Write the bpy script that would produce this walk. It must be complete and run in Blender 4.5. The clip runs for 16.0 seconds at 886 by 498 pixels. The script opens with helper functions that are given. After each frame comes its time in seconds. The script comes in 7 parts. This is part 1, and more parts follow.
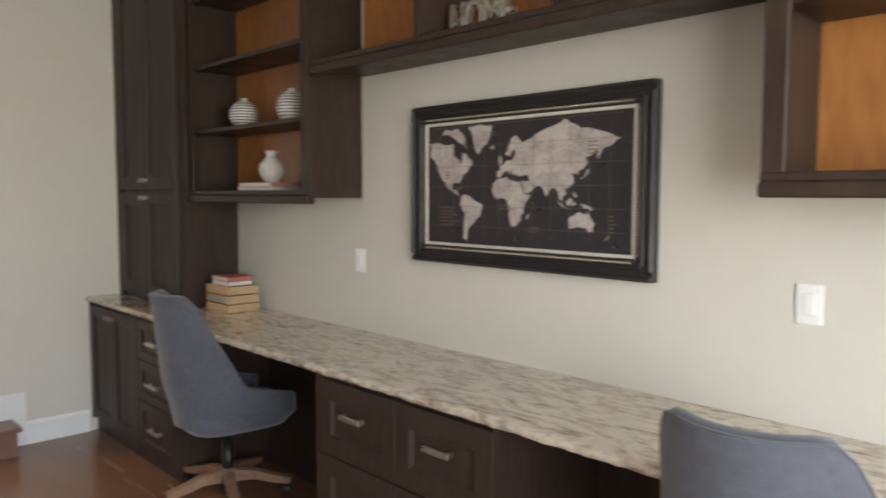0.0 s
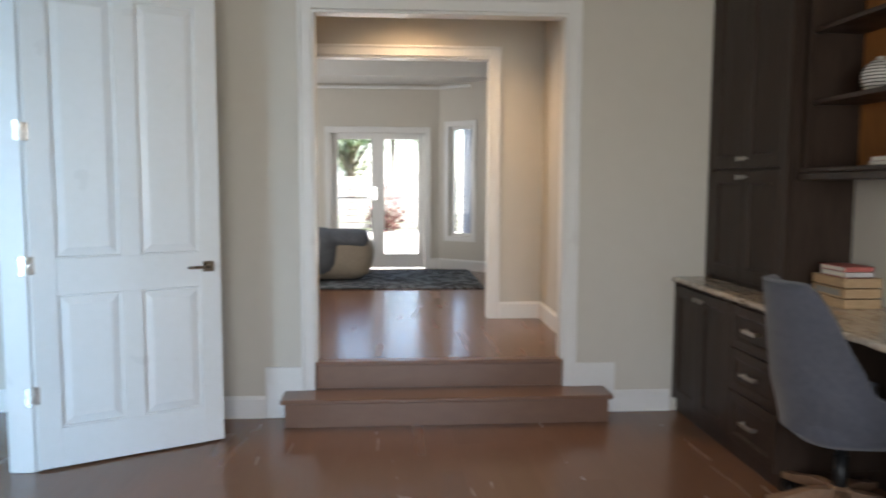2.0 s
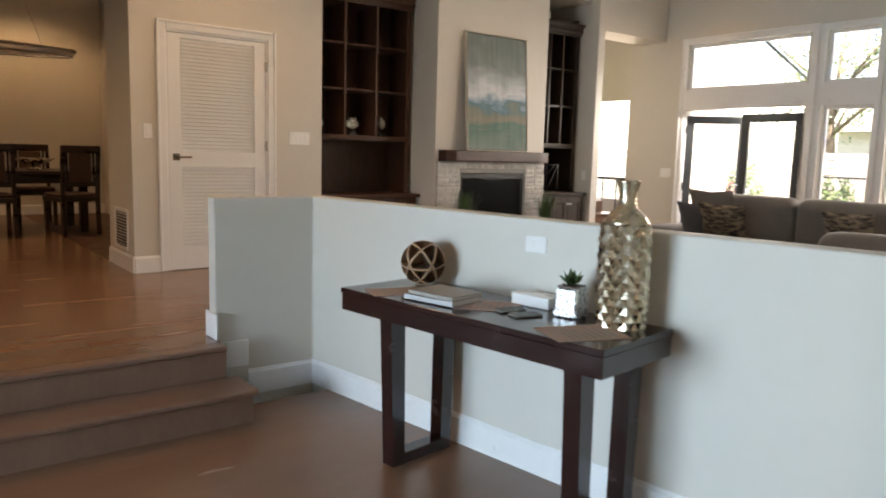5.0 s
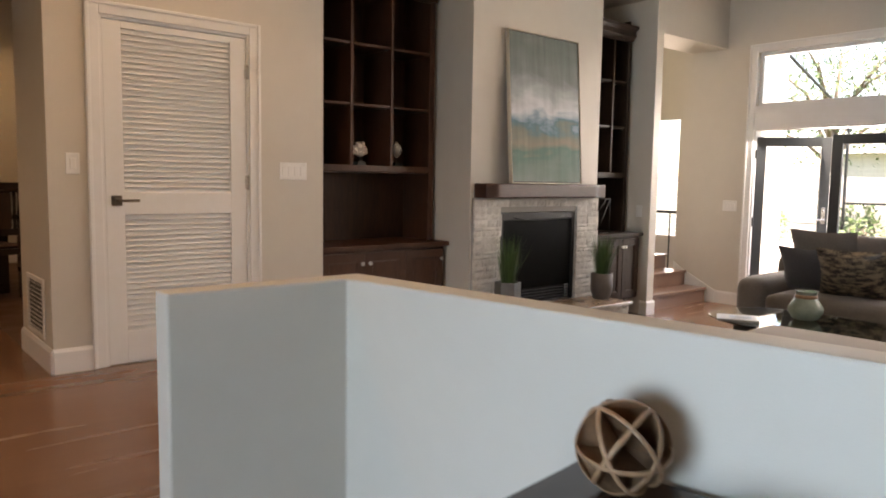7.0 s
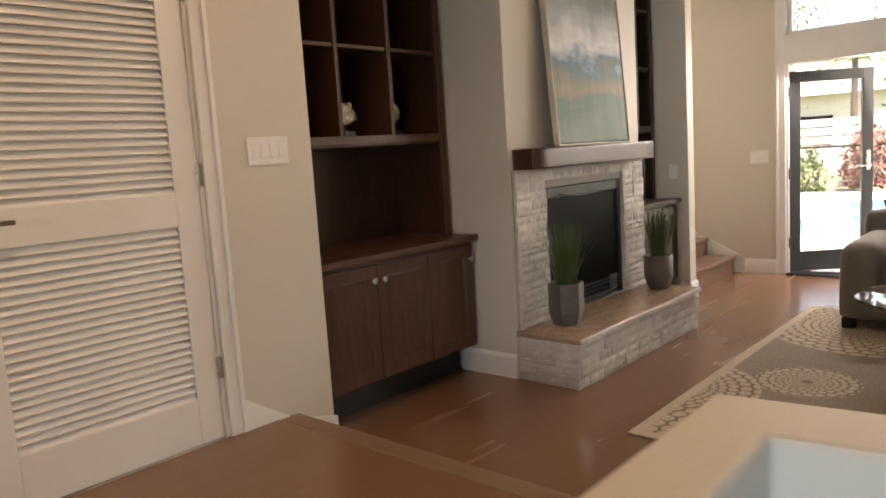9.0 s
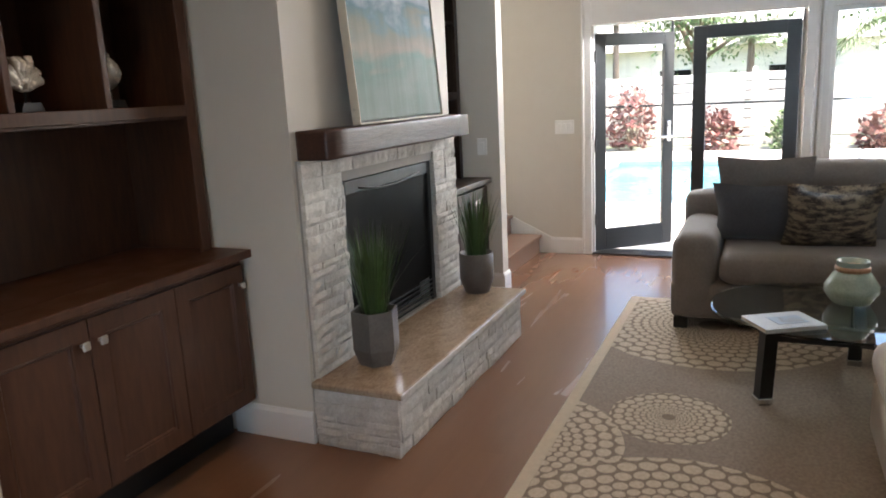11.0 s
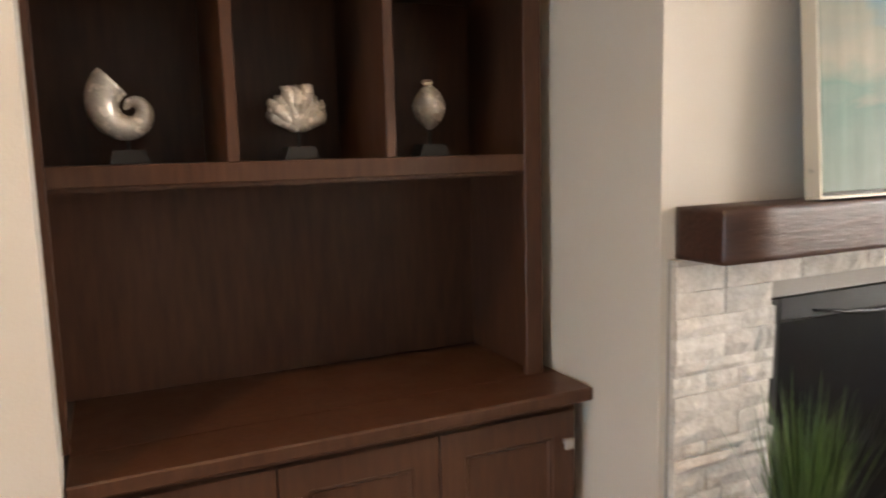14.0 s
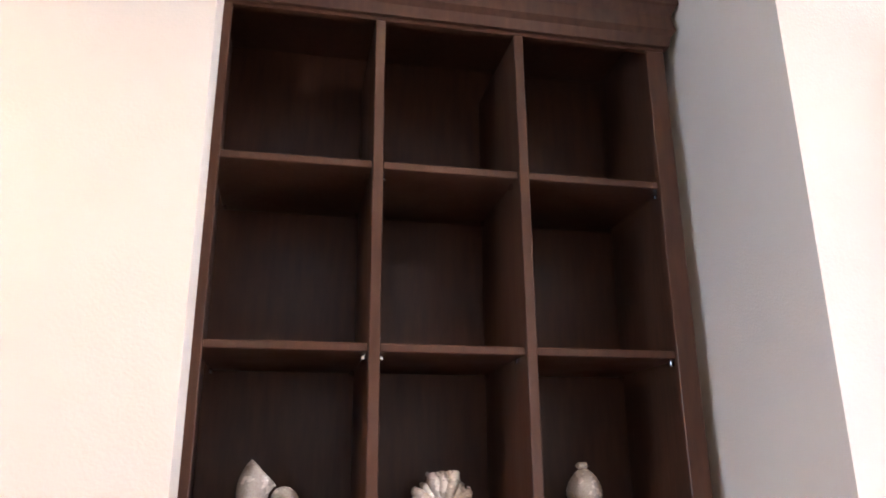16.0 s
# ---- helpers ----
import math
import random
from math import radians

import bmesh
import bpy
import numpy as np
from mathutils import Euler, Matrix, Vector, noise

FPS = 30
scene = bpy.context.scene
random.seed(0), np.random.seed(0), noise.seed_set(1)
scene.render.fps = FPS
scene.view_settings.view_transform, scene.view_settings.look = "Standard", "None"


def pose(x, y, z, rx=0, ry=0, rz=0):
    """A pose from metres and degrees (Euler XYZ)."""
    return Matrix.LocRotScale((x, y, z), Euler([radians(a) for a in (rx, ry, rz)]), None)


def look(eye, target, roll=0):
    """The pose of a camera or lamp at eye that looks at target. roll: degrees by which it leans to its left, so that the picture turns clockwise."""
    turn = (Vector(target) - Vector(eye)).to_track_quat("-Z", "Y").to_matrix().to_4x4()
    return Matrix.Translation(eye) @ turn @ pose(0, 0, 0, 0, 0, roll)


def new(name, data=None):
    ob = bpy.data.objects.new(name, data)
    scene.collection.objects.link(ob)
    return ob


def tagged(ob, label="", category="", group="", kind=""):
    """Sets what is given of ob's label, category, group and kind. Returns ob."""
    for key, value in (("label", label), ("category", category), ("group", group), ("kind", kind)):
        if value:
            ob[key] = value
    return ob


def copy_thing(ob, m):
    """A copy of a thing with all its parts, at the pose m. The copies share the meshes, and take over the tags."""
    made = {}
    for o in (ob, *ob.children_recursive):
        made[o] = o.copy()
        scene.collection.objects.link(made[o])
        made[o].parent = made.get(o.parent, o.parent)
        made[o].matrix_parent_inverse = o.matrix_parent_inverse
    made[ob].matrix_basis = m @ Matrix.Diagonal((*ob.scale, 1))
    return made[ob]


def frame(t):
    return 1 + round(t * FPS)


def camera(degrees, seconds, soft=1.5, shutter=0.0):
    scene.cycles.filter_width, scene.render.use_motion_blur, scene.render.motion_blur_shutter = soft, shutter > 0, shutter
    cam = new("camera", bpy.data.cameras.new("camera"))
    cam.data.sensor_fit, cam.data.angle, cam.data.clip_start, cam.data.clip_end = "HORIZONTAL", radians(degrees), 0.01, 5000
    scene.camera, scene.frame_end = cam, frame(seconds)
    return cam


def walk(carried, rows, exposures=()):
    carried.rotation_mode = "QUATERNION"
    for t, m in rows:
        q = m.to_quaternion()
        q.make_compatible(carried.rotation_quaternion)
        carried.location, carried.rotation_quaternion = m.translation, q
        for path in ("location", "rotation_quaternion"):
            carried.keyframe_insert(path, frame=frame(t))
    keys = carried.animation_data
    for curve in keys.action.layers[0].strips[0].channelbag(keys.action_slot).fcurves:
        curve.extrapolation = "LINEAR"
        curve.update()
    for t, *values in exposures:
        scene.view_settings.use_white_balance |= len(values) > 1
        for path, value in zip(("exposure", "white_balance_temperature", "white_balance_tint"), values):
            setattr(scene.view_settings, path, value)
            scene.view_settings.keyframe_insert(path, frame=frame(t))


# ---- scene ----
cam = camera(62.7, 16.0, soft=1.8, shutter=0.35)
PATH = [
    (0, (-5.091, 2.211, 1.585), (-3.654, 0.828, 1.438), 0.2),
    (0.5, (-4.981, 2.216, 1.599), (-3.319, 1.117, 1.429), -0.1),
    (1, (-4.922, 2.369, 1.602), (-3.109, 1.542, 1.424), 0.1),
    (1.5, (-4.827, 2.488, 1.549), (-2.904, 1.963, 1.381), 0.3),
    (2, (-4.684, 2.473, 1.512), (-2.697, 2.328, 1.336), 0.2),
    (2.5, (-4.108, 2.452, 1.476), (-2.142, 2.754, 1.270), -0.1),
    (3, (-3.668, 2.721, 1.465), (-1.763, 3.279, 1.225), 0.7),
    (3.5, (-3.323, 2.968, 1.473), (-1.601, 3.955, 1.223), 1.2),
    (4, (-2.936, 3.188, 1.472), (-1.520, 4.579, 1.220), 0.9),
    (4.5, (-2.533, 3.637, 1.448), (-1.245, 5.145, 1.192), 1.6),
    (5, (-2.236, 4.069, 1.441), (-1.020, 5.636, 1.182), 1.6),
    (5.2, (-2.110, 4.261, 1.440), (-0.925, 5.851, 1.182), 1.7),
    (7.3, (-1.364, 6.304, 1.509), (-0.045, 7.797, 1.337), 0.6),
    (7.5, (-1.255, 6.554, 1.491), (0.087, 8.028, 1.329), 0.3),
    (8, (-1.131, 7.082, 1.494), (0.271, 8.498, 1.322), -0.6),
    (8.5, (-1.025, 7.434, 1.486), (0.410, 8.812, 1.281), -2.1),
    (9, (-0.930, 7.807, 1.483), (0.549, 9.129, 1.227), -3.7),
    (9.5, (-0.807, 8.091, 1.535), (0.700, 9.359, 1.188), -4.9),
    (10, (-0.581, 8.279, 1.589), (1.091, 9.275, 1.129), -4.6),
    (10.2, (-0.441, 8.347, 1.597), (1.285, 9.226, 1.101), -4.4),
    (12.3, (0.600, 8.691, 1.644), (2.382, 9.539, 1.323), -2.0),
    (12.5, (0.710, 8.713, 1.696), (2.432, 9.680, 1.383), -1.4),
    (13, (1.002, 8.842, 1.706), (2.617, 9.996, 1.462), 0.2),
    (13.5, (1.214, 8.962, 1.665), (2.470, 10.505, 1.459), -0.4),
    (14, (1.325, 9.022, 1.618), (2.156, 10.823, 1.358), -1.5),
    (14.5, (1.405, 9.034, 1.645), (1.940, 10.960, 1.577), -1.9),
    (15, (1.386, 9.053, 1.757), (1.829, 10.981, 2.055), -1.7),
    (15.5, (1.372, 9.051, 1.812), (1.768, 10.920, 2.402), -0.5),
    (16, (1.409, 9.054, 1.796), (1.801, 10.924, 2.387), -0.5),
]
EXPOSURES = [
    (0.0, 2.85, 6600, 10.0),
    (0.6, 3.20, 6500, 10.0),
    (1.5, 2.70, 6500, 11.0),
    (3.0, 2.00, 6600, 12.0),
    (4.0, 2.05, 7800, 18.0),
    (5.0, 2.55, 7800, 18.0),
    (7.5, 2.50, 7800, 22.0),
    (9.0, 2.55, 8400, 20.0),
    (10.2, 3.10, 6950, 14.0),
    (12.3, 1.70, 6600, 14.0),
    (13.0, 1.90, 7000, 14.0),
    (13.5, 2.00, 8000, 14.0),
    (14.0, 3.52, 7600, 18.0),
    (14.5, 4.20, 7400, 26.0),
    (15.0, 4.25, 6900, 26.0),
    (16.0, 4.18, 6300, 26.0),
]
walk(cam, [(t, look(eye, aim, roll)) for t, eye, aim, roll in PATH], EXPOSURES)

# ---- sky, sun and lamps ----
world = bpy.data.worlds.new("sky")
scene.world = world
world.use_nodes = True
sky = world.node_tree.nodes.new("ShaderNodeTexSky")
sky.sky_type = "NISHITA"
sky.sun_disc = False
sky.sun_elevation, sky.sun_rotation = radians(66), radians(200)
world.node_tree.links.new(sky.outputs["Color"], world.node_tree.nodes["Background"].inputs["Color"])
world.node_tree.nodes["Background"].inputs["Strength"].default_value = 0.15
sun = new("sun", bpy.data.lights.new("sun", "SUN"))
sun.data.energy, sun.data.angle, sun.data.color = 5.0, radians(0.6), (1.0, 0.95, 0.88)
sun.matrix_basis = look((0, 0, 20), (1.5, 4.0, 10.0))


def window_light(name, x, y, z, w, h, watts, aim, colour=(0.92, 0.96, 1.0), spread=180):
    """An area lamp for sky light through one opening, or for added fill."""
    la = bpy.data.lights.new(name, "AREA")
    la.shape, la.size, la.size_y, la.energy, la.color, la.spread = "RECTANGLE", w, h, watts, colour, radians(spread)
    ob = new(name, la)
    ob.matrix_basis = look((x, y, z), aim)
    return ob


def downlight(x, y, z, watts, colour=(1.0, 0.66, 0.36)):
    la = bpy.data.lights.new("downlight", "SPOT")
    la.energy, la.color, la.spot_size, la.spot_blend, la.shadow_soft_size = watts, colour, radians(125), 0.6, 0.06
    ob = new("downlight", la)
    ob.matrix_basis = look((x, y, z), (x, y, z - 1))
    return ob

# ---- mesh and object helpers ----
class Mesh:
    """Collects plain geometry for one part."""

    def __init__(self):
        self.v, self.f, self.s = [], [], []

    def add(self, verts, faces, m=None, smooth=False):
        n = len(self.v)
        self.v += [tuple(m @ Vector(p)) if m else tuple(p) for p in verts]
        self.f += [tuple(i + n for i in f) for f in faces]
        self.s += [smooth] * len(faces)
        return self

    def box(self, a, b, c=0.0, m=None):
        """A box from corner a to corner b with chamfered edges of width c."""
        lo = [min(p, q) for p, q in zip(a, b)]
        hi = [max(p, q) for p, q in zip(a, b)]
        if c <= 0:
            v = [(x, y, z) for x in (lo[0], hi[0]) for y in (lo[1], hi[1]) for z in (lo[2], hi[2])]
            f = [(0, 1, 3, 2), (4, 6, 7, 5), (0, 4, 5, 1), (2, 3, 7, 6), (0, 2, 6, 4), (1, 5, 7, 3)]
            return self.add(v, f, m)
        c = min(c, 0.45 * min(q - p for p, q in zip(lo, hi)))
        v, idx = [], {}
        for i in (0, 1):
            for j in (0, 1):
                for k in (0, 1):
                    for ax in range(3):
                        p = []
                        for d, s in enumerate((i, j, k)):
                            inset = 0 if d == ax else c
                            p.append(hi[d] - inset if s else lo[d] + inset)
                        idx[i, j, k, ax] = len(v)
                        v.append(tuple(p))
        f = []
        for ax in range(3):
            o = [d for d in range(3) if d != ax]
            for s in (0, 1):
                q = []
                for u, w in ((0, 0), (1, 0), (1, 1), (0, 1)):
                    key = [0, 0, 0]
                    key[ax], key[o[0]], key[o[1]] = s, u, w
                    q.append(idx[(*key, ax)])
                if (s == 0) != (ax == 1):
                    q.reverse()
                f.append(tuple(q))
            for u in (0, 1):
                for w in (0, 1):
                    ends = []
                    for s in (0, 1):
                        key = [0, 0, 0]
                        key[ax], key[o[0]], key[o[1]] = s, u, w
                        ends.append((idx[(*key, o[0])], idx[(*key, o[1])]))
                    q = (ends[0][0], ends[0][1], ends[1][1], ends[1][0])
                    if (u != w) != (ax == 1):
                        q = q[::-1]
                    f.append(q)
        for i in (0, 1):
            for j in (0, 1):
                for k in (0, 1):
                    q = tuple(idx[i, j, k, ax] for ax in range(3))
                    f.append(q if (i + j + k) % 2 else q[::-1])
        return self.add(v, f, m)

    def prism(self, pts, lo, hi, axis="z", m=None):
        """A closed outline of two coordinates drawn out along an axis from lo to hi."""
        n = len(pts)
        at = {"x": lambda p, h: (h, p[0], p[1]), "y": lambda p, h: (p[0], h, p[1]), "z": lambda p, h: (p[0], p[1], h)}[axis]
        v = [at(p, lo) for p in pts] + [at(p, hi) for p in pts]
        f = [tuple(range(n))[::-1], tuple(range(n, 2 * n))] + [(i, (i + 1) % n, n + (i + 1) % n, n + i) for i in range(n)]
        return self.add(v, f, m)

    def lathe(self, prof, seg=24, m=None, smooth=True):
        """A profile of (radius, height) turned about z."""
        v, f = [], []
        for r, h in prof:
            for i in range(seg):
                a = 2 * math.pi * i / seg
                v.append((r * math.cos(a), r * math.sin(a), h))
        for j in range(len(prof) - 1):
            for i in range(seg):
                k = (i + 1) % seg
                f.append((j * seg + i, j * seg + k, (j + 1) * seg + k, (j + 1) * seg + i))
        if prof[0][0] > 1e-4:
            f.append(tuple(range(seg))[::-1])
        if prof[-1][0] > 1e-4:
            f.append(tuple(range((len(prof) - 1) * seg, len(prof) * seg)))
        return self.add(v, f, m, smooth)

    def tube(self, path, r, seg=8, m=None, taper=None, closed=False):
        """A round bar along a path."""
        v, f = [], []
        path = [Vector(p) for p in path]
        n = len(path)
        side = None
        for i, p in enumerate(path):
            a = path[(i - 1) % n] if (i or closed) else p
            b = path[(i + 1) % n] if (i < n - 1 or closed) else p
            d = (b - a).normalized()
            side = d.orthogonal().normalized() if side is None else (side - d * side.dot(d)).normalized()
            up = d.cross(side)
            rr = r * (taper[i] if taper else 1)
            for k in range(seg):
                w = 2 * math.pi * k / seg
                v.append(p + side * rr * math.cos(w) + up * rr * math.sin(w))
        for i in range(n if closed else n - 1):
            j = (i + 1) % n
            for k in range(seg):
                q = (k + 1) % seg
                f.append((i * seg + k, i * seg + q, j * seg + q, j * seg + k))
        if not closed:
            f += [tuple(range(seg))[::-1], tuple(range((n - 1) * seg, n * seg))]
        return self.add(v, f, m, True)

    def grid(self, fn, nu, nv, smooth=True, m=None, wrap=False):
        """A sheet of points fn(u, v) with u and v from 0 to 1."""
        v = [fn(i / nu, j / nv) for i in range(nu + 1) for j in range(nv + 1)]
        f = [(i * (nv + 1) + j, (i + 1) * (nv + 1) + j, (i + 1) * (nv + 1) + j + 1, i * (nv + 1) + j + 1) for i in range(nu) for j in range(nv)]
        return self.add(v, f, m, smooth)


def weld(ms):
    """The same mesh with vertices at one place joined."""
    out, index, seen = Mesh(), [], {}
    for p in ms.v:
        k = tuple(round(c, 5) for c in p)
        if k not in seen:
            seen[k] = len(out.v)
            out.v.append(p)
        index.append(seen[k])
    for f, s in zip(ms.f, ms.s):
        q = []
        for i in f:
            if index[i] not in q:
                q.append(index[i])
        if len(q) > 2:
            out.f.append(tuple(q))
            out.s.append(s)
    return out


def mesh_data(name, ms, material):
    me = bpy.data.meshes.new(name)
    me.from_pydata(ms.v, [], ms.f)
    if any(ms.s):
        me.polygons.foreach_set("use_smooth", ms.s)
    me.materials.append(material)
    me.update()
    return me


def part(name, ms, material, parent=None, label="", m=None):
    ob = new(name, mesh_data(name, ms, material))
    if parent:
        ob.parent = parent
    if m:
        ob.matrix_basis = m
    if label:
        ob["label"] = label
    return ob


def thing(name, label, category, m, group="", kind=""):
    return tagged(place(new(name), m), label, category, group, kind)


def place(ob, m):
    ob.matrix_basis = m
    if ob.data is None:
        ob.empty_display_size = 0.1
    return ob


def solid(name, ms, material, label, category, m=None, group="", kind=""):
    return tagged(part(name, ms, material, None, "", m), label, category, group, kind)


def fix_normals(ob):
    bm = bmesh.new()
    bm.from_mesh(ob.data)
    bmesh.ops.recalc_face_normals(bm, faces=bm.faces)
    bm.to_mesh(ob.data)
    bm.free()
    return ob


# ---- materials ----
def mat(name, c1, c2=None, scale=8.0, stretch=(1, 1, 1), rough=0.5, bump=0.0, bump_scale=None, metal=0.0, fine=0.5, vary=0.0, spec=0.5, coat=0.0, rough_vary=0.08, sheen=0.0, lo=0.35, hi=0.65, distort=0.0, island=0.0):
    """A surface with colour variation at two scales, uneven gloss and fine relief."""
    ma = bpy.data.materials.new(name)
    ma.use_nodes = True
    nt = ma.node_tree
    bs = nt.nodes["Principled BSDF"]
    co = nt.nodes.new("ShaderNodeTexCoord")
    mp = nt.nodes.new("ShaderNodeMapping")
    mp.inputs["Scale"].default_value = stretch
    nt.links.new(co.outputs["Object"], mp.inputs["Vector"])
    vec = mp.outputs["Vector"]
    info = nt.nodes.new("ShaderNodeObjectInfo")
    if vary:
        add = nt.nodes.new("ShaderNodeVectorMath")
        mul = nt.nodes.new("ShaderNodeMath")
        mul.operation, mul.inputs[1].default_value = "MULTIPLY", 37.0
        nt.links.new(info.outputs["Random"], mul.inputs[0])
        nt.links.new(vec, add.inputs[0])
        nt.links.new(mul.outputs[0], add.inputs[1])
        vec = add.outputs[0]

    def noise_node(sc, detail, dist=0.0):
        n = nt.nodes.new("ShaderNodeTexNoise")
        n.inputs["Scale"].default_value, n.inputs["Detail"].default_value, n.inputs["Distortion"].default_value = sc, detail, dist
        nt.links.new(vec, n.inputs["Vector"])
        return n

    c2 = c2 or tuple(v * 0.88 for v in c1)
    big, small = noise_node(scale, 4, distort), noise_node(scale * 7.3, 5)
    mixf = nt.nodes.new("ShaderNodeMix")
    mixf.inputs[0].default_value = fine
    nt.links.new(big.outputs["Fac"], mixf.inputs[2])
    nt.links.new(small.outputs["Fac"], mixf.inputs[3])
    ramp = nt.nodes.new("ShaderNodeValToRGB")
    ramp.color_ramp.elements[0].position, ramp.color_ramp.elements[1].position = lo, hi
    ramp.color_ramp.elements[0].color, ramp.color_ramp.elements[1].color = (*c2, 1), (*c1, 1)
    nt.links.new(mixf.outputs[0], ramp.inputs["Fac"])
    col = ramp.outputs["Color"]
    if vary:
        hsv = nt.nodes.new("ShaderNodeHueSaturation")
        rng = nt.nodes.new("ShaderNodeMapRange")
        rng.inputs["To Min"].default_value, rng.inputs["To Max"].default_value = 1 - vary, 1 + vary
        nt.links.new(info.outputs["Random"], rng.inputs["Value"])
        nt.links.new(rng.outputs["Result"], hsv.inputs["Value"])
        nt.links.new(col, hsv.inputs["Color"])
        col = hsv.outputs["Color"]
    if island:
        hsv = nt.nodes.new("ShaderNodeHueSaturation")
        rng = nt.nodes.new("ShaderNodeMapRange")
        geo = nt.nodes.new("ShaderNodeNewGeometry")
        rng.inputs["To Min"].default_value, rng.inputs["To Max"].default_value = 1 - island, 1 + island
        nt.links.new(geo.outputs["Random Per Island"], rng.inputs["Value"])
        nt.links.new(rng.outputs["Result"], hsv.inputs["Value"])
        nt.links.new(col, hsv.inputs["Color"])
        col = hsv.outputs["Color"]
    nt.links.new(col, bs.inputs["Base Color"])
    rr = nt.nodes.new("ShaderNodeMapRange")
    rr.inputs["From Min"].default_value, rr.inputs["From Max"].default_value = 0.3, 0.7
    rr.inputs["To Min"].default_value, rr.inputs["To Max"].default_value = max(0.02, rough - rough_vary), min(1, rough + rough_vary)
    nt.links.new(big.outputs["Fac"], rr.inputs["Value"])
    nt.links.new(rr.outputs["Result"], bs.inputs["Roughness"])
    bs.inputs["Metallic"].default_value = metal
    bs.inputs["Specular IOR Level"].default_value = spec
    bs.inputs["Coat Weight"].default_value = coat
    bs.inputs["Coat Roughness"].default_value = 0.12
    bs.inputs["Sheen Weight"].default_value = sheen
    if bump:
        bn = nt.nodes.new("ShaderNodeBump")
        bn.inputs["Strength"].default_value, bn.inputs["Distance"].default_value = 1.0, bump
        rel = noise_node(bump_scale or scale * 10, 4)
        nt.links.new(rel.outputs["Fac"], bn.inputs["Height"])
        nt.links.new(bn.outputs["Normal"], bs.inputs["Normal"])
    return ma


def glass(name, tint=(1, 1, 1), rough=0.0, ior=1.45):
    ma = bpy.data.materials.new(name)
    ma.use_nodes = True
    bs = ma.node_tree.nodes["Principled BSDF"]
    bs.inputs["Base Color"].default_value = (*tint, 1)
    bs.inputs["Roughness"].default_value = rough
    bs.inputs["Transmission Weight"].default_value = 1.0
    bs.inputs["IOR"].default_value = ior
    return ma


def glow(name, colour, strength):
    ma = bpy.data.materials.new(name)
    ma.use_nodes = True
    bs = ma.node_tree.nodes["Principled BSDF"]
    bs.inputs["Base Color"].default_value = (*colour, 1)
    bs.inputs["Emission Color"].default_value = (*colour, 1)
    bs.inputs["Emission Strength"].default_value = strength
    return ma


WALL = mat("painted_wall", (0.62, 0.58, 0.51), (0.60, 0.56, 0.49), 1.3, rough=0.62, bump=0.0006, bump_scale=160, rough_vary=0.05)
WHITE = mat("white_trim_paint", (0.80, 0.79, 0.77), (0.77, 0.76, 0.73), 3, rough=0.34, bump=0.0003, bump_scale=60)
CEIL = mat("ceiling_paint", (0.78, 0.77, 0.74), (0.75, 0.74, 0.71), 2, rough=0.8, bump=0.0006, bump_scale=150)
FLOOR = mat("brown_plank", (0.215, 0.112, 0.066), (0.178, 0.090, 0.052), 1.8, stretch=(0.35, 2.4, 1), rough=0.25, vary=0.03, fine=0.35, lo=0.2, hi=0.8, distort=0.6, coat=0.15, rough_vary=0.03)
FLOOR_FAR = mat("brown_plank_field", (0.215, 0.112, 0.066), (0.178, 0.090, 0.052), 1.8, stretch=(0.35, 2.4, 1), rough=0.25, fine=0.35, lo=0.2, hi=0.8, distort=0.6, coat=0.15, rough_vary=0.03, island=0.03)
RISER = mat("stair_tread_wood", (0.215, 0.125, 0.085), (0.18, 0.10, 0.068), 2.5, stretch=(2.4, 0.4, 1), rough=0.32, fine=0.4, coat=0.1, rough_vary=0.03)
DARKWOOD = mat("espresso_wood", (0.050, 0.033, 0.024), (0.030, 0.019, 0.014), 3, stretch=(2.5, 2.5, 0.35), rough=0.4, spec=0.22, bump=0.0006, bump_scale=40, fine=0.6)
WALNUT = mat("walnut_stained_wood", (0.088, 0.039, 0.022), (0.056, 0.024, 0.014), 3, stretch=(2.5, 2.5, 0.35), rough=0.40, spec=0.32, bump=0.0005, bump_scale=40, fine=0.6)
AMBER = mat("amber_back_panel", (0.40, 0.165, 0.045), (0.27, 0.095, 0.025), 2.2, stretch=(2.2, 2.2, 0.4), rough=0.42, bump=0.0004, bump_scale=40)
MAHOG = mat("dark_mahogany", (0.030, 0.011, 0.009), (0.016, 0.007, 0.006), 3, stretch=(0.6, 2.5, 2.5), rough=0.2, bump=0.0004, bump_scale=40, coat=0.3)
MANTEL = mat("rough_sawn_mantel", (0.070, 0.030, 0.019), (0.036, 0.016, 0.011), 4, stretch=(0.4, 3, 3), rough=0.4, bump=0.002, bump_scale=30, fine=0.6)
GRANITE = mat("granite", (0.60, 0.52, 0.42), (0.20, 0.145, 0.105), 4, stretch=(1.0, 2.6, 1), rough=0.10, fine=0.45, lo=0.34, hi=0.54, distort=2.4, coat=0.4, rough_vary=0.04)
TRAVERTINE = mat("beige_stone_top", (0.44, 0.33, 0.23), (0.26, 0.18, 0.12), 6, stretch=(1, 2, 1), rough=0.16, fine=0.5, distort=1.5)
STONE = mat("white_ledgestone", (0.66, 0.63, 0.58), (0.46, 0.43, 0.38), 14, rough=0.75, bump=0.006, bump_scale=38, vary=0.12)
GROUT = mat("ledgestone_backing", (0.34, 0.32, 0.29), None, 20, rough=0.9)
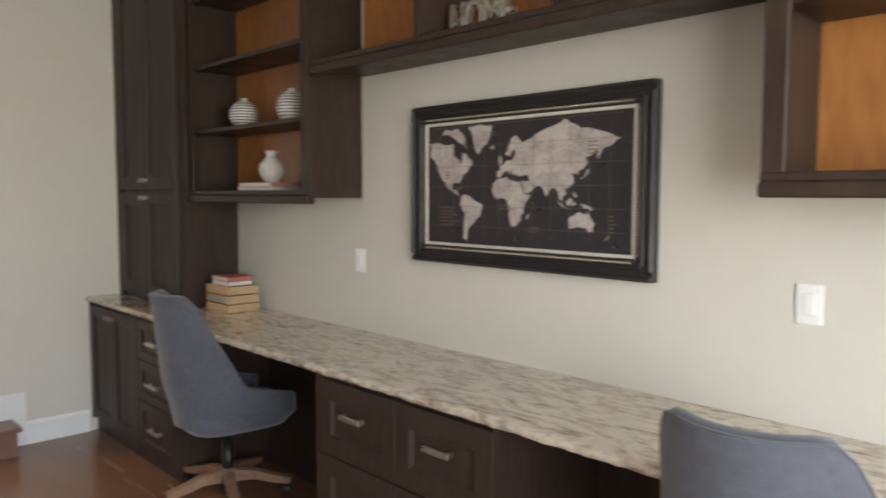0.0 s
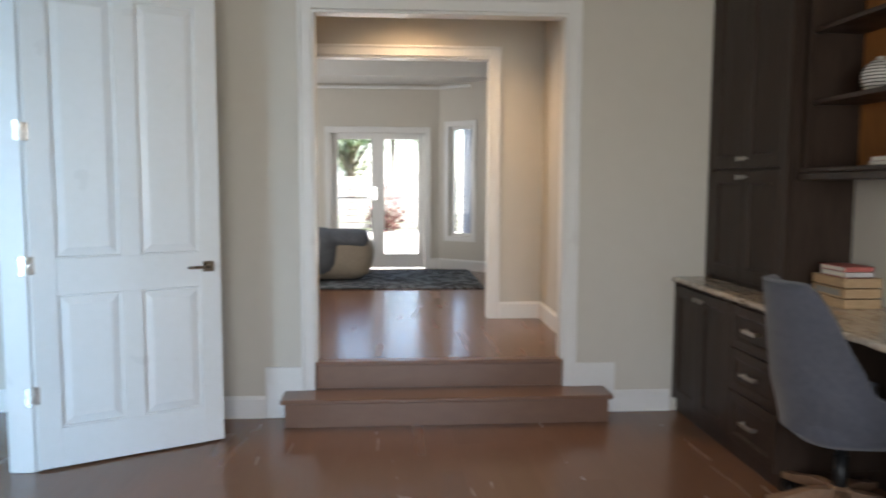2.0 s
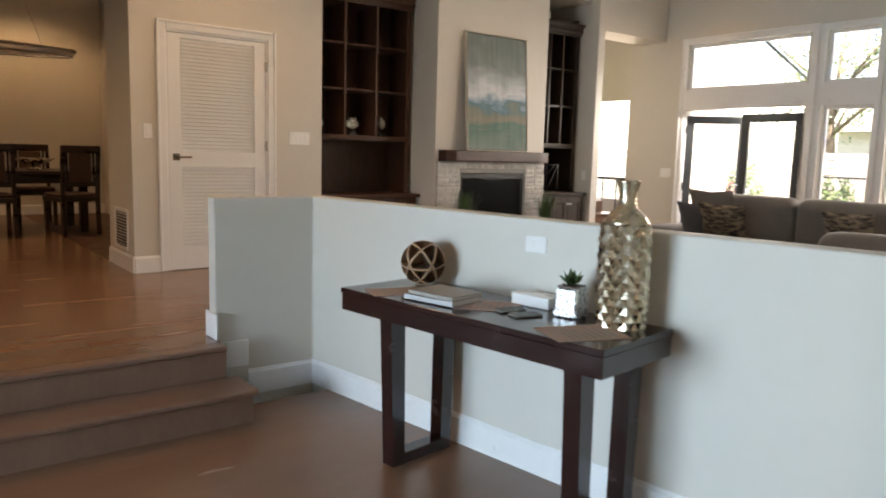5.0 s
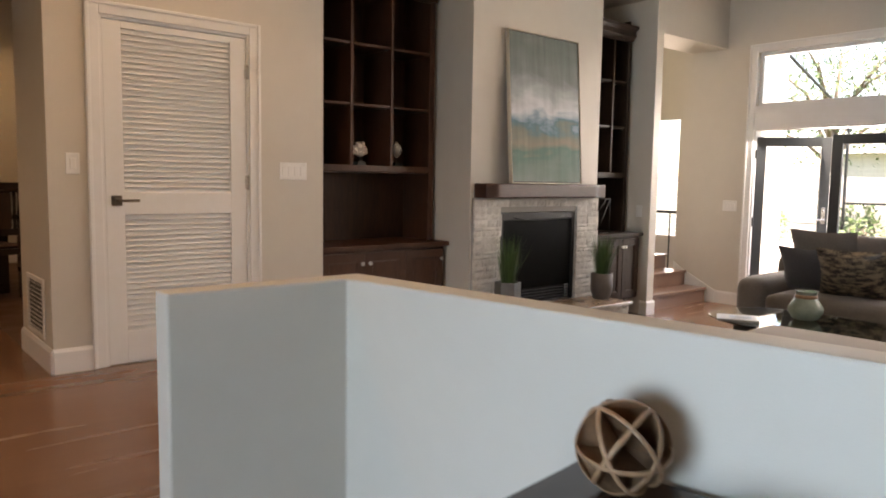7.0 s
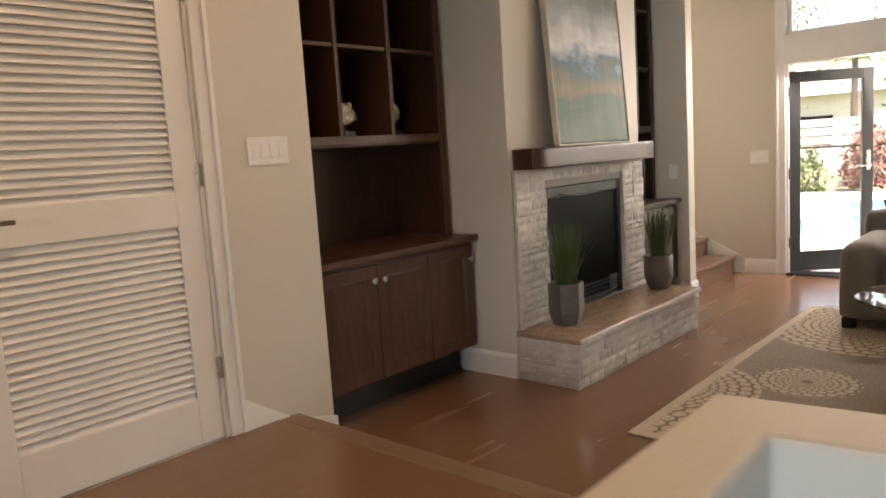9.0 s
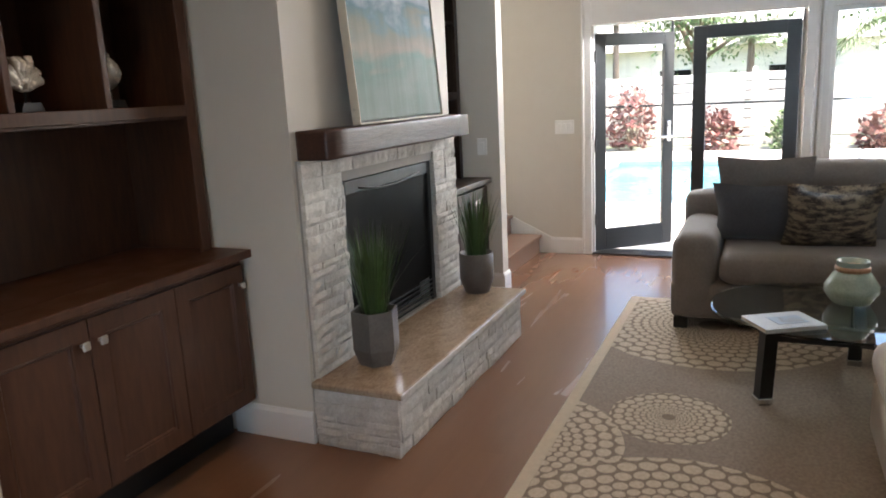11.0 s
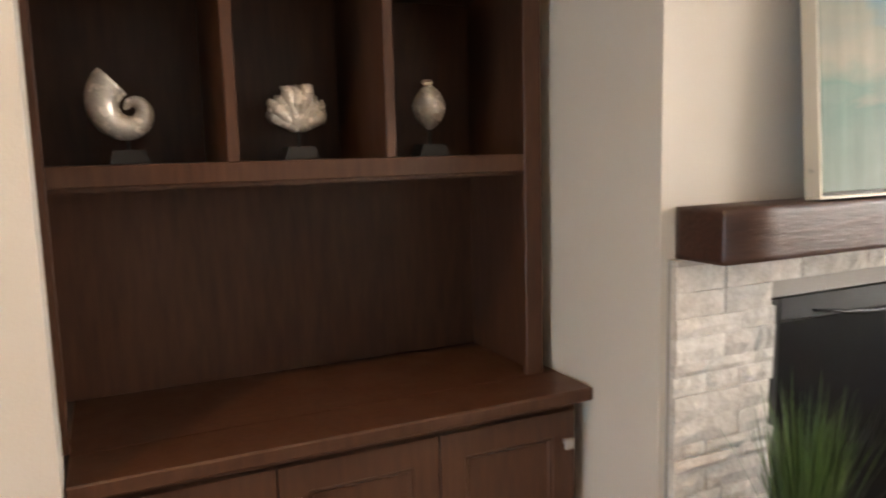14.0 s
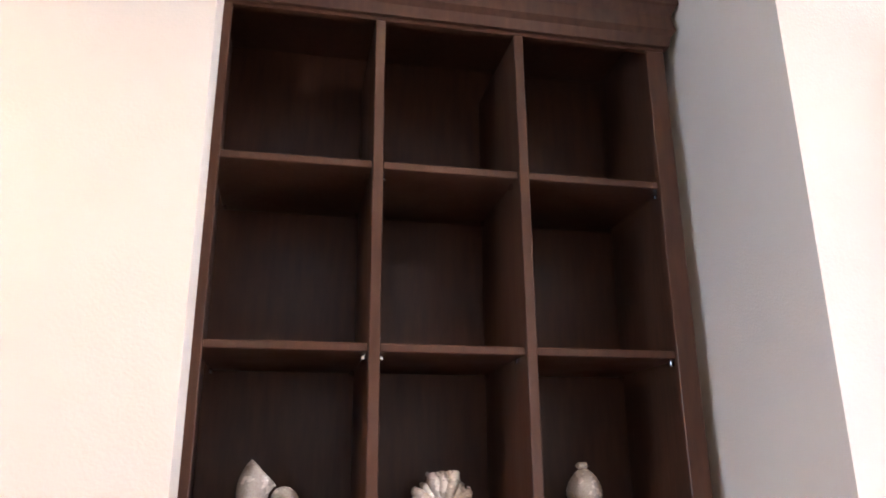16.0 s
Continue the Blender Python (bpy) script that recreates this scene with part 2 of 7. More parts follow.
SUEDE = mat("grey_blue_velvet", (0.085, 0.088, 0.108), (0.058, 0.060, 0.076), 5, rough=0.85, bump=0.0008, bump_scale=220, sheen=0.3)
STEEL = mat("brushed_nickel", (0.55, 0.52, 0.48), (0.48, 0.45, 0.41), 20, rough=0.3, metal=1.0)
CHROME = mat("chrome", (0.75, 0.75, 0.75), (0.7, 0.7, 0.7), 20, rough=0.12, metal=1.0, rough_vary=0.03)
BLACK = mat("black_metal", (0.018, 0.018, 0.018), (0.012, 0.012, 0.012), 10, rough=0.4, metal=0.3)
SOOT = mat("sooty_firebox", (0.02, 0.018, 0.016), (0.01, 0.009, 0.008), 8, rough=0.9, bump=0.002)
DARKGLASS = mat("smoked_fire_glass", (0.008, 0.008, 0.008), (0.006, 0.006, 0.006), 10, rough=0.4, spec=0.04, rough_vary=0.0)
BASEWOOD = mat("weathered_oak", (0.28, 0.17, 0.10), (0.17, 0.10, 0.06), 5, stretch=(1, 1, 1), rough=0.5, bump=0.0008)
PLASTIC = mat("white_plastic", (0.80, 0.79, 0.76), (0.78, 0.77, 0.74), 4, rough=0.3)
FRAMEBLACK = mat("charcoal_door_paint", (0.040, 0.044, 0.046), (0.032, 0.035, 0.037), 6, rough=0.38)
PANE = glass("clear_glass")
TABLEGLASS = glass("table_glass", (0.80, 0.90, 0.87))

# ---- plan ----
UP, LV = 0.36, 0.142          # raised hall floor, living room floor
LWX, LWT = -0.155, 0.130     # inner corner of the low wall, and its slant in x per metre of y
LWA = math.atan(LWT)
HY0, HY1 = 8.05, 8.15        # its short return
HEND, HTOP = -0.77, 1.165
LY = 10.49                   # wall with the louvred door
BY = 10.71                   # face of the bookcase by the closet
BY2 = 10.555                 # face of the bookcase by the stairs
FY = 10.29                   # chimney breast
GX = 6.336                   # wall with the garden doors
H1, H2 = 3.25, 3.85          # ceilings
X2, BX = 1.50, 5.28          # bedroom door wall, bedroom garden wall
DY = 4.33                    # wall between office and foyer
NB = 11.12                   # back of the niches
N1, BR, N2 = 1.207, (2.45, 4.068), 4.955
PR = 5.07                    # far side of the pier by the stairs


def low_x(y):
    """Face of the slanting low wall."""
    return LWX + LWT * (HY0 - y)


OP = (1.33, 2.96, UP, 2.60)
OP2 = (1.62, 3.25, UP, 2.58)
DW = (-2.61, -0.83, 0.0, 2.63)
LD = (-0.275, 0.645, UP, UP + 2.06)
W = 0.12


def wall(name, material, boxes, label="painted drywall wall"):
    ms = Mesh()
    for a, b in boxes:
        ms.box(a, b)
    return solid(name, ms, material, label, "wall", kind="structure")


def opening_x(x0, x1, y0, y1, z0, z1, holes):
    """Boxes of a wall slab that runs along y, with holes (ya, yb, za, zb)."""
    out, y = [], y0
    for ya, yb, za, zb in sorted(holes):
        out.append(((x0, y, z0), (x1, ya, z1)))
        if za > z0:
            out.append(((x0, ya, z0), (x1, yb, za)))
        out.append(((x0, ya, zb), (x1, yb, z1)))
        y = yb
    return out + [((x0, y, z0), (x1, y1, z1))]


def opening_y(y0, y1, x0, x1, z0, z1, holes):
    return [((a[1], a[0], a[2]), (b[1], b[0], b[2])) for a, b in opening_x(y0, y1, x0, x1, z0, z1, holes)]


wall("wall_desk", WALL, [((-7.0, -W, -0.1), (W, 0.0, H1))])
wall("wall_end", WALL, opening_x(0.0, W, 0.0, DY, -0.1, H1, [(OP[0], OP[1], -0.05, OP[3])]))
wall("wall_foyer_door", WALL, opening_y(DY, DY + W, -7.0, X2 - 0.002, -0.1, H2, [(DW[0], DW[1], -0.05, DW[3])]))
wall("wall_office_west", WALL, opening_x(-7.12, -7.0, -W, DY + W, -0.1, H1, [(0.9, 3.6, 0.7, 2.5)]))
wall("wall_hall_inner", WALL, opening_x(X2, X2 + W, 0.3, DY, UP - 0.1, H1, [(OP2[0], OP2[1], UP - 0.1, OP2[3])]))
wall("wall_hall_side", WALL, [((W, 1.05, UP - 0.1), (X2, 1.17, H1))])
wall("wall_hall_other_side", WALL, [((W, DY - W, UP - 0.1), (X2, DY, H1))])
wall("wall_bedroom_garden", WALL, opening_x(BX, BX + 0.14, 1.76, 5.2, UP - 0.1, H1, [(2.00, 3.27, UP - 0.02, 2.21)]))
wall("wall_bedroom_south", WALL, [((X2 + W, 0.3, UP - 0.1), (4.35, 0.42, H1))])
# The opening is out of view, added only to hold the bedroom fill lamp.
wall("wall_bedroom_north", WALL, opening_y(5.2, 5.32, X2 + W, BX + 0.14, UP - 0.1, H1, [(2.4, 4.6, 0.9, 2.5)]) + [ ((X2, DY, UP - 0.1), (X2 + W, 5.32, H1))])
# angled bay wall of the bedroom, with its narrow window
BAY = Matrix.Translation((BX, 1.80, 0)) @ Matrix.Rotation(radians(-128), 4, "Z")
ms = Mesh()
for a, b in opening_y(0.0, 0.14, 0.0, 1.65, UP - 0.1, H1, [(0.16, 0.52, 0.82, 2.29)]):
    ms.box(a, b, 0, BAY)
solid("wall_bedroom_bay", ms, WALL, "angled painted bay wall", "wall", kind="structure")

ms = Mesh().prism([(HEND, HY0), (LWX, HY0), (low_x(DY + W), DY + W), (low_x(DY + W) + 0.12, DY + W), (LWX + 0.108, HY1), (HEND, HY1)], -0.1, HTOP)
ob = fix_normals(solid("wall_low", ms, WALL, "low painted drywall wall with a flat cap", "half wall", kind="structure"))
bm = bmesh.new()
bm.from_mesh(ob.data)
bmesh.ops.bevel(bm, geom=[e for e in bm.edges if all(v.co.z > HTOP - 0.01 for v in e.verts) or abs(e.verts[0].co.z - e.verts[1].co.z) > 1], offset=0.009, segments=2, affect="EDGES", profile=0.5)
bm.to_mesh(ob.data)
bm.free()
wall("wall_foyer_west", WALL, opening_x(-5.6, -5.5, DY + W, 7.87, -0.1, H2, [(5.1, 7.1, 0.02, 2.5)]))

wall("wall_louvre", WALL, opening_y(LY, LY + W, -0.56, N1, -0.1, H2, [LD]))
wall("wall_dining_side", WALL, [((-0.56, LY + W, UP - 0.1), (-0.44, 11.30, H2))])
wall("wall_niche_left", WALL, [((N1 - W - 0.05, LY + W, LV - 0.1), (N1 - 0.05, NB, H2)), ((N1 - W - 0.05, NB, LV - 0.1), (BR[0], NB + W, H2)), ((N1 - 0.05, BY - 0.05, 3.46), (BR[0], NB, H2))])
FB = (2.785, 3.76, 0.43, 1.245)
wall("wall_chimney_breast", WALL, opening_y(FY, FY + 0.5, BR[0], BR[1], LV - 0.1, H2, [FB]) + [((BR[0], FY + 0.5, LV - 0.1), (BR[1], NB + W, H2))])
wall("wall_niche_right", WALL, [((BR[1], NB, LV - 0.1), (N2, NB + W, H2)), ((BR[1], FY + 0.12, 3.36), (N2, NB, H2))])
wall("wall_pier", WALL, [((N2, FY, LV - 0.1), (PR, 14.5, H2))], "painted drywall pier beside the stairs")
wall("wall_stair_header", WALL, [((PR, FY, 3.03), (GX, FY + 0.45, H2))])
wall("wall_stair_back", WALL, opening_y(14.5, 14.62, N2, 8.72, LV - 0.1, 4.9, [(7.0, 8.3, 0.9, 2.6)]))
wall("wall_stair_side", WALL, [((GX, FY + 0.25, LV - 0.1), (GX + 0.16, 10.85, 4.9)), ((GX + 0.16, 10.70, LV - 0.1), (8.72, 10.85, 4.9)), ((8.60, 10.85, LV - 0.1), (8.72, 11.1, 4.9)), ((8.60, 11.1, LV - 0.1), (8.72, 14.2, 0.7)), ((8.60, 11.1, 2.5), (8.72, 14.2, 4.9)), ((8.60, 14.2, LV - 0.1), (8.72, 14.5, 4.9)), ((N2, FY + 0.45, H2), (PR, 14.5, 4.9)), ((PR, FY + 0.45, H2), (GX, FY + 0.57, 4.9))])
G1 = GX + 0.16
wall("wall_garden", WALL, [
    ((GX, 9.93, LV - 0.1), (G1, FY + 0.25, H2)), ((GX, 8.33, 2.105), (G1, 9.93, 2.37)), ((GX, 8.33, 2.95), (G1, 9.93, H2)),
    ((GX, 8.13, LV - 0.1), (G1, 8.33, H2)), ((GX, 5.2, 2.105), (G1, 8.13, 2.37)), ((GX, 5.2, 2.95), (G1, 8.13, H2)),
    ((GX, 5.2, LV - 0.1), (G1, 8.13, 0.62)), ((GX, 3.4, LV - 0.1), (G1, 5.2, H2)),
    ((GX, 7.42, 0.62), (G1, 7.57, 2.105)), ((GX, 7.42, 2.37), (G1, 7.57, 2.95)), ((GX, 6.30, 0.62), (G1, 6.42, 2.105)), ((GX, 6.30, 2.37), (G1, 6.42, 2.95))])
wall("wall_living_south", WALL, [((X2, 5.32, H1 + 0.1), (BX + 0.14, 5.42, H2)), ((BX + 0.14, 5.22, LV - 0.1), (G1, 5.32, H2)), ((X2 - 0.002, DY, H1 + 0.1), (X2 + W, 5.32, H2)), ((X2 - 0.03, DY + W, LV - 0.1), (X2 - 0.002, 5.32, H1))])
wall("wall_dining_back", WALL, [((-6.5, 16.6, UP - 0.1), (0.6, 16.72, H2))])
wall("wall_dining_west", WALL, [((-6.62, 7.87, UP - 0.1), (-6.5, 16.72, H2)), ((-6.5, 7.87, -0.1), (-5.5, 7.99, H2))])
wall("wall_dining_east", WALL, [((0.6, 11.24, UP - 0.1), (0.72, 16.72, H2)), ((-0.44, 11.24, UP - 0.1), (0.6, 11.30, H2))])

ms = Mesh().box((-7.12, -W, H1), (BX + 0.14, DY, H1 + 0.1)).box((X2, DY, H1), (BX + 0.14, 5.32, H1 + 0.1))
solid("ceiling", ms, CEIL, "white painted ceiling", "ceiling", kind="structure")
ms = Mesh().box((-7.12, DY + W, H2), (G1, 11.24, H2 + 0.1)).box((-6.62, 11.24, H2), (0.72, 16.72, H2 + 0.1)).box((N2, FY + 0.45, 4.9), (8.72, 14.62, 5.0))
solid("ceiling_great_room", ms, CEIL, "white painted high ceiling", "ceiling", kind="structure")
ms = Mesh().box((X2 + W, 0.42, 2.86), (2.3, 5.2, H1)).box((BX - 0.75, 0.42, 2.86), (BX, 5.2, H1)).box((2.3, 4.5, 2.86), (BX - 0.75, 5.2, H1)).box((2.3, 0.42, 2.86), (BX - 0.75, 0.95, H1))
solid("ceiling_bedroom_tray", ms, CEIL, "stepped tray ceiling border", "ceiling", kind="structure")

SUB = mat("plank_joint", (0.085, 0.040, 0.022), None, 6, rough=0.5)
PX, PY = 0.985, 7.87             # edges of the raised hall
ms = Mesh().box((-7.0, 0.0, -0.1), (0.0, DY, -0.006)).box((-7.0, DY, -0.1), (0.45, PY - 0.02, -0.006))
solid("floor", ms, SUB, "dark joints below the wood planks", "floor", kind="structure")
ms = Mesh().box((0.09, 1.17, UP - 0.1), (X2, DY - W, UP - 0.006)).box((X2, 0.42, UP - 0.1), (BX, 5.2, UP - 0.006))
solid("floor_hall", ms, SUB, "dark joints below the hall planks", "floor", kind="structure")
ms = Mesh().box((-6.5, PY + 0.02, -0.1), (HEND, LY, UP - 0.006)).box((HEND, HY1, -0.1), (PX - 0.02, LY, UP - 0.006)).box((-6.5, LY, UP - 0.1), (-0.56, 16.6, UP - 0.006)).box((-0.56, 11.3, UP - 0.1), (0.6, 16.6, UP - 0.0062))
solid("floor_upper", ms, SUB, "dark joints below the raised hall planks", "floor", kind="structure")
ms = Mesh().prism([(low_x(DY + W) + 0.06, DY + W), (GX, DY + W), (GX, HY1), (LWX + 0.06, HY1)], LV - 0.1, LV - 0.006).box((PX, HY1, LV - 0.1), (GX, NB, LV - 0.0062)).box((GX + 0.001, 10.85, LV - 0.1), (8.6, 14.5, LV))
solid("floor_living", ms, SUB, "dark joints below the living room planks", "floor", kind="structure")
solid("ground", Mesh().add([(-900, -900, -0.14), (900, -900, -0.14), (900, 900, -0.14), (-900, 900, -0.14)], [(0, 1, 2, 3)]),
      mat("garden_ground", (0.12, 0.14, 0.06), (0.08, 0.10, 0.04), 0.4, rough=0.9), "lawn and earth round the house", "ground", kind="structure")


# ---- steps ----
def step(name, x0, y0, x1, y1, z0, z1, nose, label):
    """A tread with an overhanging nosing on a riser; nose: the sides (dx0, dy0, dx1, dy1) on which it overhangs."""
    t = thing(name, label, "step", pose(x0, y0, z0), kind="structure")
    part("riser", Mesh().box((0, 0, 0), (x1 - x0, y1 - y0, z1 - z0 - 0.028)), RISER, t)
    n = [v * 0.025 for v in nose]
    part("tread", Mesh().box((-n[0], -n[1], z1 - z0 - 0.028), (x1 - x0 + n[2], y1 - y0 + n[3], z1 - z0), 0.006), RISER, t)
    return t


step("step_office", -0.215, 1.08, -0.001, 3.13, 0, 0.18, (1, 1, 0, 1), "brown wood step up to the hall opening")
step("step_hall", 0.03, OP[0] + 0.001, 0.10, OP[1] - 0.001, 0.0, UP, (1, 0, 0, 0), "brown wood threshold step in the opening")
part("step_fill", Mesh().box((0.0, OP[0] + 0.001, 0.0), (0.03, OP[1] - 0.001, 0.1795)), RISER, bpy.data.objects["step_office"]).matrix_parent_inverse = pose(0.215, -1.08, 0)
step("step_foyer", -5.49, 7.605, -0.735, 7.885, 0, 0.18, (0, 1, 1, 0), "brown wood lower step up from the foyer")
step("step_foyer_top", -5.49, PY + 0.018, HEND - 0.002, PY + 0.1, 0.0, UP, (0, 1, 0, 0), "brown wood top step of the foyer")
step("step_living", PX - 0.1, HY1, PX - 0.018, LY - 0.02, LV, UP, (0, 0, 1, 0), "brown wood step down into the living room")
for i in range(7):
    step("stair", PR + 0.01, 10.41 + 0.27 * i, GX - 0.03, 10.41 + 0.27 * (i + 1), LV if i == 0 else LV + 0.17 * i - 0.03, LV + 0.17 * (i + 1), (0, 1, 0, 0), "brown wood stair beside the garden wall")


# ---- trim ----
def baseboard(a, b, z, side, h=0.145):
    """A skirting from a to b (x, y) on the floor z; side: the way it faces."""
    (x0, y0), (x1, y1) = a, b
    t = 0.016
    d = Vector((x1 - x0, y1 - y0, 0))
    n = Vector((*side, 0))
    ms = Mesh()
    ang = math.atan2(d.y, d.x)
    flip = Vector((-d.y, d.x, 0)).dot(n) > 0
    prof = [(0, 0), (t, 0), (t, h - 0.02), (t * 0.55, h - 0.008), (t * 0.4, h), (0, h)]
    ms.prism([((p if flip else -p), q) for p, q in prof], 0, d.length, "x", Matrix.Translation((x0, y0, z)) @ Matrix.Rotation(ang, 4, "Z"))
    return fix_normals(solid("baseboard", ms, WHITE, "white painted wood baseboard", "baseboard", kind="structure"))


def casing(name, axis, at, face, u0, u1, z0, z1, w=0.085, sill=False):
    """Flat casing with a raised outer band round an opening, on the wall plane axis = at; face: +1 or -1."""
    t = tagged(new(name), "white painted door casing with a raised outer band", "trim", kind="structure")

    def bx(ua, ub, za, zb, d0, d1):
        if axis == "x":
            return (at + face * d0, ua, za), (at + face * d1, ub, zb)
        return (ua, at + face * d0, za), (ub, at + face * d1, zb)
    sides = [(u0 - w, u0, z0, z1 + w, "side_casing"), (u1, u1 + w, z0, z1 + w, "side_casing"), (u0, u1, z1, z1 + w, "head_casing")]
    if sill:
        sides.append((u0 - w, u1 + w, z0 - w, z0, "sill_casing"))
    for k, (ua, ub, za, zb, nm) in enumerate(sides):
        ms = Mesh().box(*bx(ua, ub, za, zb, 0.001, 0.018), 0.003)
        b = 0.022
        if k == 0:
            ms.box(*bx(ua, ua + b, za, zb, 0.016, 0.028), 0.004)
        elif k == 1:
            ms.box(*bx(ub - b, ub, za, zb, 0.016, 0.028), 0.004)
        else:
            ms.box(*bx(ua - w + b + 0.002, ub + w - b - 0.002, zb - b, zb, 0.016, 0.028), 0.004)
        part(nm, ms, WHITE, t)
    return t


def jamb(name, axis, a0, a1, u0, u1, z0, z1):
    """The lining of an opening through a wall."""
    t = tagged(new(name), "white painted door jamb lining", "trim", kind="structure")
    e = 0.018
    for nm, p, q in (("side_jamb", (a0, u0, z0), (a1, u0 + e, z1)), ("side_jamb", (a0, u1 - e, z0), (a1, u1, z1)), ("head_jamb", (a0, u0 + e, z1 - e), (a1, u1 - e, z1))):
        if axis == "y":
            p, q = (p[1], p[0], p[2]), (q[1], q[0], q[2])
        part(nm, Mesh().box(p, q, 0.002), WHITE, t)
    return t


casing("trim_hall_opening", "x", 0.0, -1, OP[0], OP[1], 0.18, OP[3])
jamb("trim_hall_jamb", "x", -0.002, W + 0.002, OP[0], OP[1], UP + 0.001, OP[3])
casing("trim_bedroom_opening", "x", X2, -1, OP2[0], OP2[1], UP, OP2[3])
jamb("trim_bedroom_jamb", "x", X2 - 0.002, X2 + W + 0.002, OP2[0], OP2[1], UP + 0.001, OP2[3])
casing("trim_foyer_door", "y", DY, -1, DW[0], DW[1], 0.001, DW[3])
casing("trim_foyer_door_outer", "y", DY + W, 1, DW[0], DW[1], 0.001, DW[3])
jamb("trim_foyer_jamb", "y", DY - 0.002, DY + W + 0.002, DW[0], DW[1], 0.001, DW[3])
casing("trim_louvre_door", "y", LY, -1, LD[0], LD[1], UP + 0.001, LD[3], 0.075)
jamb("trim_louvre_jamb", "y", LY - 0.002, LY + W, LD[0], LD[1], UP + 0.001, LD[3])
casing("trim_garden_door", "x", GX, -1, 8.30, 9.93, LV + 0.001, 2.95, 0.085)
casing("trim_garden_window", "x", GX, -1, 7.57, 8.13, 0.62, 2.95, 0.07, True)
casing("trim_garden_window_far", "x", GX, -1, 5.2, 7.42, 0.62, 2.95, 0.07, True)
part("trim_bar", Mesh().box((GX - 0.012, 8.30, 2.105), (GX - 0.001, 9.93, 2.37), 0.002), WHITE, None, "white painted head panel above the doors")["kind"] = "structure"
for ya, yb in ((7.57, 8.13), (5.2, 7.42)):
    part("trim_bar", Mesh().box((GX - 0.012, ya, 2.105), (GX - 0.001, yb, 2.37), 0.002), WHITE, None, "white painted panel between window and transom")["kind"] = "structure"

baseboard((0, 0.60), (0, 0.98), 0, (-1, 0))
baseboard((0, 3.28), (0, DY), 0, (-1, 0))
for y0, y1 in ((0.98, OP[0] - 0.085), (OP[1] + 0.085, 3.28)):
    solid("baseboard", Mesh().box((-0.017, y0, 0.0), (-0.001, y1, 0.335), 0.003), WHITE, "white baseboard block stepping up beside the stairs", "baseboard", kind="structure")
baseboard((-7, DY), (DW[0] - 0.085, DY), 0, (0, -1))
baseboard((DW[1] + 0.085, DY), (0, DY), 0, (0, -1))
baseboard((DW[1] + 0.085, DY + W), (low_x(DY + W), DY + W), 0, (0, 1))
baseboard((low_x(DY + W), DY + W), (LWX, HY0), 0, (-1, -LWT), 0.15)
baseboard((-0.58, HY0), (LWX, HY0), 0, (0, -1), 0.15)
solid("baseboard", Mesh().box((HEND - 0.016, HY0 - 0.016, 0.182), (-0.58, HY0 - 0.001, 0.335), 0.003), WHITE, "white baseboard block at the end of the low wall", "baseboard", kind="structure")
solid("baseboard", Mesh().box((HEND - 0.016, HY0 - 0.05, UP + 0.002), (HEND - 0.001, HY1 + 0.016, 0.51), 0.003), WHITE, "white baseboard round the end of the low wall", "baseboard", kind="structure")
baseboard((HEND, HY1), (LWX + 0.10, HY1), UP, (0, 1))
baseboard((-0.56, LY), (LD[0] - 0.075, LY), UP, (0, -1))
baseboard((-0.56, LY), (-0.56, 11.3), UP, (-1, 0))
baseboard((-6.5, 16.6), (0.6, 16.6), UP, (0, -1))
ms = Mesh().prism([(LD[1] + 0.076, UP), (PX - 0.1, UP), (PX - 0.09, LV), (N1 + 0.012, LV), (N1 + 0.012, LV + 0.13), (PX, LV + 0.19), (LD[1] + 0.076, UP + 0.145)], LY - 0.016, LY - 0.001, "y")
fix_normals(solid("baseboard", ms, WHITE, "white baseboard sloping down to the living room", "baseboard", kind="structure"))
baseboard((N1, LY - 0.001), (N1, 10.57), LV, (1, 0), 0.13)
baseboard((BR[0], FY), (BR[0], BY), LV, (-1, 0))
baseboard((N2 - 0.015, FY), (PR + 0.015, FY), LV, (0, -1))
baseboard((N2, FY), (N2, 10.37), LV, (-1, 0))
baseboard((PR, FY), (PR, 10.40), LV, (1, 0))
baseboard((GX, 10.02), (GX, 10.30), LV, (-1, 0))
ms = Mesh().prism([(10.30, LV), (10.44, LV), (10.848, LV + 0.257), (10.848, LV + 0.43), (10.78, LV + 0.38), (10.30, LV + 0.145)], GX - 0.018, GX - 0.001, "x")
fix_normals(solid("trim_stair_skirt", ms, WHITE, "white stair skirt board rising along the wall", "trim", kind="structure"))
baseboard((W, 1.17), (X2, 1.17), UP, (0, 1))
baseboard((X2, 1.17), (X2, OP2[0] - 0.085), UP, (-1, 0))
baseboard((BX, 1.62), (BX, 1.93), UP, (-1, 0))
baseboard((BX, 3.35), (BX, 5.2), UP, (-1, 0))
baseboard((X2 + W, 0.42), (4.35, 0.42), UP, (0, 1))
p, q = BAY @ Vector((0, 0, 0)), BAY @ Vector((1.65, 0, 0))
d = (q - p).normalized()
baseboard((p.x, p.y), (q.x, q.y), UP, (-abs(d.y), abs(d.x)))


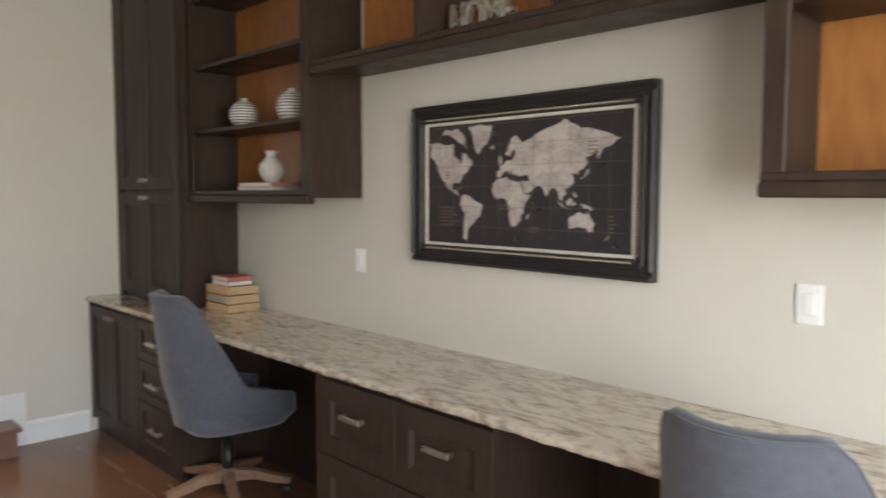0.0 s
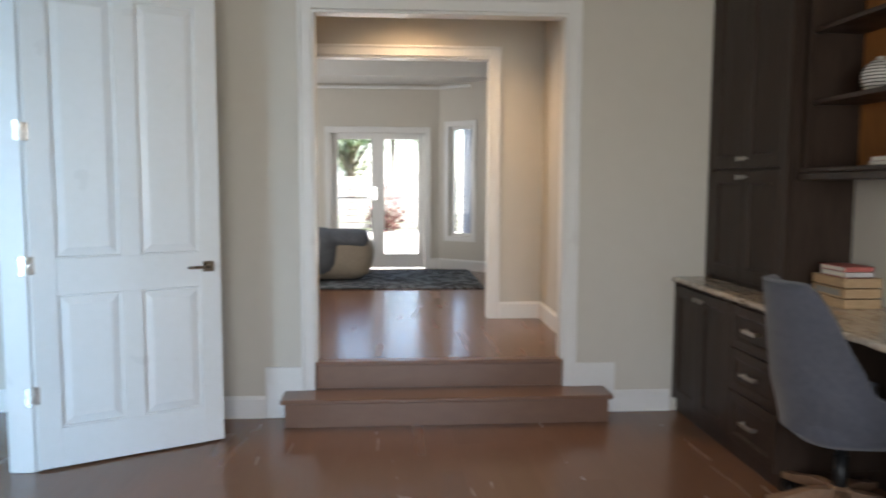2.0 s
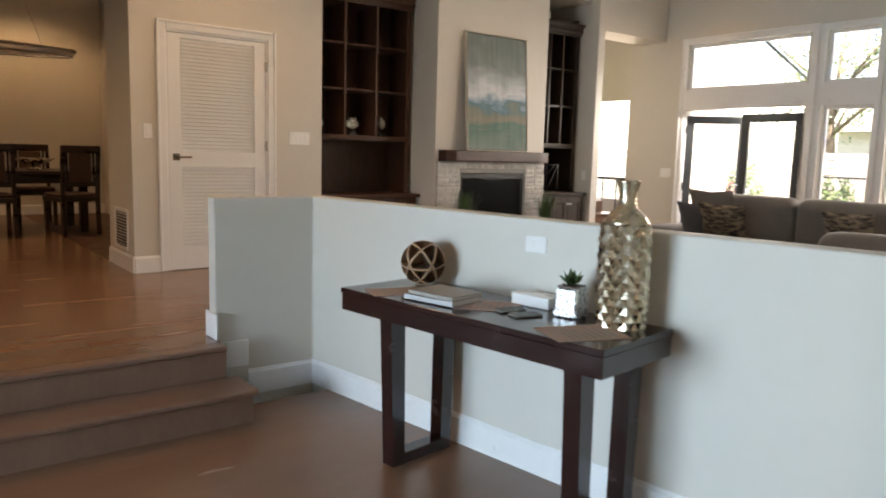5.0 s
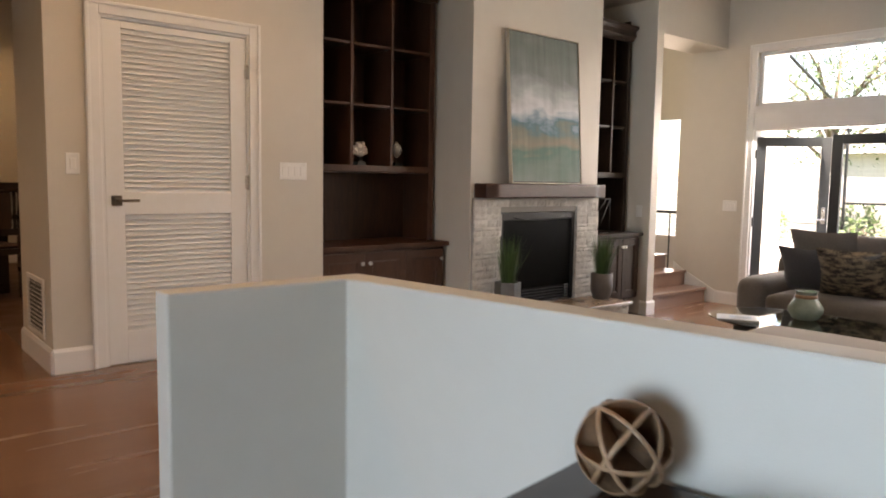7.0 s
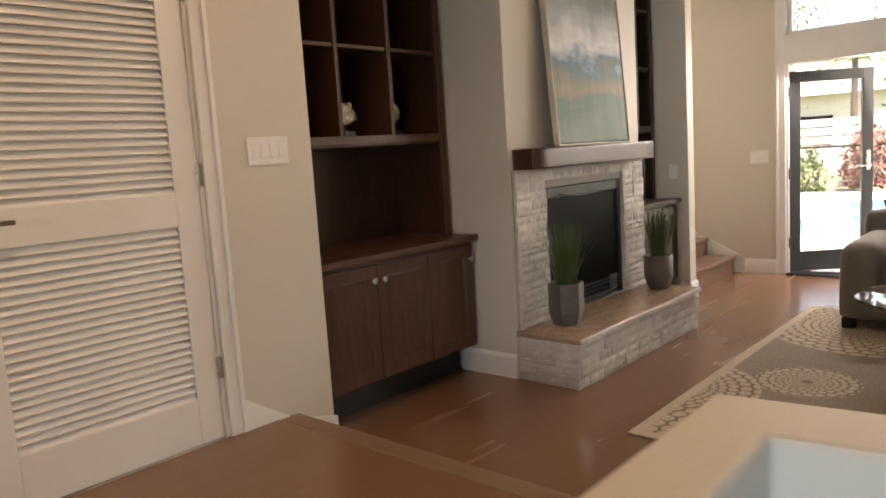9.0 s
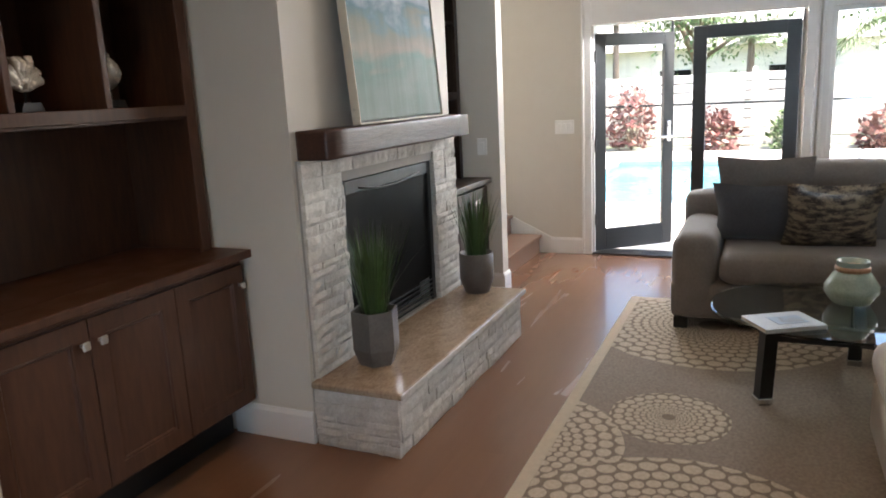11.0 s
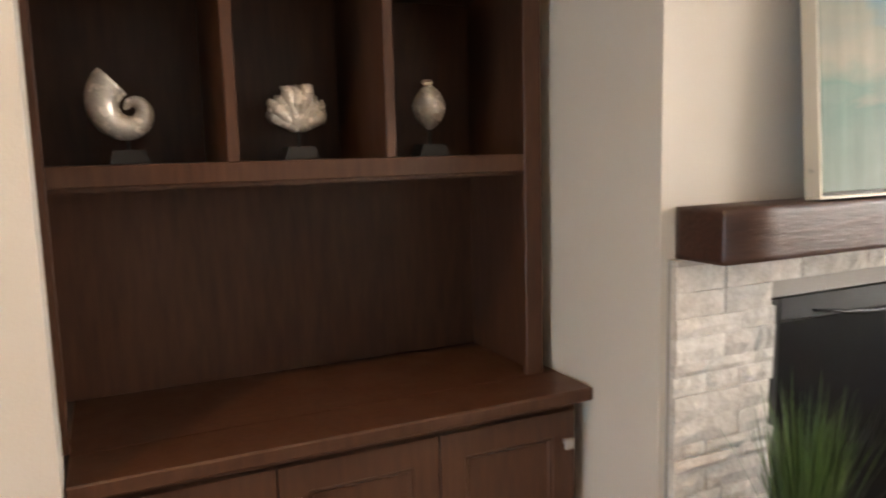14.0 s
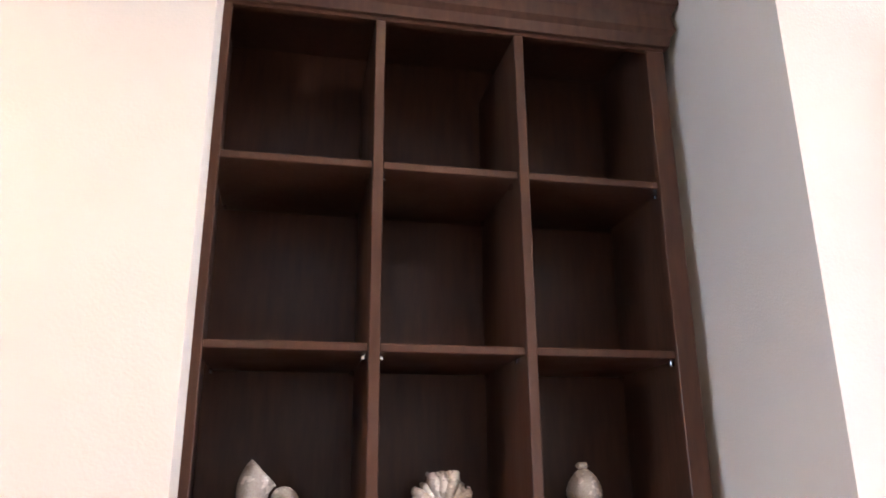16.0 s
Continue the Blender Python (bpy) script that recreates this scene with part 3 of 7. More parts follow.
# ---- small builders shared by the furniture ----
def front(w, h, t=0.02, rail=0.06, bead=0.014, sunk=0.011):
    """A framed cabinet front in the x-z plane, facing -y: a flat border, a moulded bead and a sunk panel in one piece."""
    r = min(rail, w * 0.3, h * 0.3)
    loops = [(0.0, t), (0.0, 0.002), (0.002, 0.0), (r, 0.0), (r + 0.003, 0.005), (r + bead * 0.6, 0.004), (r + bead, sunk)]
    v = []
    for o, y in loops:
        v += [(o, y, o), (w - o, y, o), (w - o, y, h - o), (o, y, h - o)]
    f = [(a * 4 + i, a * 4 + (i + 1) % 4, (a + 1) * 4 + (i + 1) % 4, (a + 1) * 4 + i) for a in range(len(loops) - 1) for i in range(4)]
    k = 4 * (len(loops) - 1)
    return Mesh().add(v, f + [(k, k + 1, k + 2, k + 3), (3, 2, 1, 0)])


def bar_pull(w):
    ms = Mesh().box((-w / 2, -0.034, -0.011), (w / 2, -0.024, 0.011), 0.003)
    return ms.box((-w / 2 + 0.006, -0.026, -0.009), (-w / 2 + 0.020, 0.001, 0.009), 0.002).box((w / 2 - 0.020, -0.026, -0.009), (w / 2 - 0.006, 0.001, 0.009), 0.002)


def square_knob():
    return Mesh().box((-0.015, -0.028, -0.015), (0.015, -0.018, 0.015), 0.004).box((-0.006, -0.019, -0.006), (0.006, 0.001, 0.006), 0.001)


def fitted(parent, name, material, x, z, w, h, y=0.0, pull=None, px=0.5, pz=0.5, label="", **kw):
    """One door or drawer front with its pull."""
    d = part(name, front(w - 0.004, h - 0.004, **kw), material, parent, label, pose(x + 0.002, y, z + 0.002))
    if pull:
        part("handle" if pull != "knob" else "knob", square_knob() if pull == "knob" else bar_pull(pull), STEEL, d, "brushed nickel pull", pose(w * px, 0, h * pz))
    return d


TURN = Matrix.Rotation(math.pi, 4, "Z")      # fronts that face +y


def crown(x0, x1, y_back, y_front, z, h=0.16, out=0.09):
    """A crown moulding that steps out over a cabinet, facing -y, returned at both ends."""
    prof = [(0, 0), (0.012, 0), (0.018, 0.03), (0.03, 0.045), (out * 0.55, h * 0.62), (out * 0.85, h * 0.80), (out, h * 0.84), (out, h), (0, h)]
    ms = Mesh()
    n = len(prof)
    v = []
    for cx, sx in ((x0, -1), (x1, 1)):
        for o, q in prof:
            v.append((cx + sx * o, y_back, z + q))
        for o, q in prof:
            v.append((cx + sx * o, y_front - o, z + q))
    f = []
    order = [0, 1, 3, 2]
    for a, b in zip(order, order[1:]):
        for i in range(n - 1):
            f.append((a * n + i, b * n + i, b * n + i + 1, a * n + i + 1))
    ms.add(v, f)
    top = [(x0 - out, y_back, z + h), (x1 + out, y_back, z + h), (x1 + out, y_front - out, z + h), (x0 - out, y_front - out, z + h)]
    return ms.add(top, [(0, 1, 2, 3)])


def switch_plate(name, m, w, h, rockers, label):
    """A wall plate in the x-z plane, facing -y, with rocker switches."""
    t = thing(name, label, "switch", m)
    part("plate", Mesh().box((-w / 2, -0.006, -h / 2), (w / 2, 0.0, h / 2), 0.003), PLASTIC, t)
    for i in range(rockers):
        cx = (i - (rockers - 1) / 2) * 0.046
        part("rocker", Mesh().box((cx - 0.016, -0.010, -0.032), (cx + 0.016, -0.005, 0.032), 0.002), PLASTIC, t)
    return t


# ---- office: fitted desk ----
DD, DTOP = 0.60, 0.91
def base_unit(x0, x1, label):
    """A base cabinet below the worktop; its fronts face +y."""
    t = thing("base_cabinet", label, "cabinet", pose(x1, 0.58, 0) @ TURN, "desk cabinets")
    w = x1 - x0
    part("body", Mesh().box((0, 0.022, 0.09), (w, 0.57, DTOP - 0.036), 0.002).box((0, 0.0, 0.09), (0.018, 0.022, DTOP - 0.036)).box((w - 0.018, 0, 0.09), (w, 0.022, DTOP - 0.036)), DARKWOOD, t)
    part("plinth", Mesh().box((0, 0.035, 0.0), (w, 0.57, 0.09)), DARKWOOD, t)
    return t, w


t, w = base_unit(-0.80, -0.002, "espresso wood base cabinet with two panelled doors")
fitted(t, "door", DARKWOOD, 0.02, 0.10, w / 2 - 0.02, 0.76, pull="knob", px=0.9, pz=0.93)
fitted(t, "door", DARKWOOD, w / 2, 0.10, w / 2 - 0.02, 0.76, pull="knob", px=0.1, pz=0.93)
t, w = base_unit(-1.32, -0.804, "espresso wood base cabinet with three drawers")
for z, h in ((0.10, 0.28), (0.385, 0.235), (0.625, 0.235)):
    fitted(t, "drawer", DARKWOOD, 0.02, z, w - 0.04, h, pull=0.15, rail=0.045)
t, w = base_unit(-3.64, -2.66, "espresso wood desk pedestal with four deep drawers")
for k in (0, 1):
    for z, h in ((0.10, 0.45), (0.555, 0.305)):
        fitted(t, "drawer", DARKWOOD, 0.02 + k * (w - 0.04) / 2, z, (w - 0.04) / 2, h, pull=0.135, rail=0.075, pz=0.6)
t, w = base_unit(-6.3, -5.35, "espresso wood base cabinet with two doors")
for k in (0, 1):
    fitted(t, "door", DARKWOOD, 0.02 + k * (w - 0.04) / 2, 0.10, (w - 0.04) / 2, 0.76, pull="knob", px=0.9 - 0.8 * k, pz=0.93)
wall_back = Mesh().box((-5.35, 0.002, 0.0), (-1.32, 0.02, DTOP - 0.036))
solid("desk_back_panel", wall_back, DARKWOOD, "espresso wood panel at the back of the kneeholes", "panel")

# granite top with a chipped front edge
rnd = random.Random(4)
ms = Mesh()
n = 260
ring = []
for q, dz in ((DD - 0.012, 0.0), (DD, -0.006), (DD + 0.002, -0.017), (DD - 0.004, -0.029), (DD - 0.02, -0.035)):
    ring.append([(-6.3 + 6.298 * i / n, q + rnd.uniform(-0.004, 0.003), DTOP + dz + (rnd.uniform(-0.002, 0.002) if dz else 0)) for i in range(n + 1)])
back_top = [(p[0], 0.001, DTOP) for p in ring[0]]
back_low = [(p[0], 0.001, DTOP - 0.035) for p in ring[0]]
rows = [back_top] + ring + [back_low, back_top]
v = [p for r in rows for p in r]
f = [(a * (n + 1) + i, a * (n + 1) + i + 1, (a + 1) * (n + 1) + i + 1, (a + 1) * (n + 1) + i) for a in range(len(rows) - 1) for i in range(n)]
f += [tuple(a * (n + 1) for a in range(len(rows) - 1)), tuple(a * (n + 1) + n for a in range(len(rows) - 1))[::-1]]
ms.add(v, f)
fix_normals(solid("worktop", ms, GRANITE, "long beige and brown veined granite desk top", "worktop"))

# tall cabinet on the worktop
TX, TD = 0.96, 0.38
t = thing("tall_cabinet", "tall espresso wood cabinet with panelled doors standing on the granite", "cabinet", pose(-0.003, TD, DTOP + 0.001) @ TURN)
top = H1 - DTOP - 0.02
part("body", Mesh().box((0, 0.022, 0), (TX, TD - 0.001, top - 0.02)), DARKWOOD, t)
for k in (0, 1):
    part("pilaster", Mesh().box((k * (TX - 0.07), 0.0, 0), (k * (TX - 0.07) + 0.07, 0.022, 2.10), 0.004), DARKWOOD, t)
dw = (TX - 0.14) / 2
for k in (0, 1):
    fitted(t, "door", DARKWOOD, 0.07 + k * dw, 0.03, dw, 0.66, pull="knob", px=0.92 - 0.84 * k, pz=0.94, rail=0.07)
    fitted(t, "door", DARKWOOD, 0.07 + k * dw, 0.705, dw, 1.36, pull="knob", px=0.92 - 0.84 * k, pz=0.04, rail=0.07)
part("cornice", crown(0.0, TX, TD - 0.002, 0.0, 2.10, top - 2.12, 0.07), DARKWOOD, t)


def wall_unit(x0, x1, z0, z1, shelves, label, dividers=(), depth=0.30, ends=(True, True)):
    """An open wall unit facing +y with an amber coloured wood back."""
    t = thing("wall_shelf", label, "shelf", pose(x1, depth, z0) @ TURN, "office wall units")
    w, h = x1 - x0, z1 - z0
    part("back", Mesh().box((0.0305 if ends[0] else 0.0, depth - 0.012, 0.02), (w - (0.0305 if ends[1] else 0.0), depth - 0.001, h)), AMBER, t, "warm amber coloured back panel")
    for k in (0, 1):
        if ends[k]:
            xx = 0 if k == 0 else w - 0.03
            part("side", Mesh().box((xx, 0.0, 0.0), (xx + 0.03, depth - 0.001, h), 0.002), DARKWOOD, t)
            part("face_stile", Mesh().box((xx - (0.03 if k else 0), -0.018, 0.0), (xx + (0.03 if k else 0.06), 0.0, h), 0.003), DARKWOOD, t)
    part("bottom", Mesh().box((0.0 if not ends[0] else 0.03, 0.0, 0.0), (w - (0.03 if ends[1] else 0), depth - 0.012, 0.03), 0.002), DARKWOOD, t)
    part("light_rail", Mesh().box((-0.004, -0.028, -0.028), (w + 0.004, 0.02, 0.012), 0.006).box((-0.002, -0.022, 0.012), (w + 0.002, 0.0, 0.038), 0.005), DARKWOOD, t)
    for z in shelves:
        s = part("shelf", Mesh().box((0.031, 0.012, z - z0 - 0.022), (w - 0.031, depth - 0.013, z - z0), 0.002), DARKWOOD, t)
        for px in (0.034, w - 0.042):
            part("shelf_pin", Mesh().box((px, 0.03, z - z0 - 0.032), (px + 0.008, 0.045, z - z0 - 0.0225), 0.001), CHROME, s, "small steel shelf pin")
    for d in dividers:
        part("divider", Mesh().box((x1 - d - 0.015, 0.0, 0.031), (x1 - d + 0.015, depth - 0.013, h), 0.002), DARKWOOD, t)
    return t


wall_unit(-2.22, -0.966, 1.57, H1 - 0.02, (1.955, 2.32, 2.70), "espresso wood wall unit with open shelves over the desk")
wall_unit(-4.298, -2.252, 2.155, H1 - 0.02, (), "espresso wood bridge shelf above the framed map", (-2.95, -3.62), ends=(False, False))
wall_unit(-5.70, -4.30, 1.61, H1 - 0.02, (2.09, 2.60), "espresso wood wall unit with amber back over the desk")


# ---- office: framed map ----
def coast(pts, seed):
    """A closed outline roughened into a coastline."""
    r = random.Random(seed)
    for amp in (0.010, 0.006, 0.004):
        out = []
        for i, p in enumerate(pts):
            q = pts[(i + 1) % len(pts)]
            ln = math.hypot(q[0] - p[0], q[1] - p[1])
            k = min(1.0, ln / 0.06)
            out += [p, ((p[0] + q[0]) / 2 + r.uniform(-amp, amp) * k, (p[1] + q[1]) / 2 + r.uniform(-amp, amp) * k)]
        pts = out
    return pts


MAPBASE = mat("dark_brown_print", (0.028, 0.020, 0.020), (0.016, 0.012, 0.013), 9, rough=0.35)
MAPLAND = mat("parchment_print", (0.50, 0.44, 0.40), (0.24, 0.19, 0.17), 14, rough=0.4, lo=0.3, hi=0.6)
MAPGOLD = mat("bead_gilding", (0.30, 0.25, 0.18), (0.18, 0.14, 0.10), 30, rough=0.4, metal=0.6)
LINER = mat("cream_liner", (0.60, 0.56, 0.50), (0.52, 0.48, 0.42), 20, rough=0.6)
FRAMEWOOD = mat("black_frame_wood", (0.026, 0.022, 0.020), (0.016, 0.014, 0.013), 8, rough=0.5, spec=0.35)
mw, mh = 1.205, 0.675
t = thing("framed_map", "world map print in a wide black beaded frame", "picture", pose(-2.635, 0.0, 1.295) @ TURN)
part("backing", Mesh().box((0.03, -0.02, 0.03), (mw - 0.03, -0.001, mh - 0.03)), FRAMEWOOD, t)
for x0, z0, x1, z1 in ((0, 0, mw, 0.075), (0, mh - 0.075, mw, mh), (0, 0.075, 0.075, mh - 0.075), (mw - 0.075, 0.075, mw, mh - 0.075)):
    ms = Mesh().box((x0, -0.034, z0), (x1, -0.002, z1), 0.004)
    horiz = (x1 - x0) > (z1 - z0)
    lowz = z0 < 0.01
    lowx = x0 < 0.01
    if horiz:
        zo = z0 if lowz else z1 - 0.022
        ms.box((x0, -0.05, zo), (x1, -0.03, zo + 0.022), 0.008)
        zm = z0 + 0.036 if lowz else z1 - 0.054
        ms.box((x0 + 0.05, -0.042, zm), (x1 - 0.05, -0.03, zm + 0.018), 0.006)
    else:
        xo = x0 if lowx else x1 - 0.022
        ms.box((xo, -0.05, 0.03), (xo + 0.022, -0.03, mh - 0.03), 0.008)
        xm = x0 + 0.036 if lowx else x1 - 0.054
        ms.box((xm, -0.042, 0.05), (xm + 0.018, -0.03, mh - 0.05), 0.006)
    part("frame_rail", ms, FRAMEWOOD, t)
beads = Mesh()
for i in range(96):
    x = 0.09 + (mw - 0.18) * i / 95
    for z in (0.062, mh - 0.062):
        beads.box((x - 0.004, -0.040, z - 0.005), (x + 0.004, -0.033, z + 0.005), 0.003)
for i in range(46):
    z = 0.09 + (mh - 0.18) * i / 45
    for x in (0.062, mw - 0.062):
        beads.box((x - 0.005, -0.040, z - 0.004), (x + 0.005, -0.033, z + 0.004), 0.003)
part("beading", beads, MAPGOLD, t, "worn gilt beading")["kind"] = "stuff"
for a, b in (((0.075, 0.075), (mw - 0.075, 0.087)), ((0.075, mh - 0.087), (mw - 0.075, mh - 0.075)), ((0.075, 0.087), (0.087, mh - 0.087)), ((mw - 0.087, 0.087), (mw - 0.075, mh - 0.087))):
    part("liner", Mesh().box((a[0], -0.030, a[1]), (b[0], -0.012, b[1]), 0.002), LINER, t, "cream inner liner")
pw, ph = mw - 0.174, mh - 0.174
printed = part("print", Mesh().box((0.087, -0.022, 0.087), (mw - 0.087, -0.016, mh - 0.087)), MAPBASE, t, "dark brown world map print")
LANDS = {  # longitude and latitude, coarse
    "north_america": [(-147, 60), (-147, 70), (-128, 70), (-110, 68), (-95, 69), (-94, 60), (-82, 55), (-79, 52), (-77, 62), (-65, 58), (-56, 52), (-66, 44), (-74, 40), (-81, 31), (-80, 26), (-84, 30), (-97, 27), (-96, 19), (-88, 21), (-87, 16), (-83, 10), (-80, 8), (-92, 14), (-105, 20), (-112, 30), (-117, 33), (-124, 42), (-128, 51)],
    "arctic_islands": [(-122, 72), (-105, 74), (-90, 71), (-82, 69), (-66, 64), (-70, 71), (-88, 77), (-110, 77)],
    "greenland": [(-58, 80), (-30, 81), (-20, 78), (-24, 70), (-40, 64), (-44, 60), (-52, 65), (-55, 70), (-66, 76)],
    "south_america": [(-78, 8), (-72, 12), (-60, 9), (-50, 1), (-35, -6), (-39, -14), (-42, -23), (-49, -27), (-58, -36), (-65, -42), (-66, -54), (-74, -50), (-73, -37), (-70, -19), (-76, -14), (-81, -5)],
    "africa": [(-16, 28), (-6, 35), (10, 37), (11, 33), (20, 31), (32, 31), (37, 21), (43, 11), (51, 11), (42, -2), (39, -8), (40, -15), (35, -20), (32, -29), (26, -34), (19, -35), (13, -20), (13, -8), (9, 2), (4, 6), (-8, 4), (-14, 9), (-17, 15)],
    "europe": [(-9, 37), (-9, 43), (-2, 44), (-4, 48), (3, 51), (8, 54), (20, 55), (24, 59), (22, 63), (17, 61), (16, 57), (11, 59), (6, 59), (13, 66), (25, 71), (40, 67), (55, 69), (58, 45), (50, 38), (36, 36), (27, 37), (26, 41), (22, 38), (18, 42), (13, 45), (17, 39), (10, 44), (3, 42), (0, 38), (-5, 36)],
    "asia": [(54, 69), (75, 73), (105, 77), (130, 72), (160, 70), (188, 66), (178, 63), (163, 60), (157, 52), (155, 60), (138, 54), (140, 48), (129, 42), (127, 35), (124, 39), (118, 39), (121, 31), (115, 22), (108, 20), (109, 12), (104, 9), (101, 13), (103, 2), (98, 9), (96, 16), (91, 22), (86, 20), (80, 14), (78, 8), (73, 18), (68, 24), (57, 26), (49, 30), (46, 40), (56, 46)],
    "arabia": [(35, 32), (48, 31), (56, 25), (59, 22), (52, 16), (44, 13), (39, 21)],
    "australia": [(114, -22), (122, -18), (131, -12), (136, -15), (140, -17), (142, -11), (146, -19), (153, -27), (150, -37), (144, -38), (138, -33), (130, -32), (123, -34), (115, -35)],
    "sumatra": [(95, 5), (104, -2), (106, -6), (100, -2)],
    "java": [(106, -6), (115, -8), (114, -9), (106, -7)],
    "borneo": [(109, 2), (117, 7), (119, 1), (115, -4), (110, -2)],
    "celebes": [(119, 0), (125, 1), (122, -4), (120, -5)],
    "philippines": [(120, 18), (123, 13), (126, 8), (122, 8)],
    "new_guinea": [(131, -1), (141, -3), (150, -10), (143, -8), (138, -8)],
    "japan": [(130, 32), (136, 35), (141, 38), (144, 44), (140, 42), (137, 36)],
    "britain": [(-5, 50), (1, 52), (-3, 59), (-6, 56)],
    "iceland": [(-24, 65), (-14, 66), (-18, 63)],
    "madagascar": [(44, -24), (50, -15), (47, -25)],
    "new_zealand": [(167, -46), (174, -40), (178, -38), (172, -44)],
    "cuba": [(-84, 22), (-75, 20), (-82, 23)],
}


def on_map(lon, lat):
    """A place on the print, by a cylindrical projection."""
    m = math.log(math.tan(math.pi / 4 + radians(lat) / 2))
    return 0.087 + pw * min(0.985, max(0.012, (lon + 149) / 356)), 0.087 + ph * min(0.97, 0.353 + 0.292 * m)


for i, (nm, pts) in enumerate(LANDS.items()):
    uv = coast([on_map(lo, la) for lo, la in pts], i)
    part("printed_land", Mesh().add([(x, -0.0224, z) for x, z in uv], [tuple(range(len(uv)))]), MAPLAND, printed, "faded parchment coloured land")
marks = Mesh()
rnd = random.Random(8)
for cx, cz, w0, k in ((0.17, 0.165, 0.11, 6), (0.50, 0.235, 0.09, 2), (0.93, 0.44, 0.05, 4), (0.19, 0.36, 0.04, 3), (0.45, 0.53, 0.06, 2), (1.02, 0.16, 0.03, 5), (0.66, 0.15, 0.05, 2)):
    for j in range(k):
        wd = w0 * rnd.uniform(0.6, 1)
        marks.box((cx, -0.0228, cz + j * 0.014), (cx + wd, -0.0222, cz + j * 0.014 + 0.004))
for i in range(12):
    x = 0.118 + pw * (i + 0.5) / 12
    marks.box((x, -0.0225, 0.12), (x + 0.0012, -0.0222, mh - 0.12))
for i in range(6):
    z = 0.118 + ph * (i + 0.5) / 6
    marks.box((0.12, -0.0225, z), (mw - 0.12, -0.0222, z + 0.0012))
part("printed_lettering", marks, mat("faint_gold_ink", (0.16, 0.12, 0.08), (0.10, 0.08, 0.06), 30, rough=0.5), printed, "faint unreadable lettering and grid lines")
switch_plate("light_switch", pose(-2.205, 0.001, 1.26) @ TURN, 0.075, 0.118, 1, "white single rocker switch on the wall")
switch_plate("light_switch", pose(-4.325, 0.001, 1.275) @ TURN, 0.074, 0.12, 1, "white single rocker switch with a night light")


# ---- office: letters, vases, books ----
def letters(text, size, depth, material, m, label):
    t = thing("letter_sign", label, "letters", m)
    x = 0.0
    for ch in text:
        cu = bpy.data.curves.new("letter", "FONT")
        cu.body, cu.size, cu.extrude, cu.bevel_depth = ch, size, depth / 2, 0.002
        tmp = new("letter_source", cu)
        me = bpy.data.meshes.new_from_object(tmp.evaluated_get(bpy.context.evaluated_depsgraph_get()))
        bpy.data.objects.remove(tmp)
        xs = [q.co.x for q in me.vertices]
        me.materials.append(material)
        ob = new("letter", me)
        ob.parent = t
        ob.matrix_basis = Matrix.Translation((x - 0.62 * min(xs), 0, 0)) @ Matrix.Diagonal((0.62, 1, 1, 1)) @ Matrix.Rotation(radians(90), 4, "X")
        x += 0.62 * (max(xs) - min(xs)) + size * 0.03
    return t


letters("HOME", 0.20, 0.03, mat("antique_silver", (0.62, 0.58, 0.52), (0.40, 0.36, 0.30), 30, rough=0.3, metal=0.8, bump=0.001), pose(-3.02, 0.17, 2.187) @ TURN, "antique silver letters spelling HOME on the bridge shelf")
CERAMIC = mat("white_ceramic", (0.72, 0.69, 0.64), (0.62, 0.59, 0.54), 12, rough=0.25, bump=0.0004)
STRIPE = mat("dark_glaze_stripe", (0.06, 0.05, 0.045), None, 20, rough=0.4)


def striped_vase(m, r=0.082):
    t = thing("round_vase", "round white ceramic vase with thin dark horizontal stripes", "vase", m, "striped vases")
    h = r * 1.9
    prof = lambda k: r * math.sqrt(max(0.04, 1 - ((k - 0.48) / 0.53) ** 2))
    body = [(0.001, 0.0)] + [(prof(k / 20), h * k / 20) for k in range(21)] + [(r * 0.26, h + 0.012), (r * 0.22, h + 0.012), (r * 0.2, h - 0.02), (0.001, h - 0.03)]
    part("body", Mesh().lathe(body, 28), CERAMIC, t)
    for i in range(8):
        k = 0.16 + i * 0.1
        part("stripe", Mesh().lathe([(prof(k) + 0.0004, h * k), (prof(k + 0.018) + 0.0012, h * (k + 0.018)), (prof(k + 0.036) + 0.0004, h * (k + 0.036))], 28), STRIPE, t)
    return t


striped_vase(pose(-1.33, 0.15, 1.956))
striped_vase(pose(-1.86, 0.17, 1.956))
t = thing("ceramic_vase", "mottled white ceramic vase with a narrow neck on books", "vase", pose(-1.62, 0.15, 1.651) @ Matrix.Scale(0.8, 4))
part("body", Mesh().lathe([(0.001, 0), (0.045, 0), (0.05, 0.008), (0.078, 0.05), (0.09, 0.085), (0.082, 0.12), (0.055, 0.15), (0.04, 0.165), (0.036, 0.185), (0.048, 0.205), (0.05, 0.21), (0.044, 0.208), (0.03, 0.18), (0.001, 0.17)], 28), mat("mottled_ceramic", (0.70, 0.67, 0.62), (0.42, 0.38, 0.33), 22, rough=0.3), t)
PAPER = mat("page_edges", (0.72, 0.68, 0.60), (0.62, 0.58, 0.50), 60, stretch=(1, 1, 12), rough=0.8)


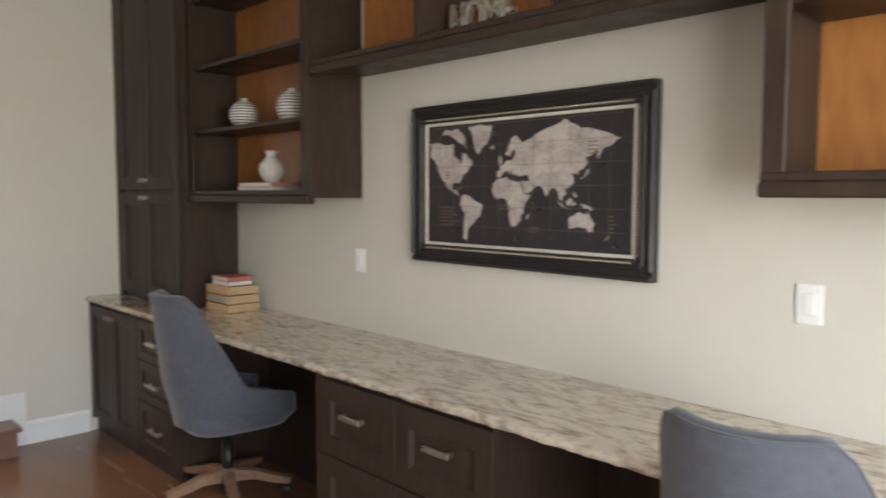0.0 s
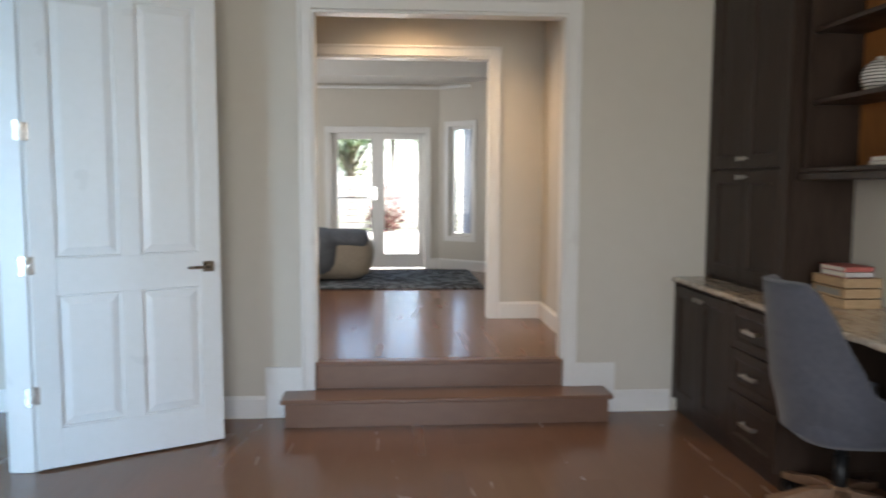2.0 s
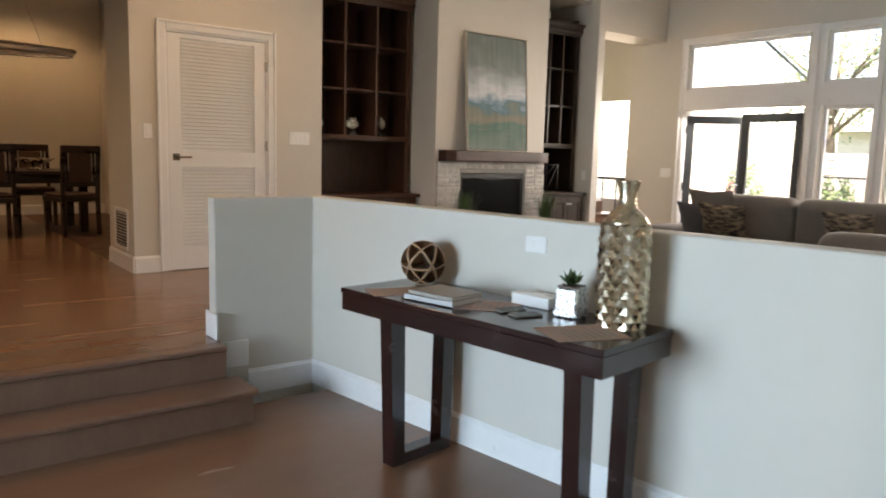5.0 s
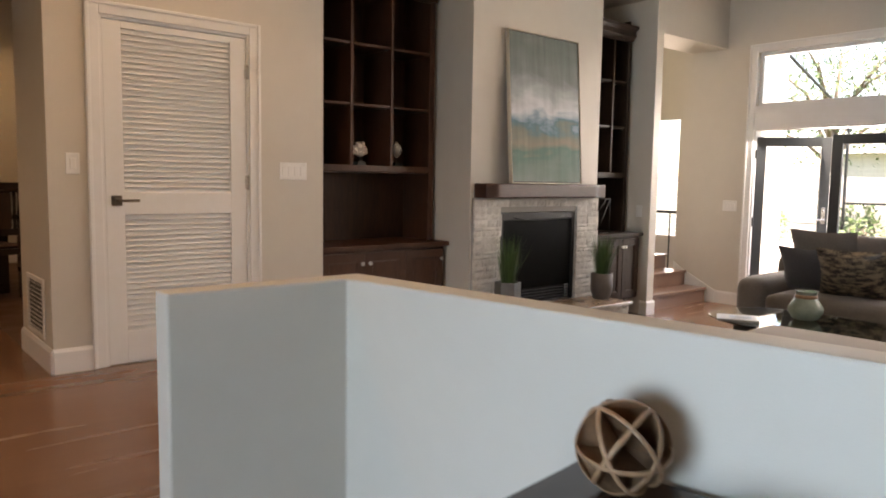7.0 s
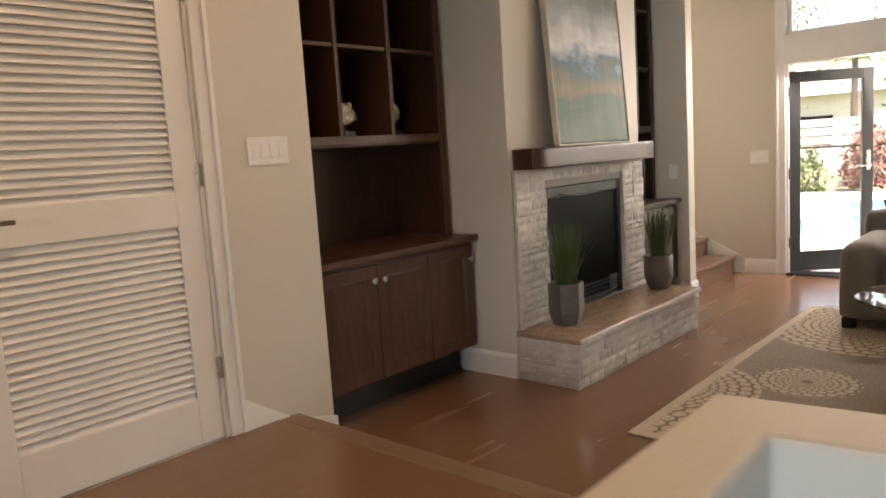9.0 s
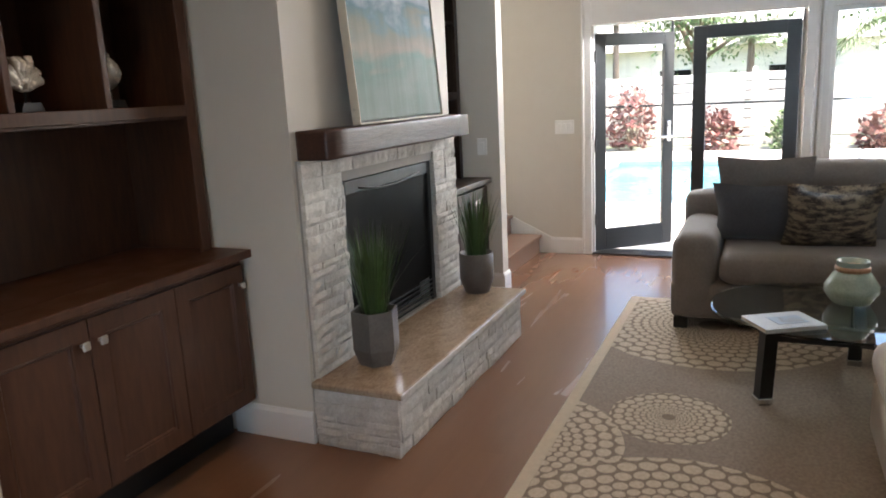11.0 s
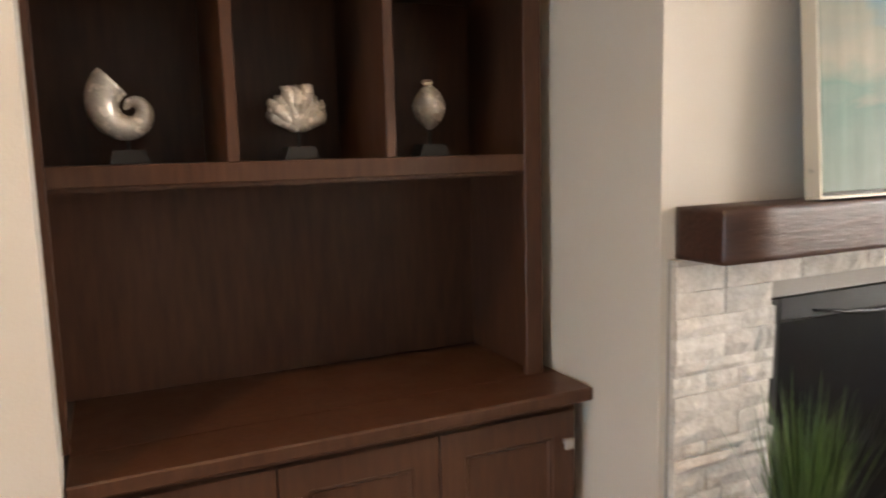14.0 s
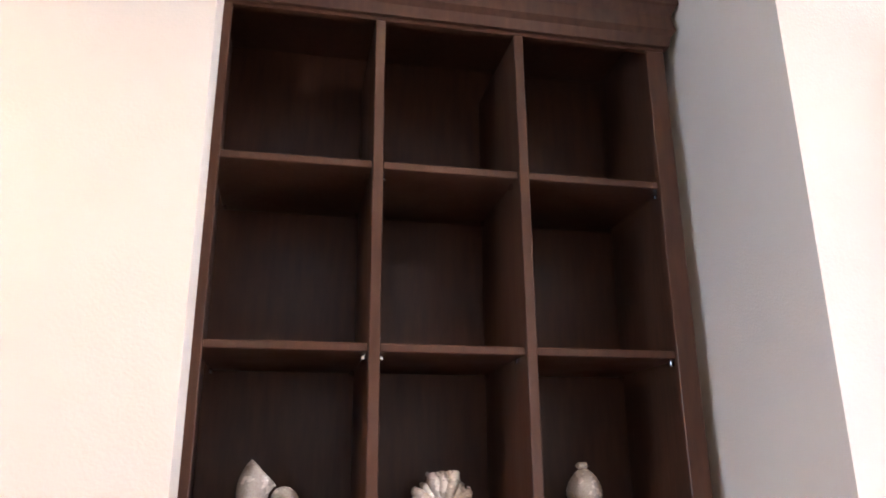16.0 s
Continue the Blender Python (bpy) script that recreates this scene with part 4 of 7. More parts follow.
def book(m, w, d, h, colour, label, group=""):
    """A closed book lying flat: boards, spine and pages."""
    t = thing("book", label, "book", m, group)
    cover = mat("book_cover", colour, tuple(c * 0.8 for c in colour), 20, rough=0.45)
    part("cover", Mesh().box((0, 0, 0), (w, d, 0.003), 0.001).box((0, 0, h - 0.003), (w, d, h), 0.001).box((0, 0, 0), (0.004, d, h), 0.001), cover, t)
    part("pages", Mesh().box((0.004, 0.003, 0.003), (w - 0.004, d - 0.003, h - 0.003)), PAPER, t)
    return t


book(pose(-1.80, 0.04, 1.601), 0.36, 0.22, 0.026, (0.60, 0.57, 0.52), "pale grey hardback book lying on the shelf", "shelf books")
book(pose(-1.785, 0.045, 1.627), 0.34, 0.21, 0.023, (0.45, 0.22, 0.16), "russet hardback book lying on another book", "shelf books")
t = thing("wooden_crate", "small pale wooden crate of stacked boards on the granite", "crate", pose(-1.31, 0.06, DTOP + 0.001))
PINE = mat("pale_pine", (0.50, 0.35, 0.20), (0.36, 0.23, 0.12), 6, stretch=(0.5, 0.5, 3), rough=0.6, bump=0.0006)
KRAFT = mat("grey_label", (0.26, 0.25, 0.22), None, 30, rough=0.7)
for z in (0.0, 0.052, 0.104):
    part("front_board", Mesh().box((0, 0.19, z), (0.27, 0.20, z + 0.046), 0.002), PINE, t)
    part("back_board", Mesh().box((0, 0.0, z), (0.27, 0.01, z + 0.046), 0.002), PINE, t)
    for x in (0, 0.26):
        part("side_board", Mesh().box((x, 0.01, z), (x + 0.01, 0.19, z + 0.046), 0.002), PINE, t)
part("floor_board", Mesh().box((0.01, 0.01, 0), (0.26, 0.19, 0.008)), PINE, t)
part("label_strip", Mesh().box((0.03, 0.2005, 0.060), (0.24, 0.2015, 0.092)), KRAFT, t, "grey printed label strip")
for k, col in enumerate(((0.55, 0.50, 0.45), (0.45, 0.10, 0.09), (0.62, 0.58, 0.55), (0.50, 0.14, 0.12))):
    book(pose(-1.285 + 0.004 * k, 0.085, DTOP + 0.10 + 0.026 * k), 0.21, 0.15, 0.025, col, "paperback lying in the wooden crate", "crate books")


# ---- office: upholstered swivel chairs ----
def swivel_chair(m):
    t = thing("desk_chair", "grey-blue velvet swivel chair with a wooden star base", "chair", m, "desk chairs")

    def edge(u, lift):
        """Outline seen from above: a horseshoe open to the front (-y)."""
        a = u * 1.0
        s = abs(a)
        if s < 0.5:
            ang = a / 0.5 * radians(88)
            return 0.26 * math.sin(ang), 0.06 + 0.24 * math.cos(ang) + 0.07 * lift * math.cos(ang)
        k = (s - 0.5) / 0.5
        return math.copysign(0.26 - 0.02 * k * k, a), 0.06 - 0.34 * k

    def rim(u):
        s = abs(u)
        k = max(0.0, min(1.0, (s - 0.22) / 0.42))
        k = k * k * (3 - 2 * k)
        return 1.10 - 0.49 * k - 0.16 * max(0, s - 0.6) - 0.012 * math.cos(s * 3)

    def shell(u, v, inset):
        uu = 2 * u - 1
        z = 0.43 + (rim(uu) - 0.43 - (0.006 if inset else 0)) * v
        x, y = edge(uu, max(0, (z - 0.5)) / 0.6)
        n = Vector((x, y - 0.03, 0)).normalized()
        k = 1 - 0.12 * max(0.0, 1 - v * 3)
        return (x * k - n.x * inset, y * k - n.y * inset, z)
    ms = Mesh()
    nu, nv = 40, 14
    outer = [shell(i / nu, j / nv, 0.0) for i in range(nu + 1) for j in range(nv + 1)]
    inner = [shell(i / nu, j / nv, 0.055) for i in range(nu + 1) for j in range(nv + 1)]
    off = len(outer)
    f = []
    idx = lambda i, j: i * (nv + 1) + j
    for i in range(nu):
        for j in range(nv):
            f.append((idx(i, j), idx(i + 1, j), idx(i + 1, j + 1), idx(i, j + 1)))
            f.append((off + idx(i, j + 1), off + idx(i + 1, j + 1), off + idx(i + 1, j), off + idx(i, j)))
    crest = []
    for i in range(nu + 1):
        a, b = Vector(outer[idx(i, nv)]), Vector(inner[idx(i, nv)])
        crest.append(tuple((a + b) / 2 + Vector((0, 0, 0.018))))
    c0 = len(outer) + len(inner)
    for i in range(nu):
        f.append((idx(i, nv), idx(i + 1, nv), c0 + i + 1, c0 + i))
        f.append((c0 + i, c0 + i + 1, off + idx(i + 1, nv), off + idx(i, nv)))
    for i in (0, nu):
        for j in range(nv):
            q = (idx(i, j), idx(i, j + 1), off + idx(i, j + 1), off + idx(i, j))
            f.append(q if i == 0 else q[::-1])
    ms.add(outer + inner + crest, f, None, True)
    fix_normals(part("backrest", ms, SUEDE, t))
    seam = [tuple(Vector(outer[idx(i, nv)]) + Vector((0, 0, 0.004))) for i in range(nu + 1)]
    part("piping", Mesh().tube(seam, 0.004, 6), SUEDE, t)
    seat = Mesh()
    ring = lambda k, s: [(0.235 * s * math.copysign(abs(math.cos(a)) ** 0.55, math.cos(a)), -0.03 + 0.27 * s * math.copysign(abs(math.sin(a)) ** 0.6, math.sin(a)), k) for a in [2 * math.pi * i / 32 for i in range(32)]]
    rows = [ring(0.40, 0.93), ring(0.43, 0.99), ring(0.48, 1.0), ring(0.515, 0.96), ring(0.525, 0.8), ring(0.528, 0.4)]
    v = [p for r in rows for p in r]
    ff = [(a * 32 + i, a * 32 + (i + 1) % 32, (a + 1) * 32 + (i + 1) % 32, (a + 1) * 32 + i) for a in range(5) for i in range(32)] + [tuple(range(160, 192)), tuple(range(32))[::-1]]
    seat.add(v, ff, None, True)
    part("seat", seat, SUEDE, t)
    part("column", Mesh().lathe([(0.03, 0.10), (0.03, 0.30), (0.022, 0.30), (0.022, 0.40)], 16), BLACK, t)
    part("hub", Mesh().lathe([(0.05, 0.085), (0.055, 0.10), (0.05, 0.15), (0.03, 0.16)], 16), BASEWOOD, t)
    part("swivel_plate", Mesh().box((-0.11, -0.11, 0.385), (0.11, 0.11, 0.402), 0.004), BLACK, t)
    for i in range(5):
        r = Matrix.Rotation(2 * math.pi * i / 5 + 0.35, 4, "Z")
        leg = Mesh()
        prof = [(0.03, 0.09), (0.14, 0.10), (0.24, 0.078), (0.325, 0.072), (0.325, 0.102), (0.24, 0.118), (0.14, 0.148), (0.03, 0.15)]
        leg.prism(prof, -0.024, 0.024, "y", r)
        lg = fix_normals(part("leg", leg, BASEWOOD, t))
        part("caster", Mesh().lathe([(0.001, -0.02), (0.024, -0.02), (0.03, -0.012), (0.03, 0.012), (0.024, 0.02), (0.001, 0.02)], 14, r @ Matrix.Translation((0.30, 0, 0.031)) @ Matrix.Rotation(radians(90), 4, "X")), BLACK, lg)
        part("caster_stem", Mesh().box((0.294, -0.006, 0.04), (0.306, 0.006, 0.075), 0, r), BLACK, lg)
    return t


chair = swivel_chair(pose(-1.63, 0.44, 0.001, 0, 0, -6))
copy_thing(chair, pose(-4.42, 0.40, 0.001, 0, 0, 4))


# ---- doors ----
def lever(parent, m, flip=1, material=None):
    ms = Mesh().box((-0.03, -0.010, -0.03), (0.03, 0.0, 0.03), 0.003).lathe([(0.010, 0), (0.010, 0.045)], 12, Matrix.Rotation(radians(90), 4, "X"))
    ms.box((0.0 if flip > 0 else -0.12, -0.052, -0.008), (0.12 if flip > 0 else 0.0, -0.040, 0.008), 0.004)
    return part("handle", ms, material or mat_handle, parent, "brushed bronze square lever handle", m)


mat_handle = mat("aged_bronze_nickel", (0.30, 0.24, 0.18), (0.20, 0.16, 0.12), 20, rough=0.3, metal=1.0)


def hinge(parent, m):
    ms = Mesh().box((-0.018, -0.0025, -0.045), (0.018, 0.0, 0.045), 0.001).lathe([(0.007, -0.047), (0.007, 0.047)], 10)
    return part("hinge", ms, STEEL, parent, "brushed steel butt hinge", m)


def panel_door(name, w, h, m, label, side=1):
    """A four-panel door leaf hinged at x = 0, running to x = w, thickness along y."""
    t = thing(name, label, "door", m, "double doors", kind="structure")
    th = 0.04
    st, mid = 0.115, 0.10
    zs = ((0.21, 0.92), (1.11, h - 0.13))
    ms = Mesh()
    ms.box((0, 0, 0), (st, th, h), 0.002).box((w - st, 0, 0), (w, th, h), 0.002).box((w / 2 - mid / 2, 0, 0.21), (w / 2 + mid / 2, th, 0.92), 0.001).box((w / 2 - mid / 2, 0, 1.11), (w / 2 + mid / 2, th, h - 0.13), 0.001)
    ms.box((st, 0, 0), (w - st, th, 0.21), 0.001).box((st, 0, 0.92), (w - st, th, 1.11), 0.001).box((st, 0, h - 0.13), (w - st, th, h), 0.001)
    part("leaf_frame", ms, WHITE, t)
    for za, zb in zs:
        for xa, xb in ((st, w / 2 - mid / 2), (w / 2 + mid / 2, w - st)):
            pn = Mesh().box((xa, 0.014, za), (xb, th - 0.014, zb))
            b = 0.055
            for y0, y1, s in ((0.014, 0.003, 1), (th - 0.014, th - 0.003, -1)):
                v = [(xa + 0.014, y0, za + 0.014), (xb - 0.014, y0, za + 0.014), (xb - 0.014, y0, zb - 0.014), (xa + 0.014, y0, zb - 0.014),
                     (xa + b, y1, za + b), (xb - b, y1, za + b), (xb - b, y1, zb - b), (xa + b, y1, zb - b)]
                f = [(0, 1, 5, 4), (1, 2, 6, 5), (2, 3, 7, 6), (3, 0, 4, 7), (4, 5, 6, 7)]
                pn.add(v, f if s > 0 else [q[::-1] for q in f])
                for p, q in (((xa, za), (xb, za + 0.012)), ((xa, zb - 0.012), (xb, zb)), ((xa, za), (xa + 0.012, zb)), ((xb - 0.012, za), (xb, zb))):
                    pn.box((p[0], y0 - s * 0.010, p[1]), (q[0], y0, q[1]), 0.004)
            part("door_panel", pn, WHITE, t)
    lever(t, pose(w - 0.07, 0, 1.03), -1)
    lever(t, pose(w - 0.07, th, 1.03) @ TURN, 1)
    for z in (0.40, 1.08, 1.76):
        hinge(t, pose(0.0, th if side > 0 else 0.0, z))
    return t


panel_door("door_right", 0.96, 2.60, pose(-0.848, DY - 0.022, 0.012, 0, 0, -63), "white four-panel door leaf standing open", -1)
panel_door("door_left", 0.86, 2.60, pose(-2.592, DY - 0.022, 0.012, 0, 0, -118), "white four-panel door leaf folded back open", 1)
hs = tagged(new("hinge_set"), "nickel hinge leaves on the door jamb", "hinge", kind="structure")
for z in (0.40, 1.09, 1.78):
    part("hinge_leaf", Mesh().box((DW[1] - 0.0215, DY + 0.004, z - 0.05), (DW[1] - 0.0185, DY + 0.034, z + 0.05), 0.001), STEEL, hs)

# louvred closet door
t = thing("door_louvre", "white louvred closet door, closed", "door", pose(LD[0] + 0.02, LY + 0.004, UP + 0.008), kind="structure")
lw, lh = LD[1] - LD[0] - 0.04, 2.03
ms = Mesh().box((0, 0, 0), (0.105, 0.036, lh), 0.002).box((lw - 0.105, 0, 0), (lw, 0.036, lh), 0.002)
ms.box((0.105, 0, 0), (lw - 0.105, 0.036, 0.19), 0.001).box((0.105, 0, 0.90), (lw - 0.105, 0.036, 1.03), 0.001).box((0.105, 0, lh - 0.04), (lw - 0.105, 0.036, lh), 0.001)
part("leaf_frame", ms, WHITE, t)
# Sheet behind the slats, its colour standing in for the closet's shade.
part("backing", Mesh().box((0.02, 0.048, 0.02), (lw - 0.02, 0.056, lh - 0.02)), mat("closet_paint", (0.42, 0.38, 0.32), (0.36, 0.32, 0.27), 3, rough=0.7), t, "sheet behind the louvres coloured as closet shade")
slat = mesh_data("slat", Mesh().box((0.106, -0.021, -0.003), (lw - 0.106, 0.021, 0.003), 0.002, Matrix.Rotation(radians(52), 4, "X")), WHITE)
for za, zb in ((0.19, 0.90), (1.03, lh - 0.04)):
    k = int((zb - za) / 0.031)
    for i in range(k):
        s = new("slat", slat)
        s.parent = t
        s.matrix_basis = pose(0, 0.016, za + (zb - za) * (i + 0.5) / k)
lever(t, pose(0.06, 0, 0.985), 1)
for z in (0.3, 1.1, 1.82):
    hinge(t, pose(lw + 0.008, -0.004, z))
switch_plate("light_switch", pose(-0.43, LY - 0.001, 1.565), 0.075, 0.12, 1, "white single rocker switch beside the closet door")
switch_plate("switch_bank", pose(0.968, LY - 0.001, 1.55), 0.21, 0.12, 4, "white four-gang switch plate by the bookcase")
switch_plate("switch_bank", pose(GX - 0.001, 10.17, 1.27, 0, 0, -90), 0.17, 0.12, 3, "white three-gang switch plate by the garden door")
t = thing("outlet", "white double outlet plate on the low wall", "outlet", pose(low_x(6.355) - 0.001, 6.355, 1.053, 0, 0, -90 + math.degrees(LWA)))
part("plate", Mesh().box((-0.058, -0.006, -0.038), (0.058, 0, 0.038), 0.003), PLASTIC, t)
for x in (-0.024, 0.024):
    part("socket", Mesh().box((x - 0.017, -0.009, -0.017), (x + 0.017, -0.005, 0.017), 0.003), PLASTIC, t)
t = thing("wall_vent", "white slatted return-air vent low on the wall", "vent", pose(-0.561, 10.87, 0.53, 0, 0, -90))
part("frame", Mesh().box((-0.22, -0.012, 0), (-0.19, 0, 0.36), 0.003).box((0.19, -0.012, 0), (0.22, 0, 0.36), 0.003).box((-0.19, -0.012, 0), (0.19, 0, 0.03), 0.003).box((-0.19, -0.012, 0.33), (0.19, 0, 0.36), 0.003), WHITE, t)
part("backing", Mesh().box((-0.19, -0.002, 0.03), (0.19, -0.001, 0.33)), BLACK, t)
for i in range(11):
    part("slat", Mesh().box((-0.19, -0.012, -0.002), (0.19, 0.004, 0.002), 0, pose(0, -0.006, 0.045 + i * 0.027, -35)), WHITE, t)

# ---- console table and what lies on it ----
CW, CL, CZ = 0.485, 1.44, 0.805
CONSOLE = pose(-0.358, 5.60, 0, 0, 0, math.degrees(LWA))
t = thing("console_table", "dark mahogany console table with trapezoid frame legs", "table", CONSOLE)
cw, cl = CW, CL
part("tabletop", Mesh().box((0, 0, CZ - 0.025), (cw, cl, CZ), 0.003), MAHOG, t)
part("apron", Mesh().box((0.004, 0.004, CZ - 0.105), (cw - 0.004, cl - 0.004, CZ - 0.0255), 0.003), MAHOG, t)
for y in (0.105, cl - 0.325):
    ms = Mesh()
    ms.prism([(0.035, CZ - 0.106), (0.12, CZ - 0.106), (0.135, 0.001), (0.065, 0.001)], y, y + 0.075, "y")
    part("leg", ms, MAHOG, t)
    part("leg", Mesh().prism([(cw - 0.11, CZ - 0.106), (cw - 0.03, CZ - 0.106), (cw - 0.05, 0.001), (cw - 0.115, 0.001)], y, y + 0.075, "y"), MAHOG, t)
    part("stretcher", Mesh().box((0.134, y, 0.001), (cw - 0.115, y + 0.075, 0.055), 0.002), MAHOG, t)
for o in t.children:
    fix_normals(o)
T = CZ + 0.001


def on_console(x, y, turn=0.0, z=T):
    """A place on the console: x from its front edge, y from its end by the door."""
    return CONSOLE @ pose(x, y, z, 0, 0, turn)


# woven band sphere
STRAP = mat("bent_wood_strap", (0.42, 0.26, 0.15), (0.28, 0.16, 0.09), 8, rough=0.4)
t = thing("orb", "open sphere of bent wooden bands on the console", "ornament", on_console(0.365, 1.265))
r = 0.108
for i, (ax, ay) in enumerate(((0, 0), (64, 30), (64, 150), (64, 215), (64, 325), (78, 90))):
    axis = Matrix.Rotation(radians(40), 3, "Z") @ Vector((-math.cos(radians(ax)), math.sin(radians(ax)) * math.cos(radians(ay)), math.sin(radians(ax)) * math.sin(radians(ay))))
    rot = Matrix.Translation((0, 0, r)) @ axis.to_track_quat("Z", "Y").to_matrix().to_4x4()
    band = Mesh().lathe([(r - 0.004 - 0.0008 * i * 0.2, -0.0055), (r, -0.0055), (r, 0.0055), (r - 0.004, 0.0055), (r - 0.004, -0.0055)], 44, rot)
    part("band", band, STRAP, t)
GOLD = mat("hammered_champagne_metal", (0.74, 0.65, 0.50), (0.56, 0.47, 0.33), 25, rough=0.26, metal=1.0, bump=0.0006, bump_scale=40)
t = thing("tall_vase", "tall champagne gold vase with a faceted body", "vase", on_console(0.372, 0.165))
ms = Mesh()
seg, rows = 13, 13


def on_vase(u, j, out=0.0):
    a = 2 * math.pi * u / seg
    k = min(rows, max(0, j)) / rows
    rr = 0.092 - 0.006 * abs(2 * k - 1) ** 4 + out
    return rr * math.cos(a), rr * math.sin(a), 0.39 * k


v, f = [], []
for j in range(rows + 1):
    for i in range(seg):
        u = i + 0.5 * (j % 2)
        n = len(v)
        v += [on_vase(u - 0.5, j), on_vase(u, j - 1), on_vase(u + 0.5, j), on_vase(u, j + 1), on_vase(u, j, 0.010)]
        f += [(n + k, n + (k + 1) % 4, n + 4) for k in range(4) if not (j == 0 and k in (0, 1)) and not (j == rows and k in (2, 3))]
n = len(v)
v += [on_vase(u, 0) for u in range(seg)]
f.append(tuple(range(n, n + seg))[::-1])
ms.add(v, f)
part("body", weld(ms), GOLD, t)
part("neck", Mesh().lathe([(0.086, 0.388), (0.088, 0.40), (0.07, 0.425), (0.042, 0.45), (0.034, 0.465), (0.032, 0.50), (0.044, 0.55), (0.046, 0.556), (0.040, 0.554), (0.028, 0.50), (0.001, 0.47)], 28), GOLD, t)
t = thing("succulent_pot", "silver embossed square pot with a green succulent", "plant", on_console(0.355, 0.385, 10))
SILVER = mat("embossed_silver", (0.62, 0.61, 0.58), (0.30, 0.29, 0.28), 60, rough=0.28, metal=0.9, bump=0.003, bump_scale=90)
part("pot", Mesh().box((-0.052, -0.052, 0), (0.052, 0.052, 0.125), 0.012).box((-0.053, -0.053, 0.0), (0.053, 0.053, 0.035), 0.006), SILVER, t)
part("soil", Mesh().box((-0.043, -0.043, 0.122), (0.043, 0.043, 0.1265)), SUB, t)
LEAF = mat("succulent_green", (0.10, 0.17, 0.06), (0.05, 0.10, 0.035), 20, rough=0.4)
rnd = random.Random(9)
for i in range(22):
    a, el, ln = i * 2.4, radians(18 + (i % 4) * 20), 0.075 - 0.001 * i
    d = Vector((math.cos(a) * math.cos(el), math.sin(a) * math.cos(el), math.sin(el)))
    base = Vector((0, 0, 0.126))
    s = d.cross(Vector((0, 0, 1))).normalized() * 0.016
    up = s.cross(d).normalized() * 0.005
    pts = [base, base + d * ln * 0.5 + s - up, base + d * ln, base + d * ln * 0.5 - s - up, base + d * ln * 0.5 + up]
    part("leaf", Mesh().add([tuple(q) for q in pts], [(0, 1, 4), (1, 2, 4), (2, 3, 4), (3, 0, 4), (0, 3, 2, 1)]), LEAF, t)


def sheet(name, m, w, d, colour, label, h=0.0012):
    t = thing(name, label, "paper", m)
    pm = mat("printed_paper", colour, tuple(c * 0.86 for c in colour), 12, rough=0.7)
    part("page", Mesh().box((-w / 2, -d / 2, 0), (w / 2, d / 2, h)), pm, t)
    for i in range(7):
        marks = Mesh().box((-w * 0.38, d * (-0.36 + 0.1 * i), h), (w * (0.1 + 0.27 * ((i * 7) % 3) / 2), d * (-0.36 + 0.1 * i) + d * 0.03, h + 0.0004))
        part("printed_line", marks, KRAFT, t, "small unreadable print")
    return t


sheet("leaflet", on_console(0.135, 1.20, 68), 0.17, 0.26, (0.42, 0.28, 0.22), "tan printed leaflet on the console")
sheet("leaflet", on_console(0.150, 0.19, 62), 0.22, 0.29, (0.44, 0.30, 0.23), "tan printed leaflet near the tall vase")
sheet("leaflet", on_console(0.235, 0.72, 32), 0.20, 0.27, (0.40, 0.27, 0.22), "brown brochure under the books", 0.003)
book(on_console(0.075, 0.78, 6, T + 0.004), 0.21, 0.27, 0.022, (0.55, 0.54, 0.52), "pale magazine stacked on the console", "console magazines")
book(on_console(0.08, 0.785, 2, T + 0.026), 0.20, 0.26, 0.016, (0.36, 0.34, 0.30), "grey magazine on top of the stack", "console magazines")
t = thing("paper_tray", "low white tray of papers against the wall", "tray", on_console(0.41, 0.60, -90))
part("tray", Mesh().box((-0.10, -0.05, 0), (0.10, 0.05, 0.05), 0.004), PLASTIC, t)
t = thing("keyring", "dark keys and fob lying on the console", "keys", on_console(0.27, 1.06, 60))
part("fob", Mesh().box((-0.03, -0.018, 0), (0.03, 0.018, 0.012), 0.005), BLACK, t)
part("ring", Mesh().tube([(0.05 + 0.017 * math.cos(a * 0.52), 0.017 * math.sin(a * 0.52), 0.002) for a in range(12)], 0.0015, 6, closed=True), STEEL, t)
part("key", Mesh().box((0.06, 0.01, 0.001), (0.11, 0.018, 0.003), 0.001), STEEL, t)
for y in (0.50, 0.60):
    t = thing("phone", "small grey phone lying face up", "phone", on_console(0.235 - 0.25 * (0.6 - y), y, 70))
    part("case", Mesh().box((-0.032, -0.065, 0), (0.032, 0.065, 0.009), 0.004), KRAFT, t)
    part("screen", Mesh().box((-0.028, -0.058, 0.009), (0.028, 0.058, 0.0096)), BLACK, t)
part("cord", Mesh().tube([CONSOLE @ Vector(p) for p in ((0.25, 0.03, 0.705), (0.245, 0.035, 0.65), (0.26, 0.04, 0.62), (0.235, 0.03, 0.64))], 0.003, 6), BLACK, None)
tagged(bpy.data.objects["cord"], "short black cord hanging below the console", "cord")

# ---- dining room ----
DTM = mat("dining_wood", (0.035, 0.017, 0.012), (0.02, 0.010, 0.008), 4, stretch=(0.5, 2, 2), rough=0.3)
CUSH = mat("brown_seat_fabric", (0.12, 0.075, 0.055), (0.085, 0.05, 0.038), 12, rough=0.8, bump=0.0008, bump_scale=180)


